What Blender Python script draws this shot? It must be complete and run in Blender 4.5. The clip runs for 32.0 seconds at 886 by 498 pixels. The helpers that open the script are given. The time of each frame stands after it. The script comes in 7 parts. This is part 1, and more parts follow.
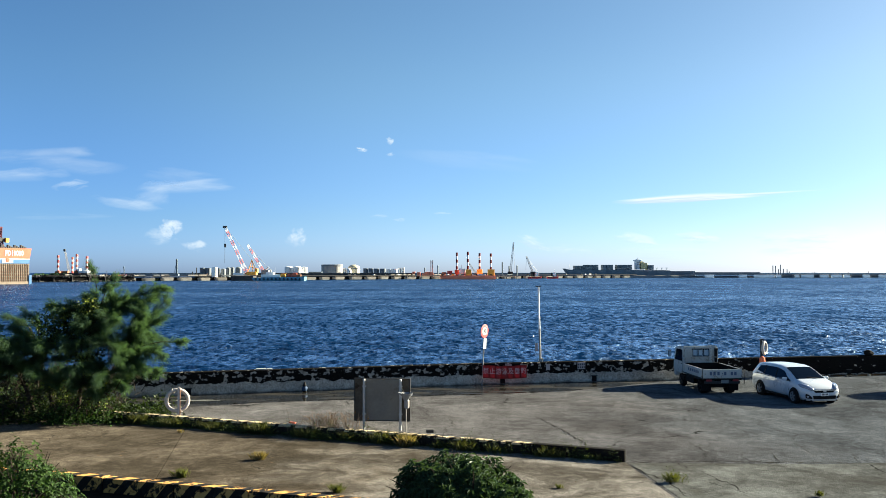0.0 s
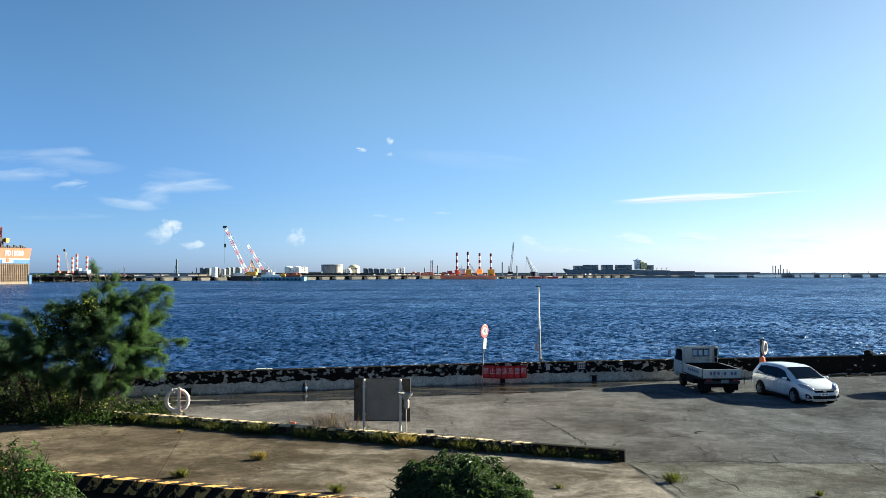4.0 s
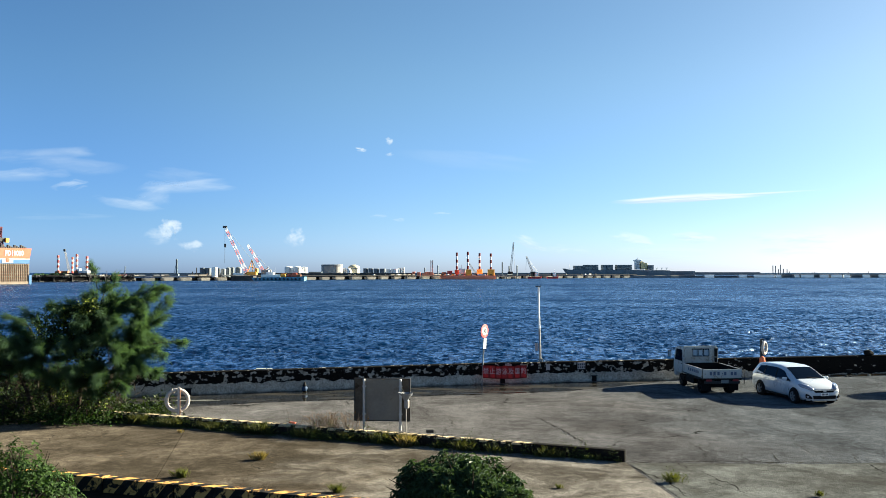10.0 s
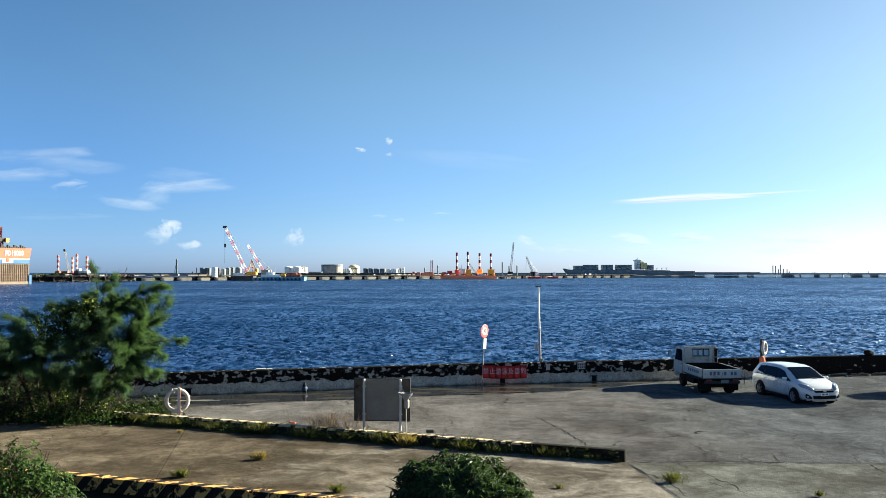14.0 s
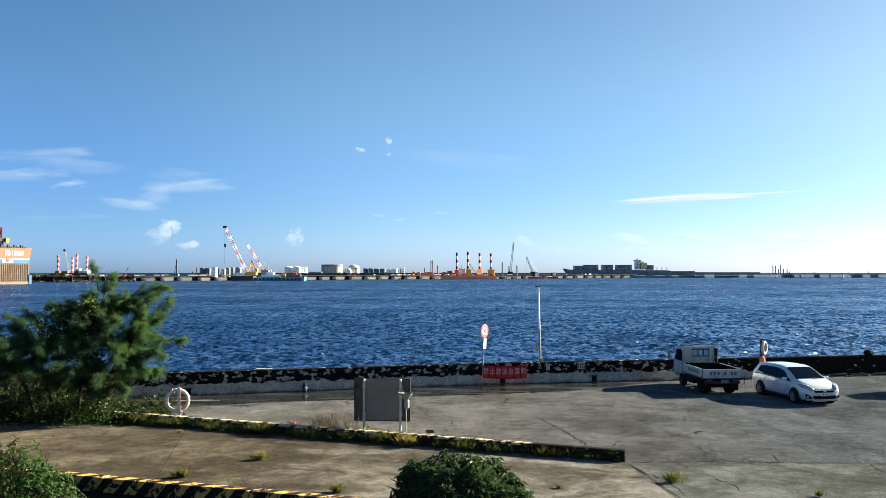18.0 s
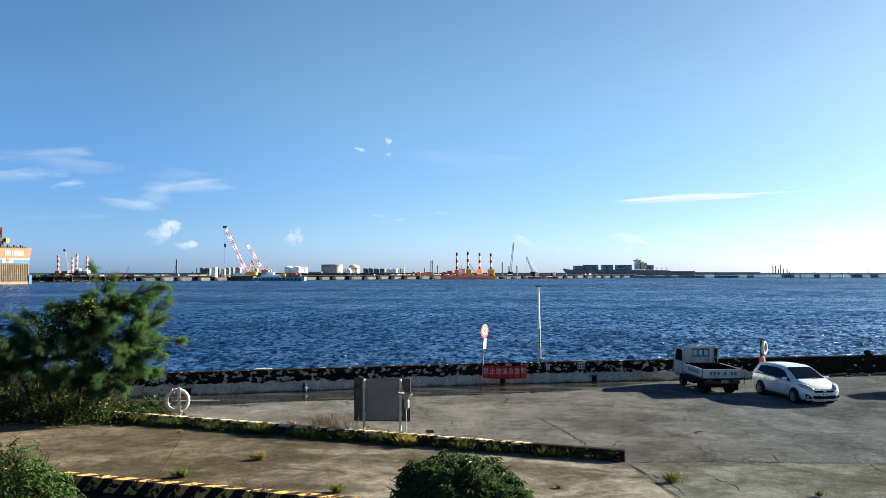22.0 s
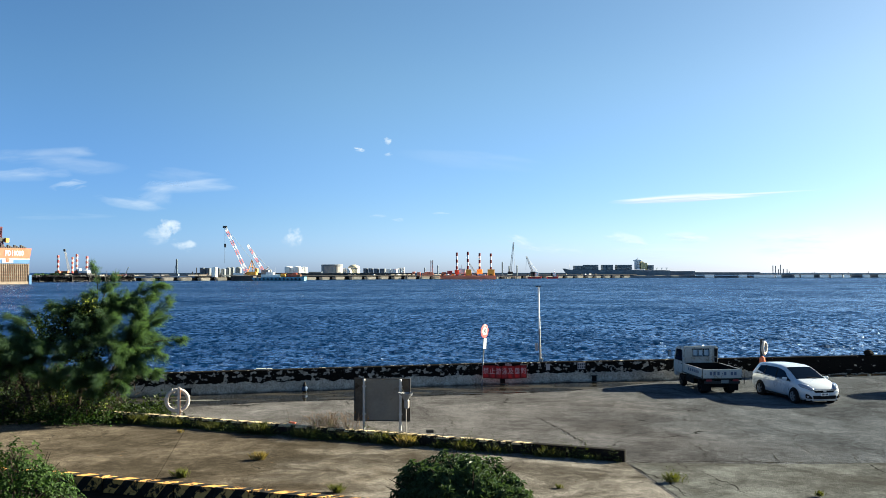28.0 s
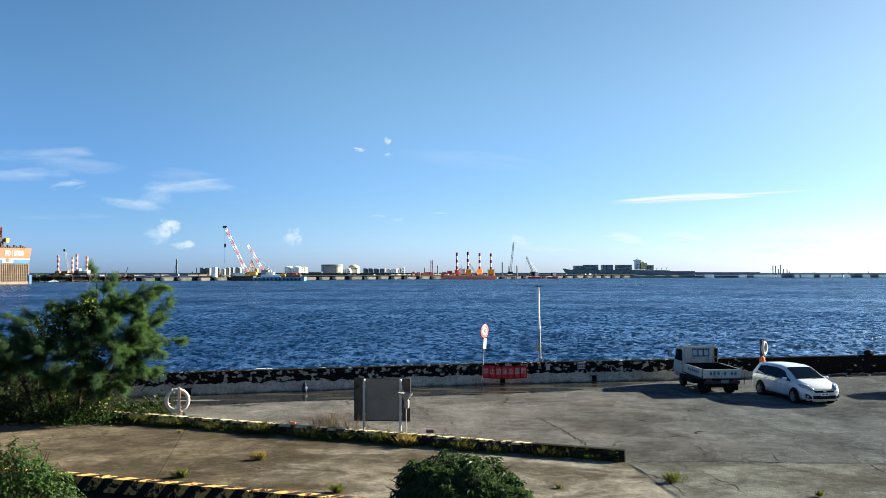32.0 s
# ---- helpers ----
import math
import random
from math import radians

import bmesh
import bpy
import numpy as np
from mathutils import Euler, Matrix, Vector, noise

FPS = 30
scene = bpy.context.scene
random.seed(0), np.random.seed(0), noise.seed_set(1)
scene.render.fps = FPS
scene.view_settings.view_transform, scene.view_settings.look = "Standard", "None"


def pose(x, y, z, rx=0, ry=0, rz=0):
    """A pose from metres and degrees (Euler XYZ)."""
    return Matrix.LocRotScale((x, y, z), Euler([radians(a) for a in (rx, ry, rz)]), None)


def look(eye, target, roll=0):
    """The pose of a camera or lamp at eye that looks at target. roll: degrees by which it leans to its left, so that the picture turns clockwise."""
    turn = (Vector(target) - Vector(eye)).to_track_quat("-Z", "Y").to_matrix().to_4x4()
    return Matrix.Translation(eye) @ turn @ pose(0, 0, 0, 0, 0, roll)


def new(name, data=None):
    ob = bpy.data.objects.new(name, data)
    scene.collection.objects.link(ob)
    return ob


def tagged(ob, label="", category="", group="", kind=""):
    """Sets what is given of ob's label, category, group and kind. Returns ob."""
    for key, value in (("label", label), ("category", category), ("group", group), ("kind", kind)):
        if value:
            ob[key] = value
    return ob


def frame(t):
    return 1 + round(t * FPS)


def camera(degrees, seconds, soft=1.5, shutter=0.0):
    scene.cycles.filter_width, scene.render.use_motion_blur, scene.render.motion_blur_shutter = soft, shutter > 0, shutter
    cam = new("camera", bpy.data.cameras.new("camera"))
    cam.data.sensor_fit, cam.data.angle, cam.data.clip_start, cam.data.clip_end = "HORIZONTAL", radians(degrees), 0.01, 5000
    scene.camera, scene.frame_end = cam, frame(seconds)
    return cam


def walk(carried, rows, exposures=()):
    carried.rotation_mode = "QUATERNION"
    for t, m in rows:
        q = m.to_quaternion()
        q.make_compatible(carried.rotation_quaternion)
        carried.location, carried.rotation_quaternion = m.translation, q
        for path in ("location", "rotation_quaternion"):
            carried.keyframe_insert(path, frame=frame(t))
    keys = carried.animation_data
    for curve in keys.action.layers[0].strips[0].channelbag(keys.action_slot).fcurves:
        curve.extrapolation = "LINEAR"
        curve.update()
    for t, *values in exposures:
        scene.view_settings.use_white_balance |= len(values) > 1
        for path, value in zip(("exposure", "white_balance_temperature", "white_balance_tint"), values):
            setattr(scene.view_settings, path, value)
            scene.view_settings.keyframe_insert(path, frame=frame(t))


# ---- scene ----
# ---------------------------------------------------------------- camera
cam = camera(56.0, 32.0, 0.62)
EYE = pose(0, 0, 5.45, 91.5545, 0, 0)
walk(cam, [(0, EYE), (32.0, EYE)], exposures=[(0, 2.65, 5800, 2), (32.0, 2.65, 5800, 2)])

# ---------------------------------------------------------------- sky and sun
SUN_AZ = radians(67)      # to the right of the view (+y)
SUN_EL = radians(23)
world = bpy.data.worlds.new("sky")
scene.world = world
world.use_nodes = True
wn = world.node_tree.nodes
wl = world.node_tree.links
sky = wn.new("ShaderNodeTexSky")
sky.sky_type = "NISHITA"
sky.sun_disc = False
sky.sun_elevation = SUN_EL
sky.sun_rotation = SUN_AZ
sky.altitude = 0
sky.air_density = 0.7
sky.dust_density = 0.7
sky.ozone_density = 2.4
wn["Background"].inputs["Strength"].default_value = 0.0264
tone = wn.new("ShaderNodeHueSaturation")
tone.inputs["Saturation"].default_value = 1.08
wl.new(sky.outputs[0], tone.inputs["Color"])
# clear maritime air: the low sky all round is a little bluer and deeper than the model's
way = wn.new("ShaderNodeTexCoord")
split = wn.new("ShaderNodeSeparateXYZ")
wl.new(way.outputs["Generated"], split.inputs[0])
haze = wn.new("ShaderNodeValToRGB")
haze.color_ramp.interpolation = "EASE"
for i, (at, tint) in enumerate(((0.0, (0.82, 0.905, 1.28)), (0.07, (0.77, 0.845, 1.0)), (0.24, (1.02, 1.01, 0.93)))):
    stop = haze.color_ramp.elements[i] if i < 2 else haze.color_ramp.elements.new(at)
    stop.position = at
    stop.color = tint + (1,)
wl.new(split.outputs["Z"], haze.inputs[0])
deep = wn.new("ShaderNodeMix")
deep.data_type = "RGBA"
deep.blend_type = "MULTIPLY"
wl.new(tone.outputs[0], deep.inputs[6])
deep.inputs[0].default_value = 1.0
wl.new(haze.outputs[0], deep.inputs[7])
# and it pales evenly towards the sun
SUN_DIR = Vector((math.sin(SUN_AZ) * math.cos(SUN_EL), math.cos(SUN_AZ) * math.cos(SUN_EL), math.sin(SUN_EL)))
toward = wn.new("ShaderNodeVectorMath")
toward.operation = "DOT_PRODUCT"
wl.new(way.outputs["Generated"], toward.inputs[0])
toward.inputs[1].default_value = SUN_DIR
pale = wn.new("ShaderNodeValToRGB")
pale.color_ramp.interpolation = "EASE"
for i, (at, tint) in enumerate(((0.0, (0.84, 0.90, 0.97)), (0.38, (1.11, 1.07, 1.01)), (0.78, (1.15, 1.06, 0.97)))):
    stop = pale.color_ramp.elements[i] if i < 2 else pale.color_ramp.elements.new(at)
    stop.position = at
    stop.color = tint + (1,)
wl.new(toward.outputs["Value"], pale.inputs[0])
lit = wn.new("ShaderNodeMix")
lit.data_type = "RGBA"
lit.blend_type = "MULTIPLY"
lit.inputs[0].default_value = 1.0
wl.new(deep.outputs[2], lit.inputs[6])
wl.new(pale.outputs[0], lit.inputs[7])
wl.new(lit.outputs[2], wn["Background"].inputs["Color"])

sun_data = bpy.data.lights.new("sun", "SUN")
sun_data.energy = 5.0
sun_data.angle = radians(0.53)
sun_data.color = (1.0, 0.83, 0.59)
sun = new("sun", sun_data)
sun.matrix_world = look(SUN_DIR * 200, (0, 0, 0))


# ---------------------------------------------------------------- materials
def nodes_of(name):
    m = bpy.data.materials.new(name)
    m.use_nodes = True
    return m, m.node_tree.nodes, m.node_tree.links, m.node_tree.nodes["Principled BSDF"]


def noise_node(nt, ln, coord, scale, detail=4.0, rough=0.55, stretch=None, distortion=0.0):
    n = nt.new("ShaderNodeTexNoise")
    n.inputs["Scale"].default_value = scale
    n.inputs["Detail"].default_value = detail
    n.inputs["Roughness"].default_value = rough
    n.inputs["Distortion"].default_value = distortion
    if stretch:
        mp = nt.new("ShaderNodeMapping")
        mp.inputs["Scale"].default_value = stretch
        ln.new(coord, mp.inputs["Vector"])
        coord = mp.outputs["Vector"]
    ln.new(coord, n.inputs["Vector"])
    return n.outputs["Fac"]


def ramp(nt, ln, fac, stops):
    r = nt.new("ShaderNodeValToRGB")
    while len(r.color_ramp.elements) < len(stops):
        r.color_ramp.elements.new(0.5)
    for e, (p, c) in zip(r.color_ramp.elements, stops):
        e.position = p
        e.color = (*c, 1) if len(c) == 3 else c
    ln.new(fac, r.inputs["Fac"])
    return r.outputs["Color"]


def mixed(nt, ln, fac, a, b, mode="MIX"):
    m = nt.new("ShaderNodeMix")
    m.data_type = "RGBA"
    m.blend_type = mode
    for sock, v in ((m.inputs[0], fac), (m.inputs[6], a), (m.inputs[7], b)):
        if isinstance(v, (int, float)):
            sock.default_value = v
        elif isinstance(v, tuple):
            sock.default_value = (*v, 1)
        else:
            ln.new(v, sock)
    return m.outputs[2]


def calc(nt, ln, op, a, b=0.0, clamp=False):
    m = nt.new("ShaderNodeMath")
    m.operation = op
    m.use_clamp = clamp
    for sock, v in ((m.inputs[0], a), (m.inputs[1], b)):
        if isinstance(v, (int, float)):
            sock.default_value = v
        else:
            ln.new(v, sock)
    return m.outputs[0]


def bump(nt, ln, bs, height, strength, distance):
    b = nt.new("ShaderNodeBump")
    b.inputs["Strength"].default_value = strength
    b.inputs["Distance"].default_value = distance
    ln.new(height, b.inputs["Height"])
    ln.new(b.outputs[0], bs.inputs["Normal"])
    return b


def surface(name, base, rough=0.6, metal=0.0, var=0.25, scale=3.0, grain=40.0, relief=0.15, depth=0.01,
            stain=None, stain_at=0.62, coat=0.0, per_piece=0.0):
    """Painted, cast or natural surface: base colour varied at two scales, stains with an edge of their own, fine relief."""
    m, nt, ln, bs = nodes_of(name)
    tc = nt.new("ShaderNodeTexCoord").outputs["Object"]
    big = noise_node(nt, ln, tc, scale, 5)
    fine = noise_node(nt, ln, tc, grain, 3)
    lo = tuple(c * (1 - var) for c in base)
    hi = tuple(min(1, c * (1 + var)) for c in base)
    col = ramp(nt, ln, big, [(0.3, lo), (0.7, hi)])
    col = mixed(nt, ln, 0.5 * min(1, var * 2), col, ramp(nt, ln, fine, [(0.35, lo), (0.65, hi)]))
    if stain:
        st = ramp(nt, ln, noise_node(nt, ln, tc, scale * 1.7, 6, 0.65, None, 0.6), [(stain_at, (0, 0, 0)), (min(1, stain_at + 0.1), (1, 1, 1))])
        col = mixed(nt, ln, st, col, stain)
    if per_piece:
        rnd = nt.new("ShaderNodeObjectInfo").outputs["Random"]
        sh = ramp(nt, ln, rnd, [(0.0, (1 - per_piece,) * 3), (1.0, (1.0, 1.0, 1.0))])
        col = mixed(nt, ln, 1.0, col, sh, "MULTIPLY")
    ln.new(col, bs.inputs["Base Color"])
    bs.inputs["Metallic"].default_value = metal
    if rough > 0.5 and not metal:
        bs.inputs["Specular IOR Level"].default_value = 0.12 if rough < 0.85 else 0.03
    rr = ramp(nt, ln, big, [(0.3, (max(0.02, rough - 0.1),) * 3), (0.7, (min(1, rough + 0.1),) * 3)])
    ln.new(rr, bs.inputs["Roughness"])
    bs.inputs["Coat Weight"].default_value = coat
    bs.inputs["Coat Roughness"].default_value = 0.05
    if relief:
        bump(nt, ln, bs, fine, relief, depth)
    return m


def leaf_material(name, dark, light, rough=0.45, thin=0.28):
    m, nt, ln, bs = nodes_of(name)
    g = nt.new("ShaderNodeNewGeometry").outputs["Random Per Island"]
    o = nt.new("ShaderNodeObjectInfo").outputs["Random"]
    f = calc(nt, ln, "FRACT", calc(nt, ln, "ADD", g, o))
    ln.new(ramp(nt, ln, f, [(0.0, dark), (0.8, light), (1.0, tuple(min(1, c * 1.5) for c in light))]), bs.inputs["Base Color"])
    bs.inputs["Roughness"].default_value = rough
    bs.inputs["Specular IOR Level"].default_value = 0.12
    tr = nt.new("ShaderNodeBsdfTranslucent")
    tr.inputs["Color"].default_value = (light[0] * 1.5, light[1] * 1.5, light[2] * 0.7, 1)
    mx = nt.new("ShaderNodeMixShader")
    mx.inputs[0].default_value = thin
    ln.new(bs.outputs[0], mx.inputs[1])
    ln.new(tr.outputs[0], mx.inputs[2])
    ln.new(mx.outputs[0], nt["Material Output"].inputs["Surface"])
    return m


def ground_material(name, lo, hi, crack_scale, crack_dark, grain=55.0, patch=0.25, rough=0.85, moss=None, aggregate=0.7, worn=None, stain=None, shade_to_pale=None):
    """Weathered paving: broad patches, blotches, coarse grain, thin irregular cracks."""
    m, nt, ln, bs = nodes_of(name)
    tc = nt.new("ShaderNodeTexCoord").outputs["Object"]
    col = ramp(nt, ln, noise_node(nt, ln, tc, patch, 8, 0.65, None, 0.8), [(0.38, lo), (0.63, hi)])
    mid = tuple((a + b) / 2 for a, b in zip(lo, hi))
    col = mixed(nt, ln, 0.4, col, ramp(nt, ln, noise_node(nt, ln, tc, 1.6, 7, 0.72, (0.9, 1.4, 1)), [(0.36, tuple(c * 0.6 for c in mid)), (0.64, tuple(c * 1.35 for c in mid))]))
    col = mixed(nt, ln, 0.4, col, ramp(nt, ln, noise_node(nt, ln, tc, 3.6, 8, 0.8), [(0.4, (0.5, 0.5, 0.5)), (0.6, (1.45, 1.45, 1.45))]), "MULTIPLY")
    col = mixed(nt, ln, 0.5, col, ramp(nt, ln, noise_node(nt, ln, tc, 0.62, 9, 0.76, (1.15, 0.75, 1), 0.7), [(0.36, (0.45, 0.44, 0.42)), (0.5, (1.0, 1.0, 1.0)), (0.66, (1.45, 1.45, 1.45))]), "MULTIPLY")
    # From x = worn the asphalt colour turns gradually cooler and bluer.
    if worn:
        sx = nt.new("ShaderNodeSeparateXYZ")
        ln.new(tc, sx.inputs[0])
        wander = calc(nt, ln, "MULTIPLY", calc(nt, ln, "SUBTRACT", noise_node(nt, ln, tc, 0.11, 5, 0.6), 0.5), 26.0)
        cool_tint = ramp(nt, ln, calc(nt, ln, "MULTIPLY", calc(nt, ln, "SUBTRACT", calc(nt, ln, "ADD", sx.outputs["X"], wander), worn), 0.09), [(0.0, (1, 1, 1)), (1.0, (0.935, 1.04, 1.12))])
        col = mixed(nt, ln, 1.0, col, cool_tint, "MULTIPLY")
    # tree shade painted into the left end; concrete pales towards the right
    if shade_to_pale:
        sy = nt.new("ShaderNodeSeparateXYZ")
        ln.new(tc, sy.inputs[0])
        roam = calc(nt, ln, "MULTIPLY", calc(nt, ln, "SUBTRACT", noise_node(nt, ln, tc, 0.35, 7, 0.65), 0.5), 16.0)
        pale = ramp(nt, ln, calc(nt, ln, "MULTIPLY", calc(nt, ln, "SUBTRACT", calc(nt, ln, "ADD", sy.outputs["X"], roam), shade_to_pale), 0.16), [(0.0, (0.72, 0.68, 0.62)), (1.0, (1.68, 1.74, 1.84))])
        col = mixed(nt, ln, 1.0, col, pale, "MULTIPLY")
    if stain:
        blot = ramp(nt, ln, noise_node(nt, ln, tc, 0.42, 8, 0.68, (0.8, 1.2, 1), 0.6), [(0.46, (0, 0, 0)), (0.56, (0.62, 0.62, 0.62))])
        col = mixed(nt, ln, blot, col, stain)
    fine = noise_node(nt, ln, tc, grain, 2, 0.7)
    coarse = noise_node(nt, ln, tc, grain * 0.32, 3, 0.75)
    if aggregate:
        col = mixed(nt, ln, 0.45 * aggregate, col, ramp(nt, ln, coarse, [(0.38, (0.4, 0.4, 0.4)), (0.62, (1.55, 1.55, 1.55))]), "MULTIPLY")
        col = mixed(nt, ln, aggregate, col, ramp(nt, ln, fine, [(0.4, (0.25, 0.25, 0.25)), (0.6, (1.7, 1.7, 1.7))]), "MULTIPLY")
    warp = nt.new("ShaderNodeVectorMath")
    warp.operation = "MULTIPLY_ADD"
    wnz = nt.new("ShaderNodeTexNoise")
    wnz.inputs["Scale"].default_value = 1.3
    wnz.inputs["Detail"].default_value = 5
    ln.new(tc, wnz.inputs["Vector"])
    ln.new(wnz.outputs["Color"], warp.inputs[0])
    warp.inputs[1].default_value = (0.9, 0.9, 0.0)
    ln.new(tc, warp.inputs[2])
    vo = nt.new("ShaderNodeTexVoronoi")
    vo.feature = "DISTANCE_TO_EDGE"
    vo.inputs["Scale"].default_value = crack_scale
    ln.new(warp.outputs[0], vo.inputs["Vector"])
    where = noise_node(nt, ln, tc, 0.33, 3)
    wide = calc(nt, ln, "MULTIPLY", calc(nt, ln, "SUBTRACT", where, 0.5, True), 0.07)
    crack = calc(nt, ln, "LESS_THAN", vo.outputs["Distance"], wide)
    col = mixed(nt, ln, calc(nt, ln, "MULTIPLY", crack, crack_dark), col, (0.012, 0.012, 0.011))
    if moss:
        spot = ramp(nt, ln, noise_node(nt, ln, tc, 0.9, 6, 0.7), [(0.58, (0, 0, 0)), (0.72, (0.7, 0.7, 0.7))])
        col = mixed(nt, ln, spot, col, moss)
    ln.new(col, bs.inputs["Base Color"])
    bs.inputs["Roughness"].default_value = rough
    bs.inputs["Diffuse Roughness"].default_value = 0.6
    bs.inputs["Specular IOR Level"].default_value = 0.0
    h = calc(nt, ln, "SUBTRACT", calc(nt, ln, "ADD", fine, coarse), crack)
    bump(nt, ln, bs, h, 0.5, 0.025)
    return m


M = {}
M["asphalt"] = ground_material("old_asphalt", (0.0505, 0.0488, 0.0490), (0.137, 0.1330, 0.1335), 0.30, 0.85, 26.0, aggregate=0.95, worn=3.0)
M["slab"] = ground_material("old_concrete", (0.050, 0.044, 0.036), (0.165, 0.148, 0.124), 0.3, 0.6, 30.0, 0.6, 0.9, (0.034, 0.028, 0.018), 0.6, stain=(0.030, 0.025, 0.018), shade_to_pale=-5.2)
M["apron"] = ground_material("pale_worn_concrete", (0.072, 0.074, 0.069), (0.187, 0.193, 0.182), 0.28, 0.85, 24.0, 0.4, 0.9, (0.05, 0.047, 0.038), 0.35, stain=(0.055, 0.053, 0.047))
M["concrete"] = surface("concrete", (0.26, 0.255, 0.24), 0.85, 0, 0.3, 1.5, 30, 0.4, 0.02, (0.09, 0.085, 0.08), 0.6)
M["quay_black"] = surface("near_black_quay", (0.0065, 0.006, 0.0058), 0.9, 0, 0.5, 0.25, 2.0, 0.3, 0.1, (0.013, 0.011, 0.009), 0.6)
# Grey-blue of the distance haze is put into this concrete.
M["hazed_concrete"] = surface("hazed_grey_concrete", (0.15, 0.165, 0.18), 0.9, 0, 0.2, 0.1, 1.0, 0.1, 0.1)
M["rig_orange"] = surface("faded_orange_hull", (0.92, 0.26, 0.14), 0.6, 0, 0.15, 0.2, 4, 0.05, 0.01, (0.55, 0.22, 0.14), 0.64)
M["pale_concrete"] = surface("pale_concrete", (0.32, 0.285, 0.235), 0.85, 0, 0.3, 0.12, 2.0, 0.3, 0.1, (0.14, 0.12, 0.1), 0.58)
M["white_concrete"] = surface("white_concrete", (0.76, 0.77, 0.76), 0.85, 0, 0.12, 0.15, 2.0, 0.2, 0.1)
M["dark_concrete"] = surface("dark_concrete", (0.06, 0.058, 0.056), 0.9, 0, 0.4, 0.2, 2.0, 0.3, 0.1)
M["rust"] = surface("rusty_steel", (0.2, 0.085, 0.04), 0.8, 0.2, 0.4, 2, 25)
M["crane_dark"] = surface("slate_crane_steel", (0.07, 0.08, 0.095), 0.6, 0.0, 0.15, 2, 20, 0.05)
M["crane_grey"] = surface("grey_crane_steel", (0.16, 0.17, 0.18), 0.55, 0.2, 0.15, 2, 20, 0.05)
M["post_grey"] = surface("dull_zinc_post", (0.34, 0.34, 0.33), 0.55, 0.3, 0.25, 6, 40, 0.1, 0.004, (0.2, 0.16, 0.12), 0.62)
M["steel"] = surface("galvanised_steel", (0.5, 0.5, 0.49), 0.45, 0.5, 0.12, 4, 40, 0.1)
M["grey_panel"] = surface("grey_sheet", (0.165, 0.153, 0.128), 0.6, 0.0, 0.2, 1.2, 12, 0.08, 0.005, (0.12, 0.098, 0.07), 0.6)
M["panel_dark"] = surface("rust_stained_sheet", (0.075, 0.062, 0.046), 0.7, 0.0, 0.35, 1.6, 14, 0.1, 0.005, (0.035, 0.027, 0.018), 0.55)
M["white_paint"] = surface("white_paint", (0.78, 0.77, 0.74), 0.4, 0, 0.06, 3, 30, 0.05, 0.004)
M["truck_white"] = surface("worn_white_paint", (0.32, 0.342, 0.34), 0.45, 0, 0.15, 2.5, 30, 0.05, 0.004, (0.16, 0.14, 0.11), 0.545)
M["car_white"] = surface("white_car_paint", (0.38, 0.415, 0.465), 0.3, 0, 0.02, 2, 30, 0.0, 0.001, None, 0.6, 1.0)
M["crack"] = surface("dirt_filled_crack", (0.016, 0.015, 0.013), 0.95, 0, 0.4, 4, 30, 0.2)
M["black"] = surface("black_rubber", (0.006, 0.006, 0.0065), 0.75, 0, 0.3, 6, 50, 0.2)
M["dark_metal"] = surface("dark_metal", (0.016, 0.016, 0.017), 0.6, 0.2, 0.3, 5, 40, 0.15)
M["red"] = surface("red_paint", (0.55, 0.04, 0.03), 0.5, 0, 0.12, 0.5, 20, 0.05)
M["boom_red"] = surface("faded_red_paint", (0.55, 0.12, 0.10), 0.55, 0, 0.12, 0.4, 6, 0.05)
M["orange"] = surface("orange_paint", (0.42, 0.105, 0.062), 0.6, 0, 0.2, 0.2, 4, 0.05, 0.01, (0.46, 0.17, 0.11), 0.66)
M["ochre"] = surface("ochre_paint", (0.85, 0.36, 0.06), 0.55, 0, 0.12, 0.4, 6, 0.05)
M["blue"] = surface("blue_paint", (0.018, 0.085, 0.21), 0.5, 0, 0.15, 0.3, 4, 0.05)
M["pale_blue"] = surface("pale_blue_paint", (0.09, 0.21, 0.31), 0.55, 0, 0.15, 0.3, 4, 0.05)
# Hull and container colours lightened to carry the haze of distance.
M["hazed_navy"] = surface("hazed_navy_hull", (0.125, 0.15, 0.17), 0.6, 0, 0.2, 0.1, 2, 0.05)
M["hazed_ship_grey"] = surface("hazed_ship_grey", (0.19, 0.215, 0.23), 0.7, 0, 0.35, 0.12, 1, 0.05, 0.01, None, 0.6, 0.0, 0.45)
M["cream"] = surface("cream_paint", (0.46, 0.41, 0.28), 0.5, 0, 0.08, 0.1, 2, 0.05)
M["bridge_white"] = surface("ship_bridge_white", (0.6, 0.62, 0.63), 0.6, 0, 0.1, 0.1, 2, 0.05)
M["buff"] = surface("buff_funnel_paint", (0.60, 0.50, 0.27), 0.6, 0, 0.1, 0.1, 2, 0.05)
M["tank_white"] = surface("white_tank_paint", (0.68, 0.68, 0.66), 0.5, 0, 0.08, 0.1, 2, 0.05)
M["tank_grey"] = surface("grey_tank_paint", (0.26, 0.245, 0.23), 0.6, 0, 0.15, 0.1, 2, 0.05)
M["tank_slate"] = surface("slate_tank_paint", (0.17, 0.185, 0.19), 0.6, 0, 0.2, 0.1, 2, 0.05)
M["tank_dark"] = surface("dark_tank_paint", (0.12, 0.135, 0.15), 0.6, 0, 0.2, 0.1, 2, 0.05)
M["slat"] = surface("rusty_fender_timber", (0.175, 0.14, 0.108), 0.85, 0, 0.4, 0.5, 5, 0.1)
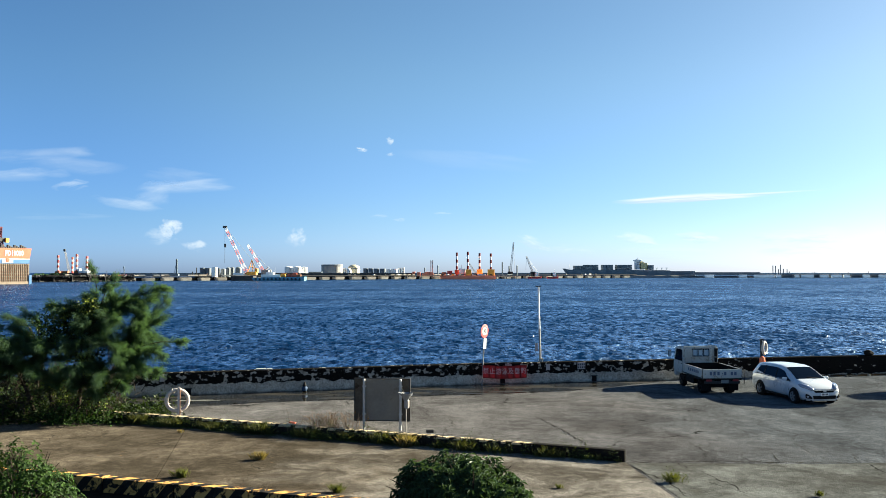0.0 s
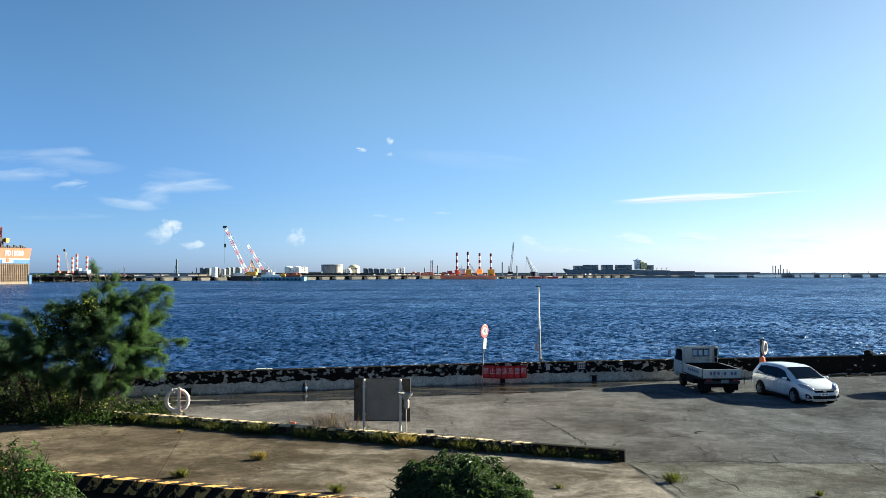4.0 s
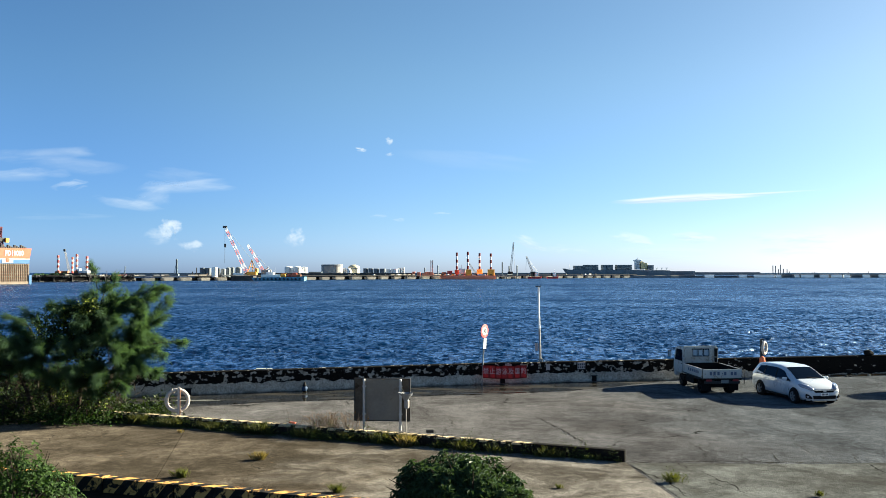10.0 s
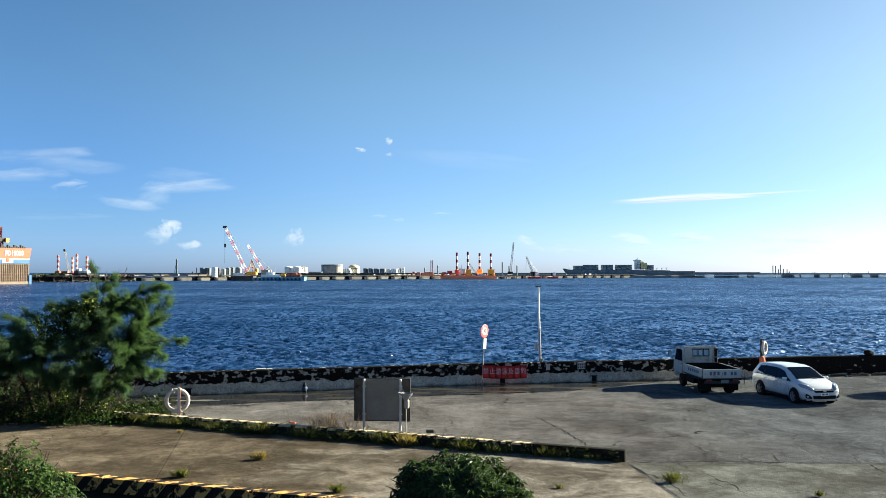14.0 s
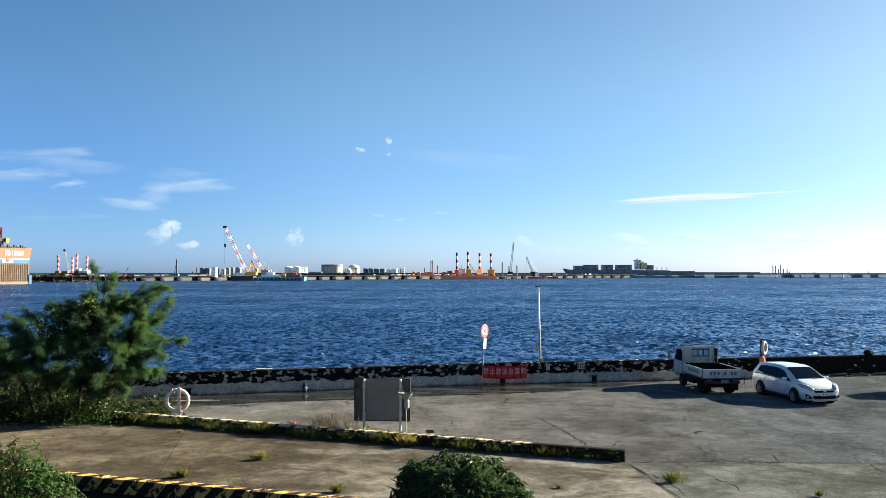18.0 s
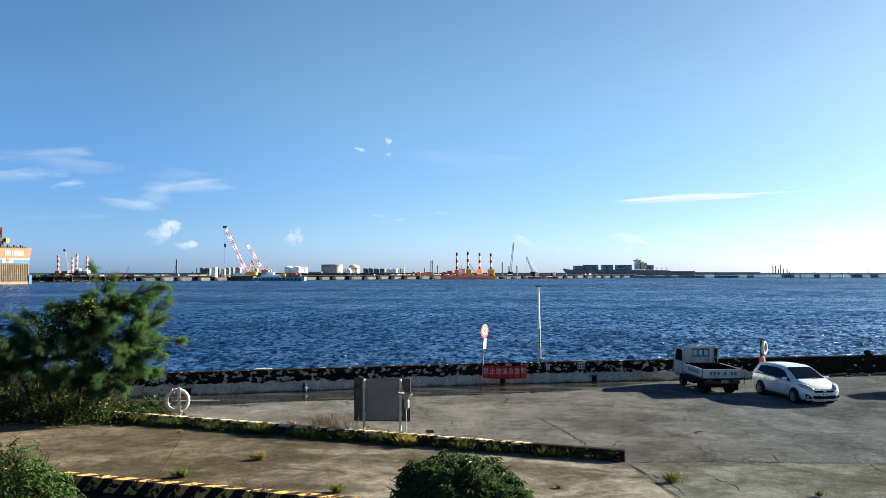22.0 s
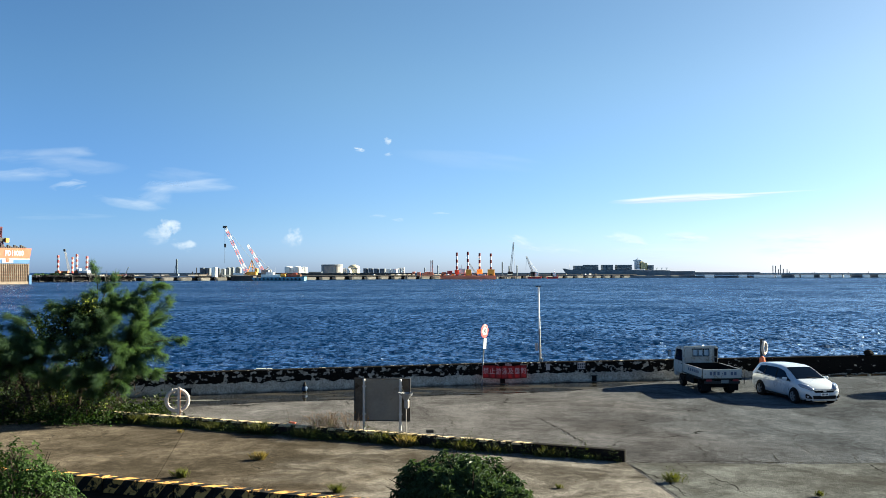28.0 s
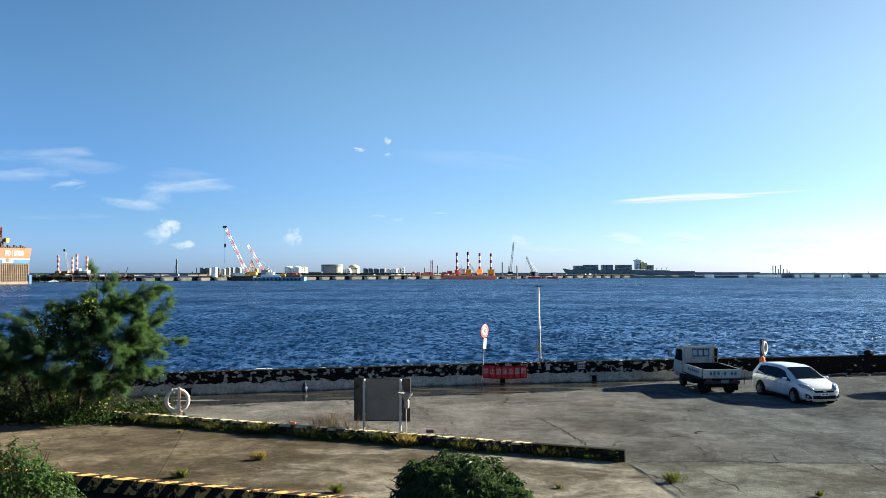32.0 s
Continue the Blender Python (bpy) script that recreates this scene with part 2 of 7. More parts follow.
M["strip_black"] = surface("near_black_strip", (0.014, 0.012, 0.0095), 0.95, 0, 0.5, 3, 30, 0.6, 0.03, (0.03, 0.026, 0.018), 0.6)
M["crane_maroon"] = surface("dull_maroon_paint", (0.085, 0.02, 0.024), 0.6, 0, 0.2, 0.5, 6, 0.05)
M["leg_maroon"] = surface("dark_leg_paint", (0.085, 0.012, 0.016), 0.6, 0, 0.2, 0.5, 6, 0.05)
M["maroon"] = surface("maroon_paint", (0.19, 0.03, 0.035), 0.55, 0, 0.15, 0.5, 10, 0.05)
M["banner"] = surface("red_banner_cloth", (0.19, 0.035, 0.042), 0.7, 0, 0.12, 4, 60, 0.1)
M["letter_grey"] = surface("faded_white_print", (0.33, 0.3, 0.3), 0.7, 0, 0.12, 9, 60, 0.0)
M["banner_print"] = surface("washed_out_print", (0.36, 0.27, 0.28), 0.7, 0, 0.3, 6, 40, 0.0)
M["letter_white"] = surface("white_letters", (0.8, 0.78, 0.74), 0.5, 0, 0.05, 2, 20, 0.0)
M["letter_dark"] = surface("dark_letters", (0.03, 0.035, 0.05), 0.6, 0, 0.1, 9, 60, 0.0)
M["letter_slate"] = surface("faded_blue_letters", (0.085, 0.105, 0.16), 0.6, 0, 0.3, 9, 60, 0.0)
M["ring_white"] = surface("weathered_white_foam", (0.40, 0.365, 0.335), 0.7, 0, 0.18, 6, 50, 0.2, 0.004, (0.22, 0.16, 0.12), 0.57)
M["orange_cloth"] = surface("faded_orange_cloth", (0.62, 0.17, 0.085), 0.8, 0, 0.2, 8, 60, 0.2)
M["bark"] = surface("grey_brown_bark", (0.030, 0.024, 0.019), 0.9, 0, 0.4, 5, 40, 0.6, 0.02)
M["twig"] = surface("dry_twig", (0.17, 0.12, 0.08), 0.9, 0, 0.3, 5, 40, 0.3, 0.01)
M["blue_cloth"] = surface("blue_sheet", (0.035, 0.06, 0.11), 0.7, 0, 0.15, 8, 60, 0.2)
M["rock"] = surface("dark_rock", (0.010, 0.0095, 0.009), 0.9, 0, 0.4, 3, 20, 0.6, 0.03)
M["bed_floor"] = surface("dark_bed_floor", (0.010, 0.010, 0.010), 0.85, 0, 0.3, 3, 30, 0.3)
M["needle"] = leaf_material("casuarina_needle", (0.012, 0.028, 0.017), (0.046, 0.084, 0.046), 0.7, 0.5)
M["leaf"] = leaf_material("broad_leaf", (0.008, 0.019, 0.008), (0.036, 0.063, 0.029), 0.5, 0.2)
# Creeper leaf darkened: shade under and inside the tree put into colour.
M["shade_leaf"] = leaf_material("shade_dark_leaf", (0.004, 0.010, 0.002), (0.019, 0.032, 0.006), 0.6)
M["leaf_light"] = leaf_material("young_leaf", (0.004, 0.013, 0.0022), (0.025, 0.051, 0.008), 0.7, 0.2)
M["creeper"] = leaf_material("creeper_leaf", (0.009, 0.018, 0.004), (0.040, 0.056, 0.013), 0.6)
M["climber"] = leaf_material("climber_leaf", (0.034, 0.0595, 0.0085), (0.119, 0.1445, 0.02125), 0.5)
M["litter"] = leaf_material("dead_leaf", (0.018, 0.012, 0.007), (0.085, 0.055, 0.03), 0.8)
M["grass"] = leaf_material("weed_blade", (0.018, 0.027, 0.007), (0.072, 0.080, 0.021), 0.6)
M["kerb_blade"] = leaf_material("kerb_blade", (0.014, 0.021, 0.006), (0.058, 0.062, 0.020), 0.6)
M["dry_grass"] = leaf_material("dry_grass", (0.07956, 0.0612, 0.02142), (0.1652, 0.1285, 0.05202), 0.7)


def glass_material():
    """Tinted car glass: almost black behind a faint mirror."""
    m, nt, ln, bs = nodes_of("dark_glass")
    nt.remove(bs)
    df = nt.new("ShaderNodeBsdfDiffuse")
    df.inputs["Color"].default_value = (0.0012, 0.0022, 0.0045, 1)
    gl = nt.new("ShaderNodeBsdfGlossy")
    gl.inputs["Color"].default_value = (0.45, 0.7, 1.0, 1)
    gl.inputs["Roughness"].default_value = 0.03
    mx = nt.new("ShaderNodeMixShader")
    mx.inputs[0].default_value = 0.035
    ln.new(df.outputs[0], mx.inputs[1])
    ln.new(gl.outputs[0], mx.inputs[2])
    ln.new(mx.outputs[0], nt["Material Output"].inputs["Surface"])
    return m


def lens_material():
    m, nt, ln, bs = nodes_of("headlight_lens")
    bs.inputs["Base Color"].default_value = (0.17, 0.20, 0.27, 1)
    bs.inputs["Roughness"].default_value = 0.15
    bs.inputs["Metallic"].default_value = 0.1
    bs.inputs["Coat Weight"].default_value = 1.0
    return m


def seawall_material():
    """Concrete with a tarred upper band, broken by grey patches with ragged edges."""
    m, nt, ln, bs = nodes_of("tarred_seawall")
    tc = nt.new("ShaderNodeTexCoord").outputs["Object"]
    sep = nt.new("ShaderNodeSeparateXYZ")
    ln.new(tc, sep.inputs[0])
    fine = noise_node(nt, ln, tc, 24, 4)
    grey = mixed(nt, ln, 0.5, ramp(nt, ln, noise_node(nt, ln, tc, 2.4, 7, 0.7), [(0.3, (0.09, 0.08, 0.065)), (0.68, (0.57, 0.52, 0.445))]),
                 ramp(nt, ln, noise_node(nt, ln, tc, 14, 5, 0.75), [(0.36, (0.07, 0.062, 0.05)), (0.62, (0.57, 0.52, 0.445))]))
    worn = noise_node(nt, ln, tc, 5.0, 3, 0.55, (0.75, 0.75, 1.0), 0.15)
    rag = calc(nt, ln, "MULTIPLY", calc(nt, ln, "SUBTRACT", noise_node(nt, ln, tc, 1.7, 6, 0.65), 0.5), 0.45)
    solid = calc(nt, ln, "MULTIPLY", calc(nt, ln, "SUBTRACT", sep.outputs["X"], 12.0), 0.02, True)
    solid = calc(nt, ln, "MINIMUM", solid, 0.13)
    deeper = calc(nt, ln, "MINIMUM", calc(nt, ln, "MULTIPLY", calc(nt, ln, "SUBTRACT", sep.outputs["X"], 15.5), 0.2, True), 0.26)
    low = calc(nt, ln, "GREATER_THAN", calc(nt, ln, "ADD", calc(nt, ln, "ADD", sep.outputs["Z"], rag), calc(nt, ln, "ADD", solid, deeper)), 0.47)
    brow = calc(nt, ln, "MULTIPLY", calc(nt, ln, "GREATER_THAN", sep.outputs["Z"], 0.965), 0.06)
    keep = ramp(nt, ln, calc(nt, ln, "SUBTRACT", worn, calc(nt, ln, "ADD", solid, brow)), [(0.545, (1, 1, 1)), (0.575, (0, 0, 0))])
    tar = calc(nt, ln, "MULTIPLY", low, keep)
    patch = mixed(nt, ln, low, grey, mixed(nt, ln, 0.3, grey, (0.1, 0.1, 0.1)))
    col = mixed(nt, ln, tar, patch, ramp(nt, ln, fine, [(0.3, (0.003, 0.003, 0.003)), (0.75, (0.015, 0.0145, 0.014))]))
    damp = ramp(nt, ln, calc(nt, ln, "ADD", sep.outputs["Z"], rag), [(0.0, (1, 1, 1)), (0.1, (0, 0, 0))])
    col = mixed(nt, ln, calc(nt, ln, "MULTIPLY", damp, 0.7), col, (0.04, 0.037, 0.033))
    ln.new(col, bs.inputs["Base Color"])
    bs.inputs["Roughness"].default_value = 0.9
    bs.inputs["Specular IOR Level"].default_value = 0.0
    bump(nt, ln, bs, calc(nt, ln, "ADD", fine, calc(nt, ln, "MULTIPLY", tar, 0.8)), 0.6, 0.02)
    return m


def stripe_material(name, yellow, worn_at, slant, above=-1.0, period=0.46, duty=0.5):
    """Kerb paint in yellow and black diagonals, badly worn to bare black-stained concrete."""
    m, nt, ln, bs = nodes_of(name)
    tc = nt.new("ShaderNodeTexCoord").outputs["Object"]
    sep = nt.new("ShaderNodeSeparateXYZ")
    ln.new(tc, sep.inputs[0])
    wob = calc(nt, ln, "MULTIPLY", noise_node(nt, ln, tc, 5, 4), 0.06)
    d = calc(nt, ln, "ADD", calc(nt, ln, "SUBTRACT", sep.outputs["X"], calc(nt, ln, "MULTIPLY", calc(nt, ln, "ADD", sep.outputs["Z"], sep.outputs["Y"]), slant)), wob)
    s = calc(nt, ln, "LESS_THAN", calc(nt, ln, "FRACT", calc(nt, ln, "MULTIPLY", d, 1 / period)), duty)
    s = calc(nt, ln, "MULTIPLY", s, calc(nt, ln, "GREATER_THAN", sep.outputs["Z"], above))
    worn = ramp(nt, ln, noise_node(nt, ln, tc, 4.6, 7, 0.70, None, 0.4), [(worn_at, (1, 1, 1)), (worn_at + 0.04, (0, 0, 0))])
    fine = noise_node(nt, ln, tc, 30, 4)
    under = ramp(nt, ln, noise_node(nt, ln, tc, 6, 6, 0.7), [(0.35, (0.004, 0.004, 0.0038)), (0.6, (0.016, 0.0145, 0.0125)), (0.72, (0.12, 0.11, 0.095))])
    paint = mixed(nt, ln, 0.4, yellow, ramp(nt, ln, fine, [(0.3, tuple(c * 0.55 for c in yellow)), (0.7, yellow)]))
    col = mixed(nt, ln, calc(nt, ln, "MULTIPLY", s, worn), under, paint)
    ln.new(col, bs.inputs["Base Color"])
    bs.inputs["Roughness"].default_value = 0.8
    bs.inputs["Specular IOR Level"].default_value = 0.12
    bump(nt, ln, bs, calc(nt, ln, "ADD", fine, worn), 0.5, 0.02)
    return m


def water_material():
    """Deep blue body under a skin of ripples that mirrors the sky."""
    m, nt, ln, bs = nodes_of("harbour_water")
    nt.remove(bs)
    tc = nt.new("ShaderNodeTexCoord").outputs["Object"]
    df = nt.new("ShaderNodeBsdfDiffuse")
    ln.new(ramp(nt, ln, noise_node(nt, ln, tc, 0.02, 4, 0.6, (0.6, 2.0, 1)), [(0.3, (0.0012, 0.0085, 0.031)), (0.7, (0.0021, 0.0130, 0.044))]), df.inputs["Color"])
    ripple = noise_node(nt, ln, tc, 3.0, 3, 0.6, (1.0, 0.75, 1), 0.2)
    short = noise_node(nt, ln, tc, 1.1, 3, 0.6, (1.0, 0.7, 1), 0.2)
    long = noise_node(nt, ln, tc, 0.32, 3, 0.6, (1.0, 0.6, 1), 0.2)
    gusts = ramp(nt, ln, noise_node(nt, ln, tc, 0.016, 4, 0.6, (0.35, 1.6, 1)), [(0.35, (0.75,) * 3), (0.65, (1.3,) * 3)])
    h = calc(nt, ln, "ADD", calc(nt, ln, "ADD", calc(nt, ln, "MULTIPLY", ripple, 0.30), calc(nt, ln, "MULTIPLY", short, 0.75)), calc(nt, ln, "MULTIPLY", long, 1.5))
    b = nt.new("ShaderNodeBump")
    b.inputs["Strength"].default_value = 1.0
    b.inputs["Distance"].default_value = 0.4
    ln.new(calc(nt, ln, "MULTIPLY", h, gusts), b.inputs["Height"])
    gl = nt.new("ShaderNodeBsdfGlossy")
    gl.inputs["Color"].default_value = (0.60, 0.77, 0.96, 1)
    gl.inputs["Roughness"].default_value = 0.23
    ln.new(b.outputs[0], gl.inputs["Normal"])
    fr = nt.new("ShaderNodeFresnel")
    fr.inputs["IOR"].default_value = 1.333
    ln.new(b.outputs[0], fr.inputs["Normal"])
    mx = nt.new("ShaderNodeMixShader")
    # crests and troughs by noise: wave highlights put into the mirrored share of sky
    crest = ramp(nt, ln, noise_node(nt, ln, tc, 1.9, 3, 0.65, (0.85, 0.62, 1), 0.2), [(0.40, (0.05,) * 3), (0.5, (0.75,) * 3), (0.60, (2.15,) * 3)])
    group = ramp(nt, ln, noise_node(nt, ln, tc, 0.48, 4, 0.70, (0.6, 0.42, 1), 0.2), [(0.38, (0.42,) * 3), (0.62, (1.6,) * 3)])
    band = ramp(nt, ln, noise_node(nt, ln, tc, 0.13, 4, 0.70, (0.55, 0.30, 1), 0.2), [(0.36, (0.6,) * 3), (0.64, (1.45,) * 3)])
    # seen along a rough sea, only the facets that face the eye show: the mirror levels off
    slope = calc(nt, ln, "DIVIDE", fr.outputs[0], calc(nt, ln, "ADD", 1.0, calc(nt, ln, "MULTIPLY", calc(nt, ln, "POWER", fr.outputs[0], 2.5), 60.0)))
    share = calc(nt, ln, "MULTIPLY", calc(nt, ln, "MULTIPLY", crest, calc(nt, ln, "MULTIPLY", group, band)), calc(nt, ln, "MULTIPLY", slope, 6.7))
    ln.new(calc(nt, ln, "MULTIPLY", share, gusts, True), mx.inputs[0])
    ln.new(df.outputs[0], mx.inputs[1])
    ln.new(gl.outputs[0], mx.inputs[2])
    ln.new(mx.outputs[0], nt["Material Output"].inputs["Surface"])
    return m


def puddle_material():
    """Shallow standing water over dark silt, broken by damp patches that are nearly dry."""
    m, nt, ln, bs = nodes_of("wet_gutter")
    tc = nt.new("ShaderNodeTexCoord").outputs["Object"]
    n1 = noise_node(nt, ln, tc, 0.8, 6, 0.62, (0.45, 1.6, 1))
    ln.new(ramp(nt, ln, n1, [(0.36, (0.006, 0.0058, 0.0052)), (0.66, (0.020, 0.0185, 0.0155))]), bs.inputs["Base Color"])
    ln.new(ramp(nt, ln, n1, [(0.46, (0.04,) * 3), (0.64, (0.7,) * 3)]), bs.inputs["Roughness"])
    ln.new(ramp(nt, ln, n1, [(0.46, (0.5,) * 3), (0.64, (0.08,) * 3)]), bs.inputs["Specular IOR Level"])
    bump(nt, ln, bs, noise_node(nt, ln, tc, 5.0, 3, 0.6, (1.0, 0.7, 1)), 0.06, 0.02)
    return m


def cloud_material(name, body, seed, puff, wisp, stretch, soft=0.45):
    """Thin self-glowing white cloud sheet with ragged transparency that fades out to its rim."""
    m, nt, ln, bs = nodes_of(name)
    gen = nt.new("ShaderNodeTexCoord").outputs["Generated"]
    sub = nt.new("ShaderNodeVectorMath")
    sub.operation = "SUBTRACT"
    ln.new(gen, sub.inputs[0])
    sub.inputs[1].default_value = (0.5, 0.0, 0.5)
    sep = nt.new("ShaderNodeSeparateXYZ")
    ln.new(sub.outputs[0], sep.inputs[0])
    r2 = calc(nt, ln, "ADD", calc(nt, ln, "MULTIPLY", sep.outputs["X"], sep.outputs["X"]), calc(nt, ln, "MULTIPLY", sep.outputs["Z"], sep.outputs["Z"]))
    rim = calc(nt, ln, "SUBTRACT", 1.0, calc(nt, ln, "MULTIPLY", calc(nt, ln, "SQRT", r2), 2.0), True)
    off = nt.new("ShaderNodeVectorMath")
    off.operation = "ADD"
    ln.new(gen, off.inputs[0])
    off.inputs[1].default_value = (seed * 3.7, seed * 1.3, seed * 2.1)
    n1 = noise_node(nt, ln, off.outputs[0], puff, 5, 0.5, stretch, 0.6)
    f = calc(nt, ln, "MULTIPLY", calc(nt, ln, "MULTIPLY", rim, 2.2, True), calc(nt, ln, "ADD", calc(nt, ln, "MULTIPLY", calc(nt, ln, "SUBTRACT", n1, 0.5), 2.6), calc(nt, ln, "MULTIPLY", rim, 0.95)))
    a = ramp(nt, ln, f, [(wisp, (0, 0, 0)), (min(1.0, wisp + soft), (body, body, body))])
    both = nt.new("ShaderNodeEmission")
    lobes = noise_node(nt, ln, off.outputs[0], puff * 2.6, 4, 0.6, stretch, 0.2)
    # paler towards the top right: sunlight on the lobes put into the colour
    up = calc(nt, ln, "ADD", calc(nt, ln, "MULTIPLY", sep.outputs["Z"], 0.9), calc(nt, ln, "ADD", calc(nt, ln, "MULTIPLY", sep.outputs["X"], 0.35), lobes))
    ln.new(ramp(nt, ln, up, [(0.32, (0.70, 0.76, 0.84)), (0.62, (1.0, 0.98, 0.95))]), both.inputs["Color"])
    both.inputs["Strength"].default_value = 0.175
    clear = nt.new("ShaderNodeBsdfTransparent")
    mx = nt.new("ShaderNodeMixShader")
    ln.new(a, mx.inputs[0])
    ln.new(clear.outputs[0], mx.inputs[1])
    ln.new(both.outputs[0], mx.inputs[2])
    ln.new(mx.outputs[0], nt["Material Output"].inputs["Surface"])
    return m


M["glass"] = glass_material()
# Opaque blue in place of the sea seen through the cab's rear window.
M["pane"] = surface("sea_blue_pane", (0.26, 0.37, 0.48), 0.12, 0, 0.1, 3, 30, 0.0)
M["lens"] = lens_material()
M["seawall"] = seawall_material()
M["kerb_near"] = stripe_material("near_kerb_paint", (0.52, 0.285, 0.085), 0.497, 0.9, -1.0, 0.61, 0.55)
M["kerb_mid"] = stripe_material("far_kerb_paint", (0.52, 0.42, 0.255), 0.50, 0.6, 0.29, 0.62, 0.78)
M["water"] = water_material()
M["puddle"] = puddle_material()


# ---------------------------------------------------------------- mesh helpers
def part(name, bm, material, parent, label="", smooth=False, kind=""):
    """Links a bmesh as one mesh object under a thing or part."""
    me = bpy.data.meshes.new(name)
    if smooth:
        for f in bm.faces:
            f.smooth = True
    bm.to_mesh(me)
    bm.free()
    me.materials.append(material)
    ob = new(name, me)
    ob.parent = parent
    if label or kind:
        tagged(ob, label, "", "", kind)
    return ob


def sheet(name, verts, faces, material, parent=None, label="", smooth=False):
    me = bpy.data.meshes.new(name)
    me.from_pydata(verts, [], faces)
    if smooth:
        me.polygons.foreach_set("use_smooth", [True] * len(me.polygons))
    me.materials.append(material)
    ob = new(name, me)
    ob.parent = parent
    if label:
        tagged(ob, label)
    return ob


def thing(name, m, label, category, group="", kind=""):
    ob = new(name)
    ob.empty_display_size = 0.2
    ob.matrix_basis = m
    return tagged(ob, label, category, group, kind)


def bx(bm, c, s, bevel=0.0, m=None):
    """A box of size s round c, its edges rounded by bevel."""
    r = bmesh.ops.create_cube(bm, size=1.0, matrix=Matrix.Translation(c) @ Matrix.Diagonal((*s, 1)))
    vs = r["verts"]
    if bevel:
        es = list({e for v in vs for e in v.link_edges})
        rb = bmesh.ops.bevel(bm, geom=es, offset=bevel, segments=2, affect="EDGES", profile=0.6)
        vs = list({v for f in rb["faces"] for v in f.verts} | {v for v in vs if v.is_valid})
    if m is not None:
        bmesh.ops.transform(bm, matrix=m, verts=vs)
    return bm


def box(c, s, bevel=0.0, m=None):
    return bx(bmesh.new(), c, s, bevel, m)


def rod(bm, a, b, r0, r1=None, n=8):
    """A tapered round bar from a to b."""
    a, b = Vector(a), Vector(b)
    d = b - a
    q = d.to_track_quat("Z", "Y").to_matrix().to_4x4()
    bmesh.ops.create_cone(bm, cap_ends=True, segments=n, radius1=r0, radius2=r0 if r1 is None else r1, depth=d.length,
                          matrix=Matrix.Translation((a + b) / 2) @ q)
    return bm


def bar(a, b, r0, r1=None, n=8):
    return rod(bmesh.new(), a, b, r0, r1, n)


def turned(profile, n=24, m=None, axis="z", hollow=False):
    """A body of revolution: profile of (radius, height)."""
    bm = bmesh.new()
    rings = []
    for r, h in profile:
        rings.append([bm.verts.new((r * math.cos(2 * math.pi * i / n), r * math.sin(2 * math.pi * i / n), h)) for i in range(n)])
    for a, b in zip(rings, rings[1:]):
        for i in range(n):
            bm.faces.new((a[i], a[(i + 1) % n], b[(i + 1) % n], b[i]))
    if hollow:
        for i in range(n):
            bm.faces.new((rings[-1][i], rings[-1][(i + 1) % n], rings[0][(i + 1) % n], rings[0][i]))
    else:
        bm.faces.new(list(reversed(rings[0])))
        bm.faces.new(rings[-1])
    if axis == "y":
        bmesh.ops.transform(bm, matrix=pose(0, 0, 0, 90, 0, 0), verts=bm.verts)
    if axis == "x":
        bmesh.ops.transform(bm, matrix=pose(0, 0, 0, 0, 90, 0), verts=bm.verts)
    if m is not None:
        bmesh.ops.transform(bm, matrix=m, verts=bm.verts)
    return bm


def torus(R, r, n=32, k=12, m=None):
    bm = bmesh.new()
    ring = [[bm.verts.new(((R + r * math.cos(b)) * math.cos(a), r * math.sin(b), (R + r * math.cos(b)) * math.sin(a)))
             for b in [2 * math.pi * j / k for j in range(k)]] for a in [2 * math.pi * i / n for i in range(n)]]
    for i in range(n):
        for j in range(k):
            bm.faces.new((ring[i][j], ring[(i + 1) % n][j], ring[(i + 1) % n][(j + 1) % k], ring[i][(j + 1) % k]))
    if m is not None:
        bmesh.ops.transform(bm, matrix=m, verts=bm.verts)
    return bm


def prism(outline, y0, y1, bevel=0.0):
    """An outline in x and z, drawn out from y0 to y1."""
    bm = bmesh.new()
    a = [bm.verts.new((x, y0, z)) for x, z in outline]
    b = [bm.verts.new((x, y1, z)) for x, z in outline]
    bm.faces.new(a)
    bm.faces.new(list(reversed(b)))
    n = len(a)
    for i in range(n):
        bm.faces.new((a[(i + 1) % n], a[i], b[i], b[(i + 1) % n]))
    bmesh.ops.recalc_face_normals(bm, faces=bm.faces)
    if bevel:
        bmesh.ops.bevel(bm, geom=list(bm.edges), offset=bevel, segments=2, affect="EDGES")
    return bm


def lattice(bm, a, b, w0, w1, bays, r):
    """A square lattice boom from a to b."""
    a, b = Vector(a), Vector(b)
    d = (b - a).normalized()
    side = d.cross(Vector((0, 1, 0))).normalized()
    up = side.cross(d)
    ring = []
    for i in range(bays + 1):
        t = i / bays
        w = w0 + (w1 - w0) * t
        c = a.lerp(b, t)
        ring.append([c + side * (sx * w / 2) + up * (sy * w / 2) for sx, sy in ((-1, -1), (1, -1), (1, 1), (-1, 1))])
    for p, q in zip(ring, ring[1:]):
        for k in range(4):
            rod(bm, p[k], q[k], r, n=5)
            rod(bm, p[k], q[(k + 1) % 4], r * 0.7, n=4)
            rod(bm, p[k], p[(k + 1) % 4], r * 0.6, n=4)
    return bm


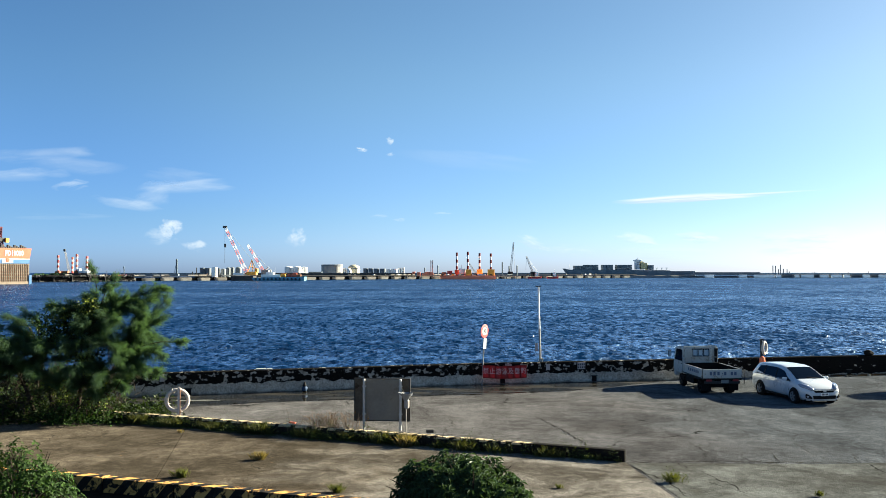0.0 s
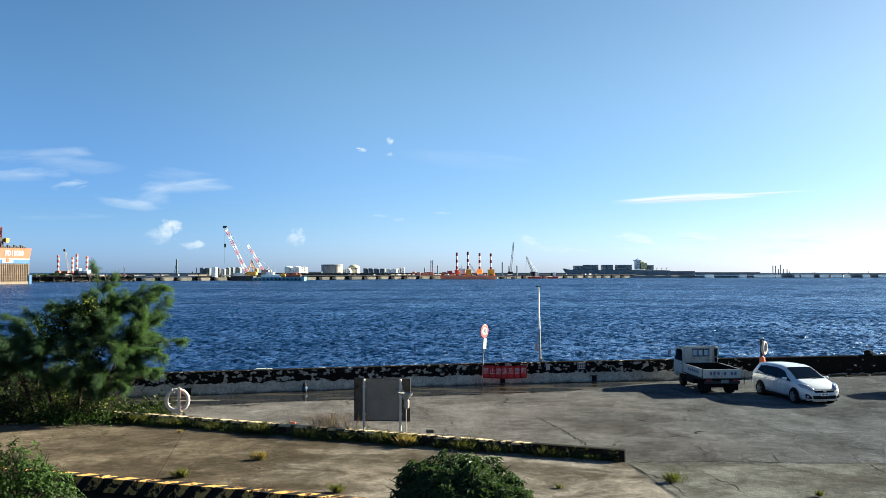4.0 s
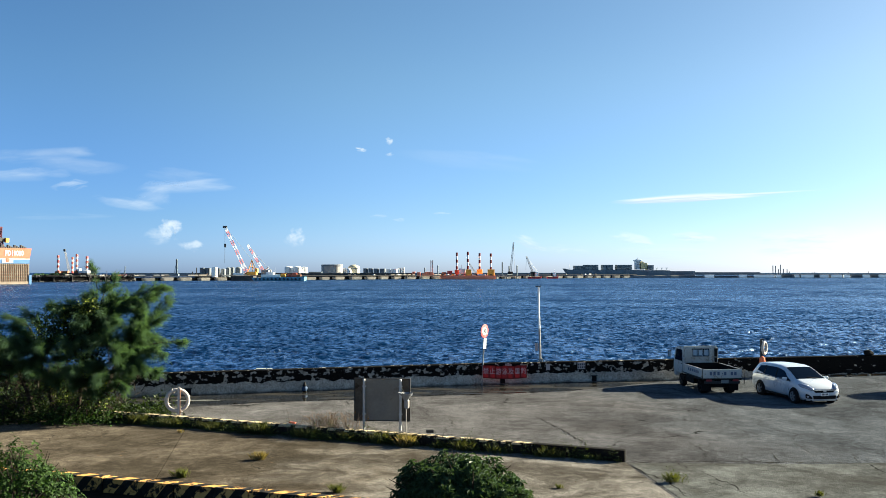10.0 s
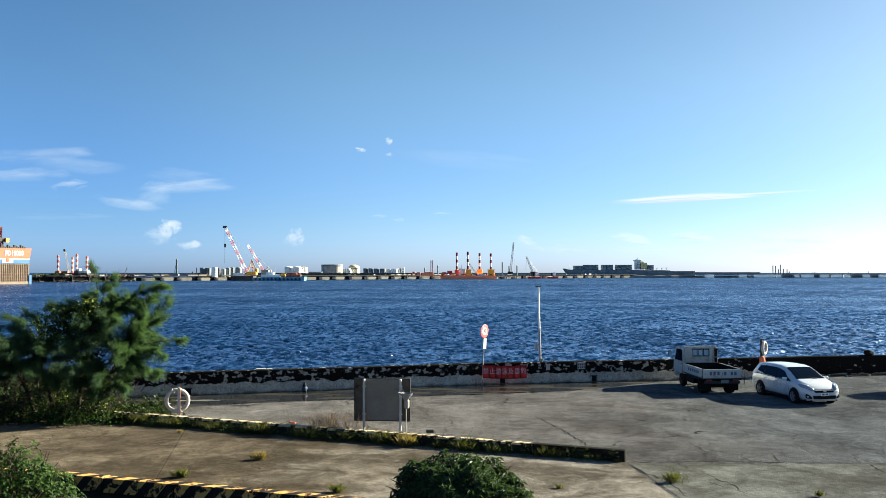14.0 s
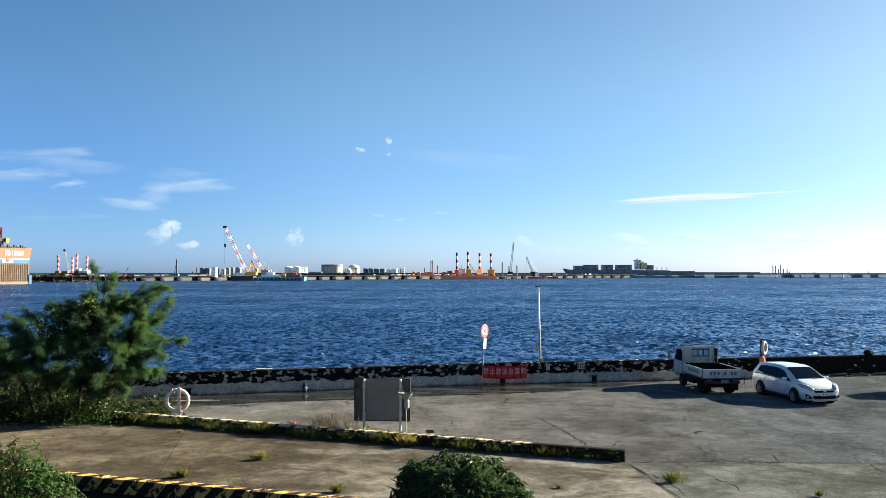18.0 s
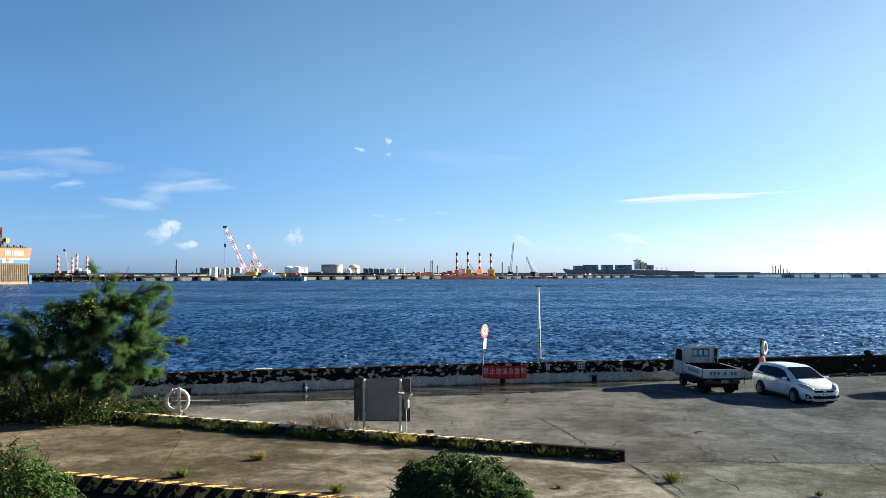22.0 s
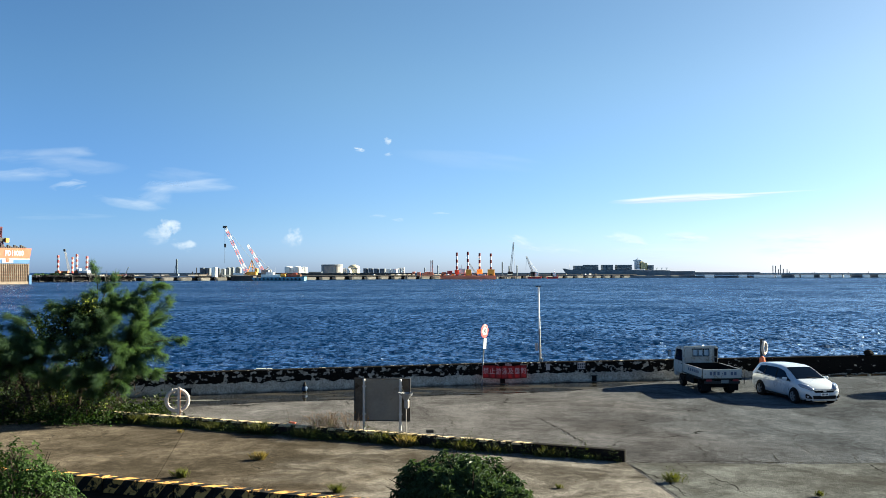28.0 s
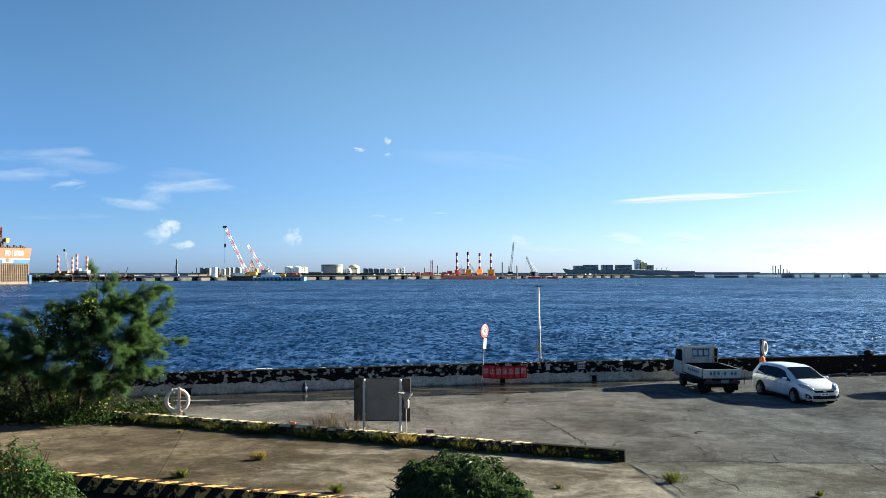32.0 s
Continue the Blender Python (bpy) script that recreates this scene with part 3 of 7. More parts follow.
def lettering(name, text, size, material, parent, m, label="", depth=0.004, squeeze=1.0, heavy=0.0):
    cu = bpy.data.curves.new(name, "FONT")
    cu.body = text
    cu.size = size
    cu.align_x, cu.align_y = "CENTER", "CENTER"
    cu.extrude = depth
    cu.offset = heavy
    cu.resolution_u = 2
    tmp = new("tmp_text", cu)
    bpy.context.view_layer.update()
    me = bpy.data.meshes.new_from_object(tmp.evaluated_get(bpy.context.evaluated_depsgraph_get()))
    bpy.data.objects.remove(tmp)
    me.name = name
    me.transform(m @ Matrix.Diagonal((squeeze, 1, 1, 1)))
    me.materials.clear()
    me.materials.append(material)
    ob = new(name, me)
    ob.parent = parent
    if label:
        tagged(ob, label)
    return ob


FACING = Matrix(((1, 0, 0, 0), (0, 0, -1, 0), (0, 1, 0, 0), (0, 0, 0, 1)))   # lays flat writing upright, read from -y


# ---------------------------------------------------------------- ground, water, seawall
WALL = [(-60, 23.8), (-10.85, 37.02), (1.8, 40.4), (24, 44.5), (70, 53.0)]


def polyline_wall(nodes, lo, hi, thick):
    """A wall that follows nodes; its face towards -y lies on them."""
    bm = bmesh.new()
    rows = []
    for i, (x, y) in enumerate(nodes):
        a = Vector(nodes[max(0, i - 1)])
        b = Vector(nodes[min(len(nodes) - 1, i + 1)])
        n = Vector((-(b - a).y, (b - a).x)).normalized()
        rows.append([bm.verts.new(p) for p in ((x, y, lo), (x, y, hi), (x + n.x * thick, y + n.y * thick, hi), (x + n.x * thick, y + n.y * thick, lo))])
    for a, b in zip(rows, rows[1:]):
        for k in range(4):
            bm.faces.new((a[k], b[k], b[(k + 1) % 4], a[(k + 1) % 4]))
    bm.faces.new(rows[0])
    bm.faces.new(list(reversed(rows[-1])))
    bmesh.ops.recalc_face_normals(bm, faces=bm.faces)
    return bm


def wall_y(x):
    for (x0, y0), (x1, y1) in zip(WALL, WALL[1:]):
        if x0 <= x <= x1:
            return y0 + (y1 - y0) * (x - x0) / (x1 - x0)
    return WALL[-1][1]


def build_ground():
    edge = [(x, y + 0.2) for x, y in WALL]
    verts = [(-1500, -1500, 0), (1500, -1500, 0), (1500, 330, 0)] + [(x, y, 0) for x, y in reversed(edge)] + [(-1500, -365, 0)]
    g = sheet("ground", verts, [tuple(range(len(verts)))], M["asphalt"])
    tagged(g, "weathered grey asphalt quayside with cracks and patches", "ground", "", "structure")


def build_seawall():
    bm = polyline_wall(WALL, -6, 1.0, 0.45)
    w = part("seawall", bm, M["seawall"], None)
    bev = w.modifiers.new("worn_edge", "BEVEL")
    bev.width, bev.segments = 0.03, 2
    tagged(w, "low concrete seawall with worn black tarred upper band", "seawall", "", "structure")


def build_puddle():
    random.seed(4)
    near, far = [], []
    n = 90
    for i in range(n + 1):
        x = -14.0 + 25.0 * i / n
        wy = wall_y(x)
        fade = max(0.0, min(1.0, (11.2 - x) / 6.5))
        wdt = (3.0 + 0.10 * math.sin(x * 1.1) + 0.18 * noise.noise((x * 0.9, 3, 0)) + 0.1 * noise.noise((x * 3, 9, 0))) * fade + 0.05
        near.append((x + 0.6, wy - wdt, 0.006))
        far.append((x, wy - 0.004, 0.006))
    v = near + far
    f = [(i, i + 1, n + 2 + i, n + 1 + i) for i in range(n)]
    p = sheet("gutter", v, f, M["puddle"])
    tagged(p, "dark wet gutter along the foot of the seawall", "gutter", "", "structure")


def wave_grid(name, seed, base, amp, heading):
    """One rigid sheet of short-crested wind waves, finest near the quay."""
    rnd = random.Random(seed)
    waves = []
    for k in range(36):
        lam = 0.55 * (1.045 ** k) * rnd.uniform(0.93, 1.07)
        ang = heading + rnd.gauss(0, 0.40)
        waves.append((2 * math.pi / lam * math.cos(ang), 2 * math.pi / lam * math.sin(ang), rnd.uniform(0, 6.28), lam, lam))
    ys, steps = [50.0], []
    while ys[-1] < 5200:
        y = ys[-1]
        steps.append(max(0.24, y * y / 28000) if y < 450 else y * 0.12)
        ys.append(y + steps[-1])
    steps.append(steps[-1])
    cols = 560
    u = np.linspace(-1, 1, cols + 1)
    Y = np.array(ys)[:, None] * np.ones_like(u)[None, :]
    Xg = u[None, :] * (0.58 * Y + 30)
    step = np.array(steps)[:, None]
    Zg = np.zeros_like(Y)
    for kx, ky, ph, a, lam in waves:
        s = np.sin(kx * Xg + ky * Y + ph)
        Zg += a * np.clip((lam / step - 1.6) / 1.6, 0, 1) * (s + 0.4 * s * s)
    fade = np.clip((460 - Y) / 200, 0, 1)
    Zg = base + amp * Zg * fade
    n = cols + 1
    verts = np.stack([Xg, Y, Zg], -1).reshape(-1, 3)
    idx = np.arange(len(ys) * n).reshape(len(ys), n)
    faces = np.stack([idx[:-1, :-1], idx[:-1, 1:], idx[1:, 1:], idx[1:, :-1]], -1).reshape(-1, 4)
    ob = sheet(name, verts.tolist(), faces.tolist(), M["water"], None, "", True)
    return tagged(ob, "ruffled deep blue harbour water with short wind waves", "water", "", "structure")


def build_water():
    w = sheet("water", [(-5200, 22, -2.9), (5200, 22, -2.9), (5200, 5300, -2.9), (-5200, 5300, -2.9)], [(0, 1, 2, 3)], M["water"])
    tagged(w, "deep blue harbour and open sea to the horizon", "water", "", "structure")
    a = wave_grid("water_waves", 3, -2.0, 0.0115, 1.35)
    b = wave_grid("water_swell", 8, -2.02, 0.0115, 1.95)
    return a, b


def kerb_between(name, a, b, width, height, material, label, pieces):
    """A kerb of cast lengths with joints; its near face lies on a-b."""
    a, b = Vector(a), Vector(b)
    L = (b - a).length
    ang = math.degrees(math.atan2(b.y - a.y, b.x - a.x))
    k = thing(name, pose(a.x, a.y, 0, 0, 0, ang), label, "kerb", "", "structure")
    rnd = random.Random(5)
    step = L / pieces
    for i in range(pieces):
        bm = box((step * (i + 0.5), width / 2 + rnd.uniform(-0.012, 0.012), height / 2 - 0.05 + rnd.uniform(-0.008, 0.008)), (step - 0.015, width, height + 0.1), 0.025)
        part("kerb_stone", bm, M["rock"] if name == "kerb_mid" and i == pieces - 1 else material, k)
    return k


def build_pavement():
    p = thing("pavement", pose(0, 0, 0), "brown-stained concrete walkway slabs between two kerbs", "pavement", "", "structure")
    # slabs between the two kerbs, joints across
    near_a, near_b = Vector((-9.115, 20.92)), Vector((-2.894, 19.0))
    mid_a, mid_b = Vector((-11.62, 30.26)), Vector((5.18, 23.86))
    dn = (near_b - near_a).normalized()
    dm = (mid_b - mid_a).normalized()
    ends = [-16.8, -12.6, -8.0, 5.55]
    for s0, s1 in zip(ends, ends[1:]):
        q = []
        for s in (s0, s1):
            ny = near_a.y + dn.y / dn.x * (s + 0.9 - near_a.x) + 0.32
            nx = s + 0.75 if s < 5 else 5.95
            my = mid_a.y + dm.y / dm.x * (s - 1.0 - mid_a.x) - 0.0
            mx = s - 0.95 if s < 5 else 5.18
            if s > 5:
                my = 23.86
            q.append(((nx, ny), (mx, my)))
        g = 0.012
        bm = bmesh.new()
        vs = [bm.verts.new((x, y, 0.03)) for x, y in ((q[0][0][0] + g, q[0][0][1]), (q[1][0][0] - g, q[1][0][1]), (q[1][1][0] - g, q[1][1][1]), (q[0][1][0] + g, q[0][1][1]))]
        f = bm.faces.new(vs)
        r = bmesh.ops.extrude_face_region(bm, geom=[f])
        bmesh.ops.translate(bm, vec=(0, 0, -0.06), verts=[v for v in r["geom"] if isinstance(v, bmesh.types.BMVert)])
        bmesh.ops.recalc_face_normals(bm, faces=bm.faces)
        part("slab", bm, M["slab"], p)


def build_apron():
    rnd = random.Random(6)
    far = [(5.3 + 1.4 * i, 23.75 + 0.02 * i + rnd.uniform(-0.12, 0.12), 0.008) for i in range(26)]
    v = far + [(41, 16, 0.008), (6.2, 16, 0.008)]
    a = sheet("apron", v, [tuple(reversed(range(len(v))))], M["apron"])
    tagged(a, "pale cracked concrete apron beside the walkway", "pavement", "", "structure")


def crack(ground, pts, width, seed):
    """A jagged open crack in the paving: a narrow dark strip that wanders between its turning points."""
    rnd = random.Random(seed)
    line = []
    for (x0, y0), (x1, y1) in zip(pts, pts[1:]):
        n = max(3, int(math.hypot(x1 - x0, y1 - y0) / 0.16))
        for i in range(n):
            t = i / n
            line.append((x0 + (x1 - x0) * t + rnd.gauss(0, 0.035), y0 + (y1 - y0) * t + rnd.gauss(0, 0.06)))
    line.append(pts[-1])
    v, f = [], []
    for i, (x, y) in enumerate(line):
        a = line[max(0, i - 1)]
        b = line[min(len(line) - 1, i + 1)]
        d = math.hypot(b[0] - a[0], b[1] - a[1]) or 1
        w = width * rnd.uniform(0.25, 1.0) * (0.3 + min(1, i / 4, (len(line) - 1 - i) / 4))
        nx, ny = -(b[1] - a[1]) / d * w, (b[0] - a[0]) / d * w
        v += [(x - nx, y - ny * 1.6, 0.012), (x + nx, y + ny * 1.6, 0.012)]
        if i:
            k = 2 * i
            f.append((k - 2, k, k + 1, k - 1))
    sheet("crack", v, f, M["crack"], ground)


def build_cracks():
    g = bpy.data.objects["ground"]
    for k, (pts, w) in enumerate((
            ((((3.241, 31.798), (3.69, 30.715), (4.147, 28.455), (4.671, 25.75)), 0.022), (((10.134, 29.275), (10.467, 28.159), (10.669, 26.856)), 0.016), (((11.232, 27.035), (10.989, 25.114), (11.275, 23.933)), 0.018), (((7.855, 26.593), (7.964, 25.349), (7.61, 24.436)), 0.018), (((7.016, 22.987), (7.181, 21.934), (7.357, 21.586), (7.502, 20.709)), 0.025), (((5.179, 23.862), (5.437, 22.667), (5.851, 21.934), (5.889, 20.296)), 0.03), (((5.194, 23.933), (7.237, 24.074), (9.157, 24.003), (11.193, 23.862), (12.498, 23.654)), 0.018), (((0.251, 30.949), (0.382, 29.813), (0.098, 28.962), (0.037, 27.774)), 0.02), (((12.323, 25.349), (11.932, 24.217), (11.767, 23.723)), 0.016), (((9.112, 36.857), (9.651, 34.357), (11.447, 33.506)), 0.008), (((9.947, 25.349), (9.685, 24.436), (9.642, 24.003)), 0.018), (((-3.355, 34.504), (-0.094, 34.95), (1.858, 36.198)), 0.008), (((10.002, 31.798), (11.405, 30.949), (13.651, 31.798)), 0.008), (((5.501, 36.037), (6.514, 34.95), (7.576, 32.434), (8.129, 28.962)), 0.01), (((2.368, 36.524), (2.856, 34.95), (2.624, 33.506)), 0.012)))):
        crack(g, pts, w, 40 + k)


build_ground()
build_cracks()
build_apron()
build_seawall()
build_puddle()
WAVES = build_water()
build_pavement()
kerb_between("kerb_near", (-14.2, 22.49), (3.2, 17.12), 0.30, 0.36, M["kerb_near"], "kerb with worn yellow and black diagonal paint", 9)
kerb_between("kerb_mid", (-12.6, 30.63), (5.18, 23.86), 0.22, 0.36, M["kerb_mid"], "blackened kerb with faded yellow stripes on its top edge", 7)


def build_dark_strip():
    """Near-black strip added in front of the striped kerb, continuing its dark face."""
    rnd = random.Random(8)
    a, b = Vector((-14.2, 22.49)), Vector((3.2, 17.12))
    d = (b - a).normalized()
    n = Vector((d.y, -d.x))
    near, far = [], []
    for i in range(41):
        p = a.lerp(b, i / 40)
        q = p + n * (2.4 + rnd.uniform(-0.15, 0.15))
        near.append((q.x, q.y, 0.012))
        far.append((p.x - n.x * 0.05, p.y - n.y * 0.05, 0.012))
    ob = sheet("dark_strip", near + far, [(i, i + 1, 42 + i, 41 + i) for i in range(40)], M["strip_black"])
    tagged(ob, "added near-black strip in front of the striped kerb", "planting bed", "", "structure")


build_dark_strip()

# ---------------------------------------------------------------- parked car
STATIONS = [  # y, half width, belt height, roof half width, roof height
    (-2.10, 0.66, 0.76, 0.58, 0.82), (-2.04, 0.78, 0.92, 0.60, 1.00), (-1.93, 0.82, 0.95, 0.58, 1.24), (-1.75, 0.835, 0.95, 0.575, 1.38),
    (-1.35, 0.845, 0.94, 0.59, 1.43), (-0.70, 0.85, 0.92, 0.61, 1.45), (-0.10, 0.85, 0.90, 0.62, 1.445), (0.28, 0.85, 0.89, 0.62, 1.39),
    (0.65, 0.85, 0.88, 0.64, 1.25), (1.00, 0.85, 0.87, 0.68, 1.085), (1.22, 0.845, 0.86, 0.73, 0.985), (1.45, 0.835, 0.83, 0.73, 0.935),
    (1.70, 0.81, 0.78, 0.69, 0.87), (1.90, 0.75, 0.71, 0.60, 0.785), (2.02, 0.69, 0.64, 0.53, 0.70), (2.085, 0.62, 0.57, 0.46, 0.62)]


def station(y):
    for a, b in zip(STATIONS, STATIONS[1:]):
        if a[0] <= y <= b[0]:
            t = (y - a[0]) / (b[0] - a[0])
            return [p + (q - p) * t for p, q in zip(a, b)]
    return list(STATIONS[0] if y < 0 else STATIONS[-1])


def car_section(y):
    y, w, zb, rw, zr = station(y)
    return [(0, 0.2), (w - 0.1, 0.2), (w - 0.015, 0.34), (w, 0.55), (w - 0.005, min(0.74, zb - 0.03)), (w - 0.035, zb),
            (rw + 0.03, zr - 0.075), (rw - 0.03, zr - 0.025), (rw - 0.2, zr - 0.004), (0, zr)]


def car_body():
    bm = bmesh.new()
    ys = []
    for a, b in zip(STATIONS, STATIONS[1:]):
        k = max(1, round((b[0] - a[0]) / 0.16))
        ys += [a[0] + (b[0] - a[0]) * i / k for i in range(k)]
    ys.append(STATIONS[-1][0])
    rings = []
    for y in ys:
        half = car_section(y)
        full = [(x, z) for x, z in half] + [(-x, z) for x, z in reversed(half[1:-1])]
        rings.append([bm.verts.new((x, y, z)) for x, z in full])
    n = len(rings[0])
    for a, b in zip(rings, rings[1:]):
        for i in range(n):
            bm.faces.new((a[i], a[(i + 1) % n], b[(i + 1) % n], b[i]))
    bm.faces.new(rings[0])
    bm.faces.new(list(reversed(rings[-1])))
    bmesh.ops.recalc_face_normals(bm, faces=bm.faces)
    return bm


def side_patch(corners, side, out=0.006, n=6):
    """A panel on the car's flank. corners: (y, v) with v from 0 at the belt to 1 at the roof edge; four, in turn."""
    bm = bmesh.new()
    (a, b, c, d) = corners
    grid = []
    for i in range(n + 1):
        row = []
        for j in range(3):
            s, t = i / n, j / 2
            y = (a[0] + (b[0] - a[0]) * s) * (1 - t) + (d[0] + (c[0] - d[0]) * s) * t
            v = (a[1] + (b[1] - a[1]) * s) * (1 - t) + (d[1] + (c[1] - d[1]) * s) * t
            sec = car_section(y)
            p, q = (sec[5], sec[6]) if v >= 0 else (sec[5], sec[3])
            u = abs(v)
            x, z = p[0] + (q[0] - p[0]) * u, p[1] + (q[1] - p[1]) * u
            row.append(bm.verts.new((side * (x + out), y, z + out * 0.4)))
        grid.append(row)
    for r0, r1 in zip(grid, grid[1:]):
        for j in range(2):
            bm.faces.new((r0[j], r1[j], r1[j + 1], r0[j + 1]))
    bmesh.ops.recalc_face_normals(bm, faces=bm.faces)
    return bm


def top_patch(y0, y1, inset0, inset1, out=0.008, n=8):
    """A panel on the car's upper face between two stations."""
    bm = bmesh.new()
    grid = []
    for i in range(n + 1):
        y = y0 + (y1 - y0) * i / n
        ins = inset0 + (inset1 - inset0) * i / n
        sec = car_section(y)
        e = sec[7]
        w = e[0] - ins
        row = []
        for j in range(9):
            s = -1 + 2 * j / 8
            z = sec[9][1] - (sec[9][1] - sec[8][1]) * min(1, abs(s) * e[0] / (e[0] - 0.17)) - max(0, abs(s) * w - sec[8][0]) / 0.17 * (sec[8][1] - sec[7][1])
            row.append(bm.verts.new((s * w, y + out * 0.5, z + out)))
        grid.append(row)
    for r0, r1 in zip(grid, grid[1:]):
        for j in range(8):
            bm.faces.new((r0[j], r0[j + 1], r1[j + 1], r1[j]))
    return bm


def car_wheel(parent, x, y, r, width, rim, name="wheel", spokes=5):
    """A wheel with tyre, rim and spokes; x is the outer face."""
    s = 1 if x > 0 else -1
    hub = thing(name, pose(x - s * width / 2, y, r), "", "")
    hub.parent = parent
    prof = [(r * 0.62, -width / 2), (r * 0.93, -width / 2), (r, -width * 0.33), (r, width * 0.33), (r * 0.93, width / 2), (r * 0.62, width / 2)]
    part("tyre", turned(prof, 28, None, "x", True), M["black"], hub, "", True)
    bm = turned([(r * 0.56, -0.02), (r * 0.66, -0.02), (r * 0.66, 0.03), (r * 0.62, 0.03), (r * 0.56, 0.0)], 24, None, "x", True)
    for k in range(spokes):
        a = 2 * math.pi * k / spokes
        bx(bm, (0.02, 0, r * 0.32), (0.03, r * 0.17, r * 0.62), 0.0, pose(0, 0, 0, math.degrees(a), 0, 0))
    bmesh.ops.transform(bm, matrix=pose(s * (width / 2 - 0.03), 0, 0, 0, 0, 0 if s > 0 else 180), verts=bm.verts)
    part("rim", bm, rim, hub)
    part("brake_disc", turned([(r * 0.5, -0.01), (r * 0.5, 0.01)], 16, pose(s * (width / 2 - 0.045), 0, 0), "x"), M["black"], hub)
    return hub


def build_car(name, m, label, detail=True):
    c = thing(name, m, label, "car")
    part("body", car_body(), M["car_white"], c, "", True)
    for s in (-1, 1):
        part("rear_door_window", side_patch([(-0.98, 0.06), (-0.13, 0.05), (-0.13, 0.9), (-0.98, 0.88)], s), M["glass"], c)
        part("front_door_window", side_patch([(-0.07, 0.05), (1.05, 0.08), (0.42, 0.84), (-0.07, 0.9)], s), M["glass"], c)
        part("quarter_window", side_patch([(-1.62, 0.30), (-1.05, 0.08), (-1.05, 0.87), (-1.5, 0.8)], s), M["glass"], c)
        part("window_trim", side_patch([(-1.60, -0.03), (1.0, -0.03), (1.0, 0.03), (-1.60, 0.03)], s, 0.008, 12), M["black"], c)
        for y in (-1.02, -0.1):
            part("door_pillar", side_patch([(y - 0.035, 0.04), (y + 0.035, 0.04), (y + 0.035, 0.9), (y - 0.035, 0.9)], s, 0.007, 2), M["black"], c)
        for y in (-1.0, -0.1, 0.92):
            part("door_seam", side_patch([(y - 0.008, -1.2), (y + 0.008, -1.2), (y + 0.008, -0.02), (y - 0.008, -0.02)], s, 0.003, 2), M["dark_metal"], c)
        for y in (-0.86, 0.06):
            part("door_handle", box((s * 0.862, y, 0.80), (0.03, 0.17, 0.03), 0.01), M["car_white"], c)
        part("sill_strip", box((s * 0.835, -0.05, 0.23), (0.05, 1.7, 0.08), 0.015), M["black"], c)
        mir = part("door_mirror", box((s * 0.96, 0.80, 0.96), (0.2, 0.11, 0.14), 0.04), M["car_white"], c, "", True)
        part("mirror_foot", box((s * 0.85, 0.82, 0.915), (0.1, 0.06, 0.04), 0.01), M["black"], mir)
        # swept headlight in a dark surround, fog lamp in a black bumper recess
        turn = pose(s * 0.625, 1.80, 0.735, 0, 0, s * 30) @ pose(0, 0, 0, -15, 0, 0)
        for nm, size, drop, mat, lab in (("headlight", (0.155, 0.335, 0.098), 0.0, M["lens"], "clear swept-back headlight"),
                                         ("lamp_bowl", (0.075, 0.10, 0.085), 0.022, M["white_paint"], "")):
            hl = bmesh.new()
            bmesh.ops.create_icosphere(hl, subdivisions=3, radius=1.0, matrix=turn @ pose(0, 0.05 if nm == "lamp_bowl" else 0, drop) @ Matrix.Diagonal((*size, 1)))
            part(nm, hl, mat, c, lab, True)
        corner = pose(s * 0.645, 1.99, 0.385, 0, 0, -s * 38)
        part("fog_lamp_recess", prism([(-s * 0.15, -0.085), (s * 0.10, -0.075), (s * 0.12, 0.03), (s * 0.10, 0.105), (-s * 0.02, 0.075), (-s * 0.13, -0.02)], -0.10, 0.085, 0.015), M["black"], c).matrix_basis = corner
        part("fog_lamp", turned([(0.045, 0), (0.045, 0.03), (0.02, 0.035)], 14, corner @ pose(s * 0.02, 0.07, -0.005) @ pose(0, 0, 0, -90, 0, 0)), M["lens"], c)
        part("tail_light", side_patch([(-2.02, -0.1), (-1.9, -0.1), (-1.84, 0.7), (-1.92, 0.7)], s, 0.01, 3), M["red"], c, "red tail light")
        for y in (1.27, -1.24):
            part("wheel_arch", turned([(0.34, -0.02), (0.36, 0.0), (0.34, 0.010), (0.2, 0.010)], 28, pose(s * (station(y)[1] - 0.004), y, 0.31) @ pose(0, 0, 0, 0, 90 * s, 0)), M["black"], c)
            car_wheel(c, s * (station(y)[1] + 0.055), y, 0.305, 0.2, M["crane_grey"])
    part("windscreen", top_patch(0.31, 1.19, 0.03, 0.03), M["glass"], c, "", True)
    part("rear_window", top_patch(-1.99, -1.80, 0.05, 0.06), M["glass"], c, "", True)
    part("wiper", bar((-0.45, 1.24, 1.0), (0.15, 1.12, 1.055), 0.01, n=5), M["black"], c)
    part("grille", prism([(-0.50, 0.655), (-0.40, 0.535), (0.40, 0.535), (0.50, 0.655)], 2.0, 2.108, 0.015), M["black"], c, "black grille with a chrome bar")
    part("grille_bar", box((0, 2.112, 0.632), (0.92, 0.02, 0.022), 0.006), M["steel"], c)
    part("badge", box((0, 2.115, 0.605), (0.13, 0.022, 0.075), 0.01), M["steel"], c)
    part("lower_intake", prism([(-0.55, 0.43), (-0.50, 0.255), (0.50, 0.255), (0.55, 0.43)], 1.90, 2.10, 0.02), M["black"], c)
    part("front_bumper_lip", box((0, 2.02, 0.215), (1.2, 0.12, 0.05), 0.02), M["black"], c)
    pl = part("number_plate", box((0, 2.105, 0.465), (0.34, 0.015, 0.13), 0.004), M["white_paint"], c)
    for i in range(5):
        part("plate_bar", box((-0.12 + 0.06 * i, 2.116, 0.465), (0.035, 0.008, 0.075)), M["letter_dark"], pl)
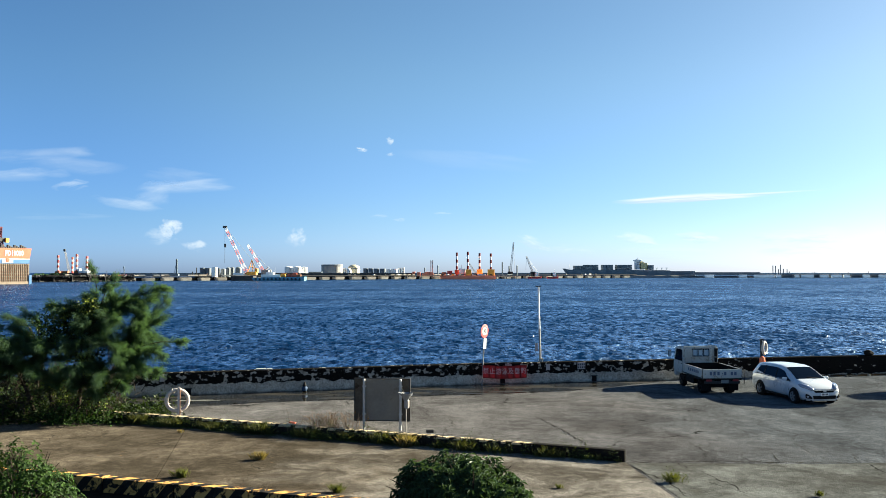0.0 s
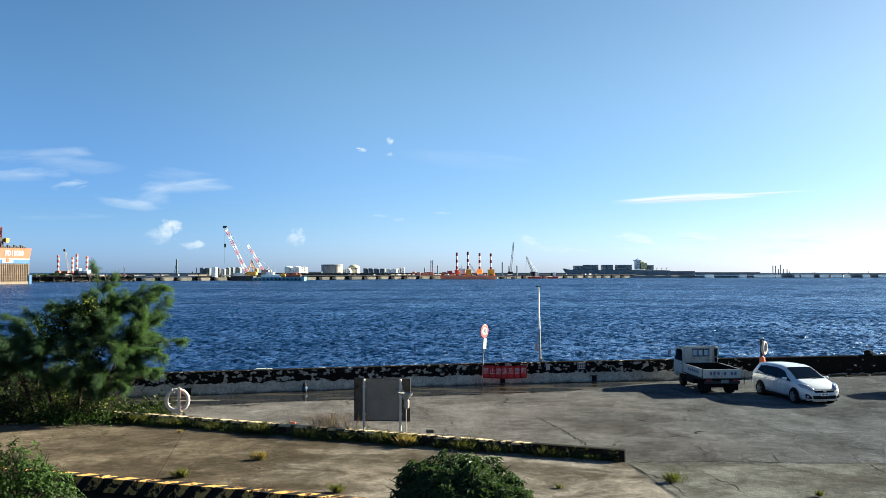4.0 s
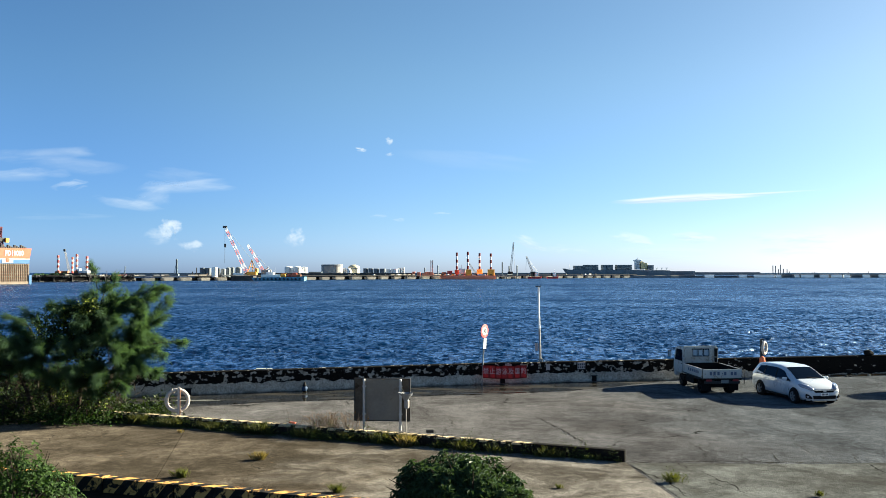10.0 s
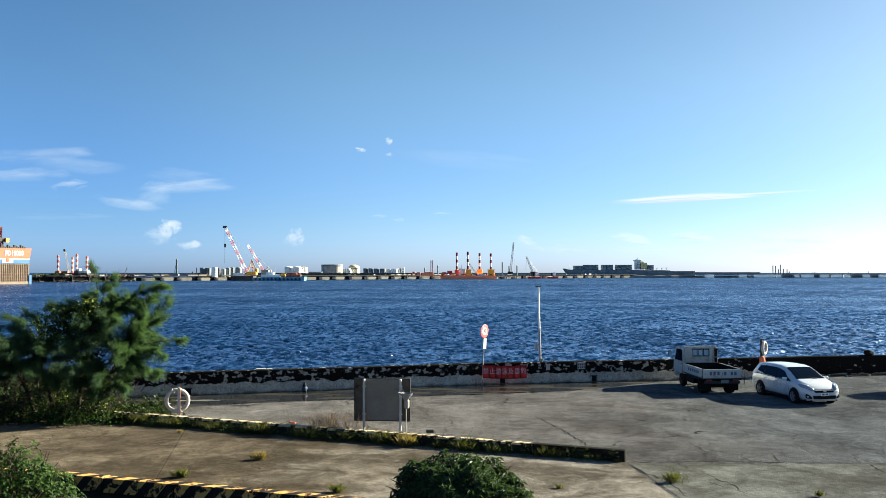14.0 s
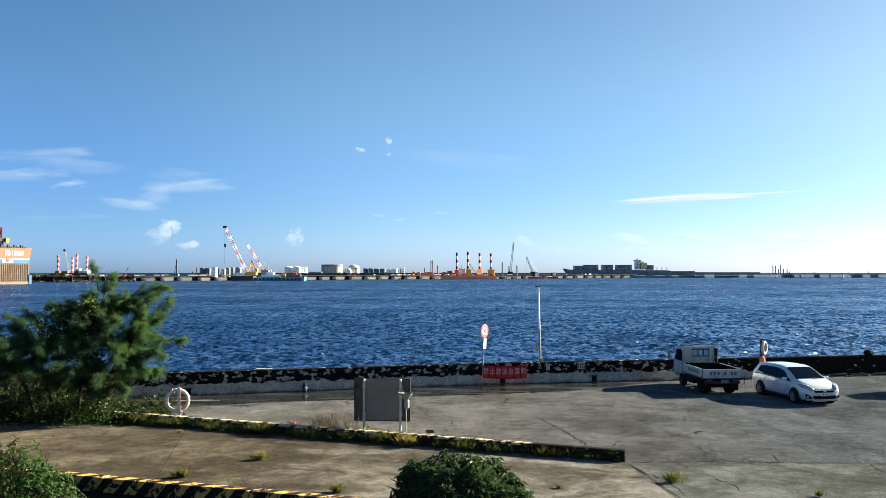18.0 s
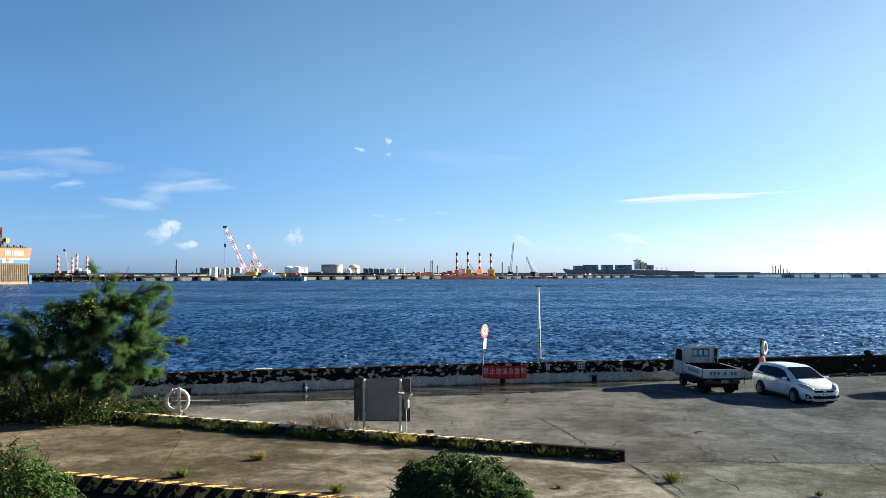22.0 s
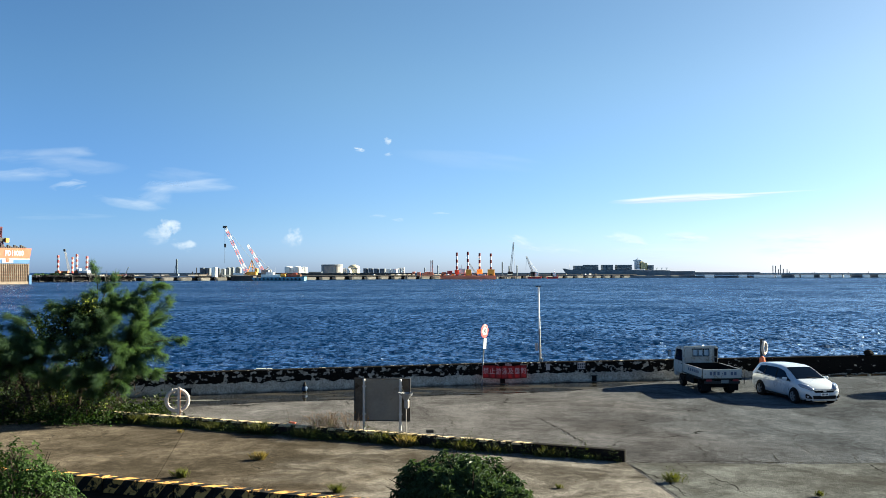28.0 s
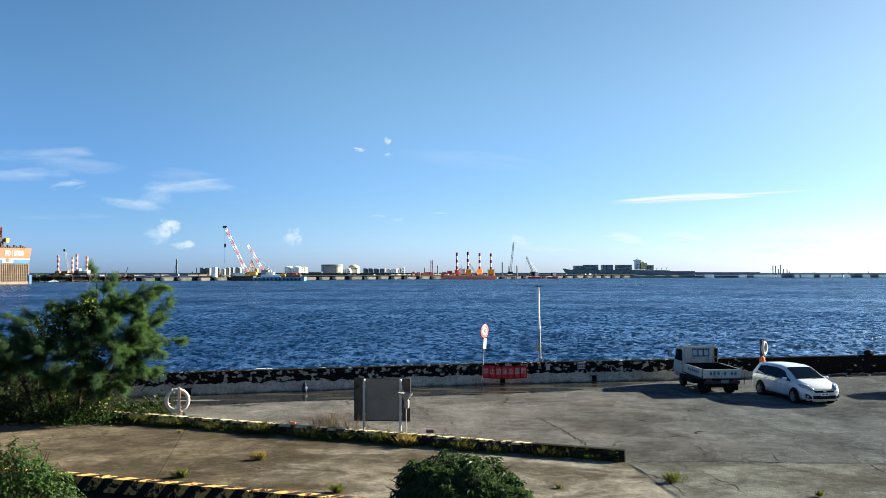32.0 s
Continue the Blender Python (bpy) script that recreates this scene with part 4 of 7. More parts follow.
    part("rear_plate", box((0, -2.105, 0.72), (0.34, 0.02, 0.15), 0.004), M["white_paint"], c)
    part("underbody", box((0, 0, 0.24), (1.4, 3.7, 0.1), 0.02), M["black"], c)
    part("antenna", bar((0, -1.3, 1.53), (0, -1.5, 1.66), 0.008, n=5), M["black"], c)
    return c


CAR_POSE = pose(15.13, 36.04, 0, 0, 0, 190)
build_car("parked_car", CAR_POSE, "white compact hatchback parked on the asphalt, dark windows")


# ---------------------------------------------------------------- flatbed truck
def build_truck(m):
    t = thing("flatbed_truck", m, "worn white light flatbed truck with low drop sides, seen from behind", "truck")
    W = 0.84
    # cab: outline in y and z, drawn across
    out = [(2.62, 0.62), (2.62, 1.86), (2.70, 1.93), (3.62, 1.845), (3.84, 1.75), (4.06, 1.18), (4.10, 0.95), (4.10, 0.42), (3.75, 0.42), (3.72, 0.62)]
    bm = prism(out, -W + 0.02, W - 0.02, 0.03)
    bmesh.ops.transform(bm, matrix=Matrix(((0, 1, 0, 0), (1, 0, 0, 0), (0, 0, 1, 0), (0, 0, 0, 1))), verts=bm.verts)
    bmesh.ops.recalc_face_normals(bm, faces=bm.faces)
    cab = part("cab", bm, M["truck_white"], t)
    part("roof_gutter", box((0, 2.66, 1.905), (1.60, 0.05, 0.035), 0.012), M["truck_white"], cab)
    fr = part("rear_window", box((-0.02, 2.612, 1.62), (0.84, 0.03, 0.38), 0.015), M["black"], cab, "rear cab window with guard bars")
    for i in range(3):
        part("pane", box((-0.285 + 0.265 * i, 2.60, 1.62), (0.225, 0.02, 0.31), 0.05), M["pane"], fr)
    for s in (-1, 1):
        part("side_window", prism_yz([(2.86, 1.2), (2.86, 1.74), (3.58, 1.74), (3.86, 1.2)], s * (W - 0.022), s * (W - 0.005)), M["glass"], cab)
        part("door_seam", box((s * (W - 0.018), 2.8, 1.15), (0.012, 0.015, 1.1)), M["dark_metal"], cab)
        part("door_handle", box((s * (W - 0.005), 2.92, 1.08), (0.03, 0.12, 0.03), 0.008), M["dark_metal"], cab)
        arm = part("mirror_arm", bar((s * (W - 0.05), 3.86, 1.36), (s * (W + 0.2), 3.95, 1.4), 0.012, n=6), M["black"], t)
        mirror = part("door_mirror", box((s * (W + 0.22), 3.95, 1.46), (0.17, 0.06, 0.30), 0.03), M["black"], arm)
        part("mirror_glass", box((s * (W + 0.22), 3.915, 1.46), (0.13, 0.012, 0.25), 0.004), M["pane"], mirror)
    part("windscreen", box((0, 3.965, 1.48), (1.4, 0.02, 0.56), 0.01, pose(0, 3.965, 1.48) @ pose(0, 0, 0, 20, 0, 0) @ pose(0, -3.965, -1.48)), M["glass"], cab)
    # Black upright box at the cab's right rear corner.
    part("corner_upright", box((0.72, 2.55, 1.5), (0.16, 0.1, 0.66), 0.03), M["black"], t, "black upright box at the right rear corner of the cab")
    # headboard rack behind the cab
    rack = part("headboard_rack", box((0, 2.52, 1.12), (1.58, 0.05, 0.05), 0.01), M["truck_white"], t)
    part("rack_rail", box((0, 2.52, 1.42), (1.58, 0.04, 0.045), 0.01), M["truck_white"], rack)
    for x in (-0.76, -0.46, 0.44, 0.76):
        part("rack_post", box((x, 2.52, 1.3), (0.045, 0.04, 0.92), 0.01), M["truck_white"], rack)
    # bed
    bed = part("bed_floor", box((0, 1.27, 0.76), (1.68, 2.5, 0.09), 0.01), M["bed_floor"], t)
    part("front_board", box((0, 2.49, 0.98), (1.64, 0.03, 0.36), 0.01), M["bed_floor"], t, "dark board at the head of the bed")
    gate = part("tailgate", box((0, 0.0, 0.94), (1.74, 0.045, 0.40), 0.012), M["truck_white"], t, "worn white tailgate with faded plate marks")
    for i, x in enumerate((-0.52, -0.36, -0.18, 0.0, 0.12, 0.42, 0.58)):
        wdt = 0.1 if i not in (3,) else 0.05
        part("plate_bar", box((x, -0.027, 0.95), (wdt, 0.012, 0.15 if i != 3 else 0.04)), M["letter_slate"], gate)
    for s in (-1, 1):
        drop = part("drop_side", box((s * 0.855, 1.27, 0.94), (0.04, 2.46, 0.40), 0.012), M["truck_white"], t)
        for k in range(4):
            part("side_rib", box((s * 0.88, 0.2 + k * 0.72, 0.94), (0.02, 0.04, 0.36), 0.005), M["truck_white"], drop)
        if s < 0:
            for i in range(6):
                part("lettering_bar", box((-0.893, 0.55 + 0.24 * i, 0.96), (0.012, 0.13, 0.12)), M["letter_slate"], drop)
        # Near-black boards put the shade of the bed's inner sides into colour.
        part("side_shade_board", box((s * 0.815, 1.27, 0.955), (0.014, 2.4, 0.35)), M["bed_floor"], drop)
        part("hinge_post", box((s * 0.855, 0.02, 0.92), (0.06, 0.06, 0.48), 0.01), M["dark_metal"], t)
        part("tail_lamp", box((s * 0.6, 0.0, 0.64), (0.26, 0.06, 0.1), 0.012), M["maroon"], t, "dull red tail lamp")
        part("mud_flap", box((s * 0.62, 0.24, 0.40), (0.40, 0.015, 0.46)), M["black"], t)
        part("mudguard", box((s * 0.79, 0.74, 0.655), (0.30, 0.92, 0.05), 0.02), M["black"], t)
        part("side_guard", box((s * 0.84, 1.75, 0.50), (0.03, 1.1, 0.30), 0.01), M["black"], t)
        part("cab_step", box((s * 0.78, 2.75, 0.42), (0.12, 0.5, 0.22), 0.03), M["black"], t)
        part("side_edge", box((s * 0.872, 1.27, 0.725), (0.03, 2.5, 0.05), 0.008), M["dark_metal"], t)
        part("frame_rail", box((s * 0.36, 1.9, 0.62), (0.09, 3.6, 0.13), 0.01), M["dark_metal"], t)
        car_wheel(t, s * 0.76, 0.72, 0.31, 0.34, M["black"])
        car_wheel(t, s * 0.78, 3.1, 0.31, 0.2, M["dark_metal"])
    # steel loop step to the side of the gate
    loop = part("tail_step", bar((0.90, -0.04, 1.12), (0.97, -0.04, 1.12), 0.014, n=6), M["dark_metal"], t)
    part("step_leg", bar((0.97, -0.04, 1.12), (0.97, -0.04, 0.5), 0.014, n=6), M["dark_metal"], loop)
    part("tail_sill", box((0, 0.02, 0.70), (1.72, 0.07, 0.07), 0.01), M["black"], t)
    part("bumper_bar", box((0, 0.0, 0.56), (1.6, 0.06, 0.12), 0.012), M["dark_metal"], t)
    part("rear_plate", box((0.1, -0.035, 0.6), (0.34, 0.012, 0.15), 0.004), M["tank_slate"], t)
    part("tool_box", box((-0.66, 1.75, 0.52), (0.34, 0.9, 0.32), 0.02), M["black"], t)
    # Black block added under the bed to close the pale gap there.
    part("underbed_block", box((0, 1.35, 0.50), (0.95, 2.2, 0.34), 0.04), M["black"], t)
    sp = part("spare_wheel", turned([(0.12, -0.08), (0.28, -0.08), (0.30, 0.0), (0.28, 0.08), (0.12, 0.08)], 20, pose(0.05, 0.42, 0.42)), M["black"], t, "spare wheel under the bed")
    part("axle", bar((-0.6, 0.72, 0.3), (0.6, 0.72, 0.3), 0.07, n=8), M["dark_metal"], t)
    part("fuel_tank", box((-0.52, 1.9, 0.52), (0.36, 0.6, 0.3), 0.04), M["dark_metal"], t)
    return t


def prism_yz(outline, x0, x1):
    bm = bmesh.new()
    a = [bm.verts.new((x0, y, z)) for y, z in outline]
    b = [bm.verts.new((x1, y, z)) for y, z in outline]
    bm.faces.new(a)
    bm.faces.new(list(reversed(b)))
    n = len(a)
    for i in range(n):
        bm.faces.new((a[(i + 1) % n], a[i], b[i], b[(i + 1) % n]))
    bmesh.ops.recalc_face_normals(bm, faces=bm.faces)
    return bm


build_truck(pose(12.34, 36.95, 0, 0, 0, 3))


# ---------------------------------------------------------------- signs, posts, rings
def build_speed_sign():
    s = thing("road_sign", pose(1.87, 40.1, 0, 0, 2.6, 0), "round red-rimmed speed limit sign on a thin steel post", "road sign")
    part("post", turned([(0.032, -0.1), (0.032, 2.9), (0.02, 2.92)], 10), M["crane_grey"], s)
    yaw = pose(0, -0.06, 2.6, 0, 0, 54)
    disc = part("disc", turned([(0.30, 0), (0.325, 0.005), (0.325, 0.012), (0.30, 0.018)], 40, yaw @ pose(0, 0, 0, 90, 0, 0)), M["red"], s, "red enamelled rim")
    part("face", turned([(0.188, 0.0), (0.188, 0.006)], 36, yaw @ pose(0, -0.017, 0) @ pose(0, 0, 0, 90, 0, 0)), M["letter_white"], disc)
    lettering("number", "30", 0.27, M["letter_dark"], disc, yaw @ pose(0, -0.028, 0) @ FACING, "", 0.004, 1.0, 0.006)
    part("plate", box((0, -0.06, 2.0), (0.2, 0.02, 0.48), 0.006, pose(0, 0, 0, 0, 0, 48)), M["white_paint"], s, "blank white supplementary plate")
    for z in (2.6, 2.1):
        part("clamp", box((0, -0.02, z), (0.1, 0.1, 0.035), 0.008), M["dark_metal"], s)
    return s


def build_banner():
    """Cloth in seven upright panels, one character on each, that swing on the rope line."""
    ang = math.degrees(math.atan2(4.1, 22.2))
    b = thing("banner", pose(1.90, 39.98, 0.38, 0, 0, ang * 0.5), "faded red cloth banner with pale printed characters", "banner")
    w = 2.12 / 7
    panels = []
    for i, ch in enumerate("禁止游泳及垂釣"):
        bm = bmesh.new()
        nx, nz = 6, 8
        sag = lambda u: -0.05 * math.sin(math.pi * u) - 0.03 * u
        vs = [[bm.verts.new((w * a / nx * 1.03, 0.012 * math.sin(5 * (i + a / nx) + 0.6 * c), sag((i + a / nx) / 7) + 0.62 * c / nz * (1 - 0.02 * math.sin(3 * (i + a / nx)))))
               for c in range(nz + 1)] for a in range(nx + 1)]
        for a in range(nx):
            for c in range(nz):
                bm.faces.new((vs[a][c], vs[a + 1][c], vs[a + 1][c + 1], vs[a][c + 1]))
        bmesh.ops.solidify(bm, geom=list(bm.faces), thickness=0.004)
        p = part("cloth_panel", bm, M["banner"], b, "", True)
        p.matrix_basis = pose(w * i, 0, 0)
        lettering("character", ch, 0.31, M["banner_print"], p, pose(w / 2, -0.028, 0.31 - 0.04 * math.sin(math.pi * (i + 0.5) / 7)) @ FACING, "", 0.002, 0.92, 0.003)
        panels.append(p)
    part("rope", bar((-0.08, 0.0, 0.61), (0.02, 0, 0.6), 0.006, n=5), M["dark_metal"], b)
    part("rope", bar((2.1, 0.0, 0.58), (2.3, 0.25, 0.66), 0.005, n=5), M["dark_metal"], b)
    part("rope", bar((2.1, 0.0, -0.02), (2.3, 0.28, 0.1), 0.005, n=5), M["dark_metal"], b)
    return panels


def build_mast():
    p = thing("mast", pose(4.82, 41.42, 1.0, 0, -1.3, 0), "slender mast, white above and grey below, on the seawall", "pole")
    part("lower_tube", turned([(0.055, 0), (0.05, 1.55), (0.05, 1.6)], 12), M["tank_grey"], p)
    part("upper_tube", turned([(0.045, 1.6), (0.045, 1.65), (0.04, 3.7)], 12), M["white_paint"], p)
    part("cross_arm", box((0, 0, 3.72), (0.28, 0.06, 0.05), 0.01), M["dark_metal"], p)
    part("base_plate", box((0, 0, 0.02), (0.22, 0.22, 0.04), 0.01), M["concrete"], p)
    part("base_block", box((0.04, 0, 0.1), (0.18, 0.16, 0.14), 0.02), M["concrete"], p)
    part("switch_box", box((-0.17, 0, 0.72), (0.13, 0.1, 0.38), 0.01), M["letter_grey"], p)
    return p


def build_board():
    ang = math.degrees(math.atan2(-0.30, 1.28)) * 0.35
    b = thing("notice_board", pose(-2.1, 28.75, 0, 0, 0, ang), "back of a large grey notice board on two steel posts", "notice board")
    part("panel", box((0.02, 0.10, 1.04), (1.24, 0.04, 1.45), 0.012), M["grey_panel"], b)
    for x, wd in ((-0.785, 0.36), (0.805, 0.32)):
        part("side_panel", box((x, 0.112, 1.04), (wd, 0.03, 1.45), 0.01), M["panel_dark"], b, "rust-darkened side sheet")
    for x in (-0.62, 0.64):
        part("post", turned([(0.046, 0), (0.046, 1.74), (0.034, 1.76)], 12, pose(x, 0, 0)), M["post_grey"], b)
        for z in (0.55, 1.5):
            part("clamp", box((x, 0.06, z), (0.13, 0.05, 0.04), 0.008), M["steel"], b)
    for x in (-0.965, 0.965):
        part("edge_rail", box((x, 0.10, 1.04), (0.03, 0.06, 1.47), 0.008), M["dark_metal"], b)
    for z in (0.32, 1.76):
        part("edge_rail", box((0.0, 0.10, z), (1.90, 0.06, 0.03), 0.008), M["dark_metal"], b)
    return b


def build_basin_lamp():
    l = thing("lamp_post", pose(-1.24, 28.2, 0), "rusty lamp with a torn funnel reflector on a thin pole", "lamp")
    part("pole", turned([(0.018, 0), (0.018, 0.92), (0.016, 0.96)], 8), M["tank_grey"], l)
    part("holder", turned([(0.05, 0.84), (0.085, 0.87), (0.09, 1.1), (0.07, 1.14)], 14, pose(0.02, 0, 0)), M["tank_grey"], l)
    d = part("funnel", turned([(0.075, 1.10), (0.11, 1.18), (0.20, 1.30), (0.235, 1.36), (0.228, 1.362), (0.19, 1.305), (0.095, 1.19)], 20), M["crane_grey"], l, "dented metal funnel")
    part("lip", box((-0.19, -0.04, 1.37), (0.17, 0.12, 0.035), 0.012), M["post_grey"], d)
    for i in range(6):
        a = i * 1.05
        part("torn_rim", bar((0.2 * math.cos(a), 0.2 * math.sin(a), 1.33), (0.29 * math.cos(a), 0.29 * math.sin(a), 1.38 + 0.05 * (i % 3)), 0.012, 0.005, 5), M["dark_metal"], d)
    part("bracket", bar((-0.02, 0, 1.15), (-0.16, 0.0, 1.28), 0.012, n=6), M["rust"], l)
    return l


def build_ring_post_near():
    r = thing("lifebuoy_stand", pose(-9.72, 30.75, 0, 0, 0, 8), "weathered white lifebuoy hung on a pale post behind the kerb", "lifebuoy")
    part("post", box((0.05, -0.24, 0.62), (0.09, 0.06, 1.24), 0.012), M["ring_white"], r)
    part("hook", bar((0.05, -0.2, 1.02), (0.0, -0.06, 1.06), 0.014, n=6), M["rust"], r)
    ring = part("ring", torus(0.385, 0.068, 36, 12, pose(-0.02, -0.13, 0.74) @ pose(0, 0, 0, 0, 0, 6)), M["ring_white"], r, "weathered white foam ring", True)
    for k in range(4):
        a = 0.4 + k * math.pi / 2
        part("strap", torus(0.09, 0.012, 14, 6, pose(-0.02 + 0.37 * math.cos(a), -0.13, 0.74 + 0.37 * math.sin(a)) @ pose(0, 0, 0, 0, 90 - math.degrees(a), 0) @ pose(0, 0, 0, 0, 0, 90)), M["ring_white"], ring)
    part("rust_strip", box((0.097, -0.24, 0.62), (0.012, 0.062, 1.1), 0.003), M["rust"], r)
    return r


def build_ring_post_far():
    y = wall_y(16.3) - 0.3
    r = thing("lifebuoy_post", pose(16.3, y, 0), "dark post with a white lifebuoy and a faded orange bag", "lifebuoy")
    part("post", turned([(0.07, 0), (0.065, 1.95), (0.05, 1.98)], 10), M["dark_metal"], r)
    part("hood", box((0.02, 0, 1.98), (0.2, 0.12, 0.06), 0.02), M["dark_metal"], r)
    part("ring", torus(0.30, 0.065, 32, 10, pose(0.12, -0.1, 1.55) @ pose(0, 0, 0, 0, 0, 52)), M["ring_white"], r, "", True)
    bm = turned([(0.06, 0.12), (0.13, 0.2), (0.16, 0.5), (0.17, 0.85), (0.14, 1.05), (0.06, 1.12)], 14)
    for v in bm.verts:
        v.co.x *= 1 + 0.25 * noise.noise(v.co * 4)
        v.co.y = v.co.y * 0.7 - 0.1
    part("bag", bm, M["orange_cloth"], r, "faded orange throw-line bag", True)
    return r


def wall_plate(name, x, z, w, h, material, label, bars=0, bar_mat=None):
    t = thing(name, pose(x, wall_y(x) - 0.012, z, 0, 0, 11), label, "sign")
    p = part("panel", box((0, 0, 0), (w, 0.02, h), 0.003), material, t)
    for i in range(bars):
        for j in range(2):
            part("text_bar", box((-w * 0.36 + w * 0.72 * i / max(1, bars - 1), -0.014, h * (0.2 - 0.42 * j)), (w * 0.13, 0.008, h * 0.26)), bar_mat, t)
    return t


build_speed_sign()
BANNER = build_banner()
build_mast()
build_board()
build_basin_lamp()
build_ring_post_near()
build_ring_post_far()
wall_plate("wall_plate", -12.313, 0.78, 0.17, 0.3, M["letter_grey"], "small pale plate fixed on the seawall")
wall_plate("wall_plate", 5.15, 0.77, 0.2, 0.3, M["letter_grey"], "small pale grey plate fixed on the seawall")
wall_plate("notice_plate", 6.837, 0.80, 0.4, 0.34, M["letter_grey"], "small white notice plate with dark writing bars on the seawall", 4, M["letter_dark"])


def build_drain(x, w=0.24, h=0.26):
    t = thing("drain_opening", pose(x, wall_y(x) - 0.002, 0, 0, 0, 12), "dark drain opening at the foot of the seawall", "drain")
    part("recess", box((0, 0, h / 2 + 0.02), (w, 0.02, h), 0.004), M["black"], t)
    part("lintel", box((0, -0.012, h + 0.04), (w + 0.1, 0.03, 0.05), 0.008), M["dark_concrete"], t)
    part("stain", box((0.05, -0.3, 0.012), (w * 0.8, 0.5, 0.012), 0.005), M["dark_concrete"], t)


for xx in (-11.237, 2.893, 7.497, 21.384):
    build_drain(xx)


def build_small_clutter():
    t = thing("bundle", pose(-6.271, 37.891, 0), "small blue and black bundle hung at the foot of the seawall", "bundle")
    bm = turned([(0.05, 0.03), (0.13, 0.08), (0.12, 0.2), (0.07, 0.28)], 12)
    for v in bm.verts:
        v.co += Vector((noise.noise(v.co * 7), noise.noise(v.co * 7 + Vector((5, 0, 0))), 0)) * 0.05
    part("sack", bm, M["blue_cloth"], t, "", True)
    part("cap", turned([(0.06, 0.24), (0.10, 0.27), (0.06, 0.35), (0.035, 0.46)], 10), M["black"], t, "", True)
    part("base", box((0, 0, 0.03), (0.16, 0.16, 0.06), 0.02), M["black"], t)
    t = thing("brick", pose(-0.392, 26.391, 0.36, 0, 0, 15), "dark loose brick lying on the kerb", "brick")
    part("block", box((0, 0.08, 0.05), (0.22, 0.11, 0.1), 0.012), M["dark_concrete"], t)
    t = thing("coping_slab", pose(-8.25, wall_y(-8.25) + 0.2, 1.0, 0, 0, 14), "loose pale concrete slab lying on top of the seawall", "slab")
    part("slab", box((0, 0, 0.03), (0.46, 0.3, 0.06), 0.012), M["concrete"], t)
    part("broken_end", box((0.38, 0.02, 0.022), (0.24, 0.24, 0.044), 0.012), M["concrete"], t)
    t = thing("rock", pose(22.65, wall_y(22.65) + 0.25, 1.0, 0, 0, 20), "dark weathered boulder sitting on the seawall", "rock")
    bm = bmesh.new()
    bmesh.ops.create_icosphere(bm, subdivisions=3, radius=0.27)
    for v in bm.verts:
        v.co *= 1 + 0.35 * noise.noise(v.co * 2.2) + 0.1 * noise.noise(v.co * 7)
        v.co.x *= 0.85
        v.co.z = max(-0.02, v.co.z * 0.62 + 0.12)
    part("stone", bm, M["rock"], t)
    # flat pale wedge laid on the gutter
    edge = [(-1.6, 0.0), (-0.9, 0.22), (0.2, 0.30), (1.0, 0.42), (1.15, 0.36), (0.8, 0.24), (1.75, 0.12), (1.6, -0.02), (0.3, -0.1), (-0.8, -0.12)]
    t = sheet("pale_wedge", [(x * 0.62, y * 0.9, 0) for x, y in edge], [tuple(reversed(range(len(edge))))], M["apron"])
    t.location = (*(-10.452, 35.254,), 0.011)
    tagged(t, "pale flat wedge lying in the wet gutter", "silt", "", "structure")
    t = thing("scrap", pose(-5.130, 28.259, 0.31, 0, 0, -20), "orange plastic scrap on the kerb", "litter")
    part("piece", box((0, 0.1, 0.03), (0.24, 0.1, 0.05), 0.015), M["orange"], t)
    # rubble along the foot of the wall
    rnd = random.Random(12)
    for i in range(15):
        x = rnd.uniform(17.5, 27.5)
        s = rnd.uniform(0.05, 0.12)
        r = thing("rubble", pose(x, wall_y(x) - rnd.uniform(0.15, 0.7), 0, 0, 0, rnd.uniform(0, 360)), "broken concrete lump by the seawall", "rubble", "rubble at the seawall")
        bm = bmesh.new()
        bmesh.ops.create_icosphere(bm, subdivisions=1, radius=s)
        for v in bm.verts:
            v.co *= 1 + 0.5 * noise.noise(v.co * 6 + Vector((i, 0, 0)))
            v.co.z = v.co.z * 0.7 + s * 0.45
        part("lump", bm, M["concrete"] if i % 3 == 0 else M["dark_concrete"], r)


build_small_clutter()
# a car outside the view whose shadow falls on the asphalt
build_car("second_parked_car", pose(22.35, 37.4, 0, 0, 0, -90), "white compact hatchback parked further along the quay")


# ---------------------------------------------------------------- plants
def leaf_cloud(name, tris, material, parent, label="", kind=""):
    """Many small faces as one mesh: tris is an array (n, k, 3)."""
    tris = np.asarray(tris, dtype=float)
    n, k, _ = tris.shape
    ob = sheet(name, tris.reshape(-1, 3).tolist(), np.arange(n * k).reshape(n, k).tolist(), material, parent, label)
    if kind:
        ob["kind"] = kind
    return ob


def unit(v):
    return v / np.maximum(1e-6, np.linalg.norm(v, axis=-1, keepdims=True))


def plume(rs, start, heading, count, length, width):
    """A tuft of fine needles that sweep along their twig and droop at the tip."""
    along = unit(heading + rs.normal(0, 0.20, (count, 3)) + np.array([0, 0, -0.18]))
    root = start + along * rs.uniform(-0.3, 0.5, (count, 1)) * length + rs.normal(0, 0.03, (count, 3))
    ln = length * rs.uniform(0.5, 1.1, (count, 1))
    side = unit(np.cross(along, rs.normal(0, 1, (count, 3)))) * width
    mid = root + along * ln * 0.5
    tip = root + along * ln + np.array([0, 0, -0.26]) * ln
    return np.stack([root - side * 0.5, mid + side, tip, mid - side * 0.6], 1)


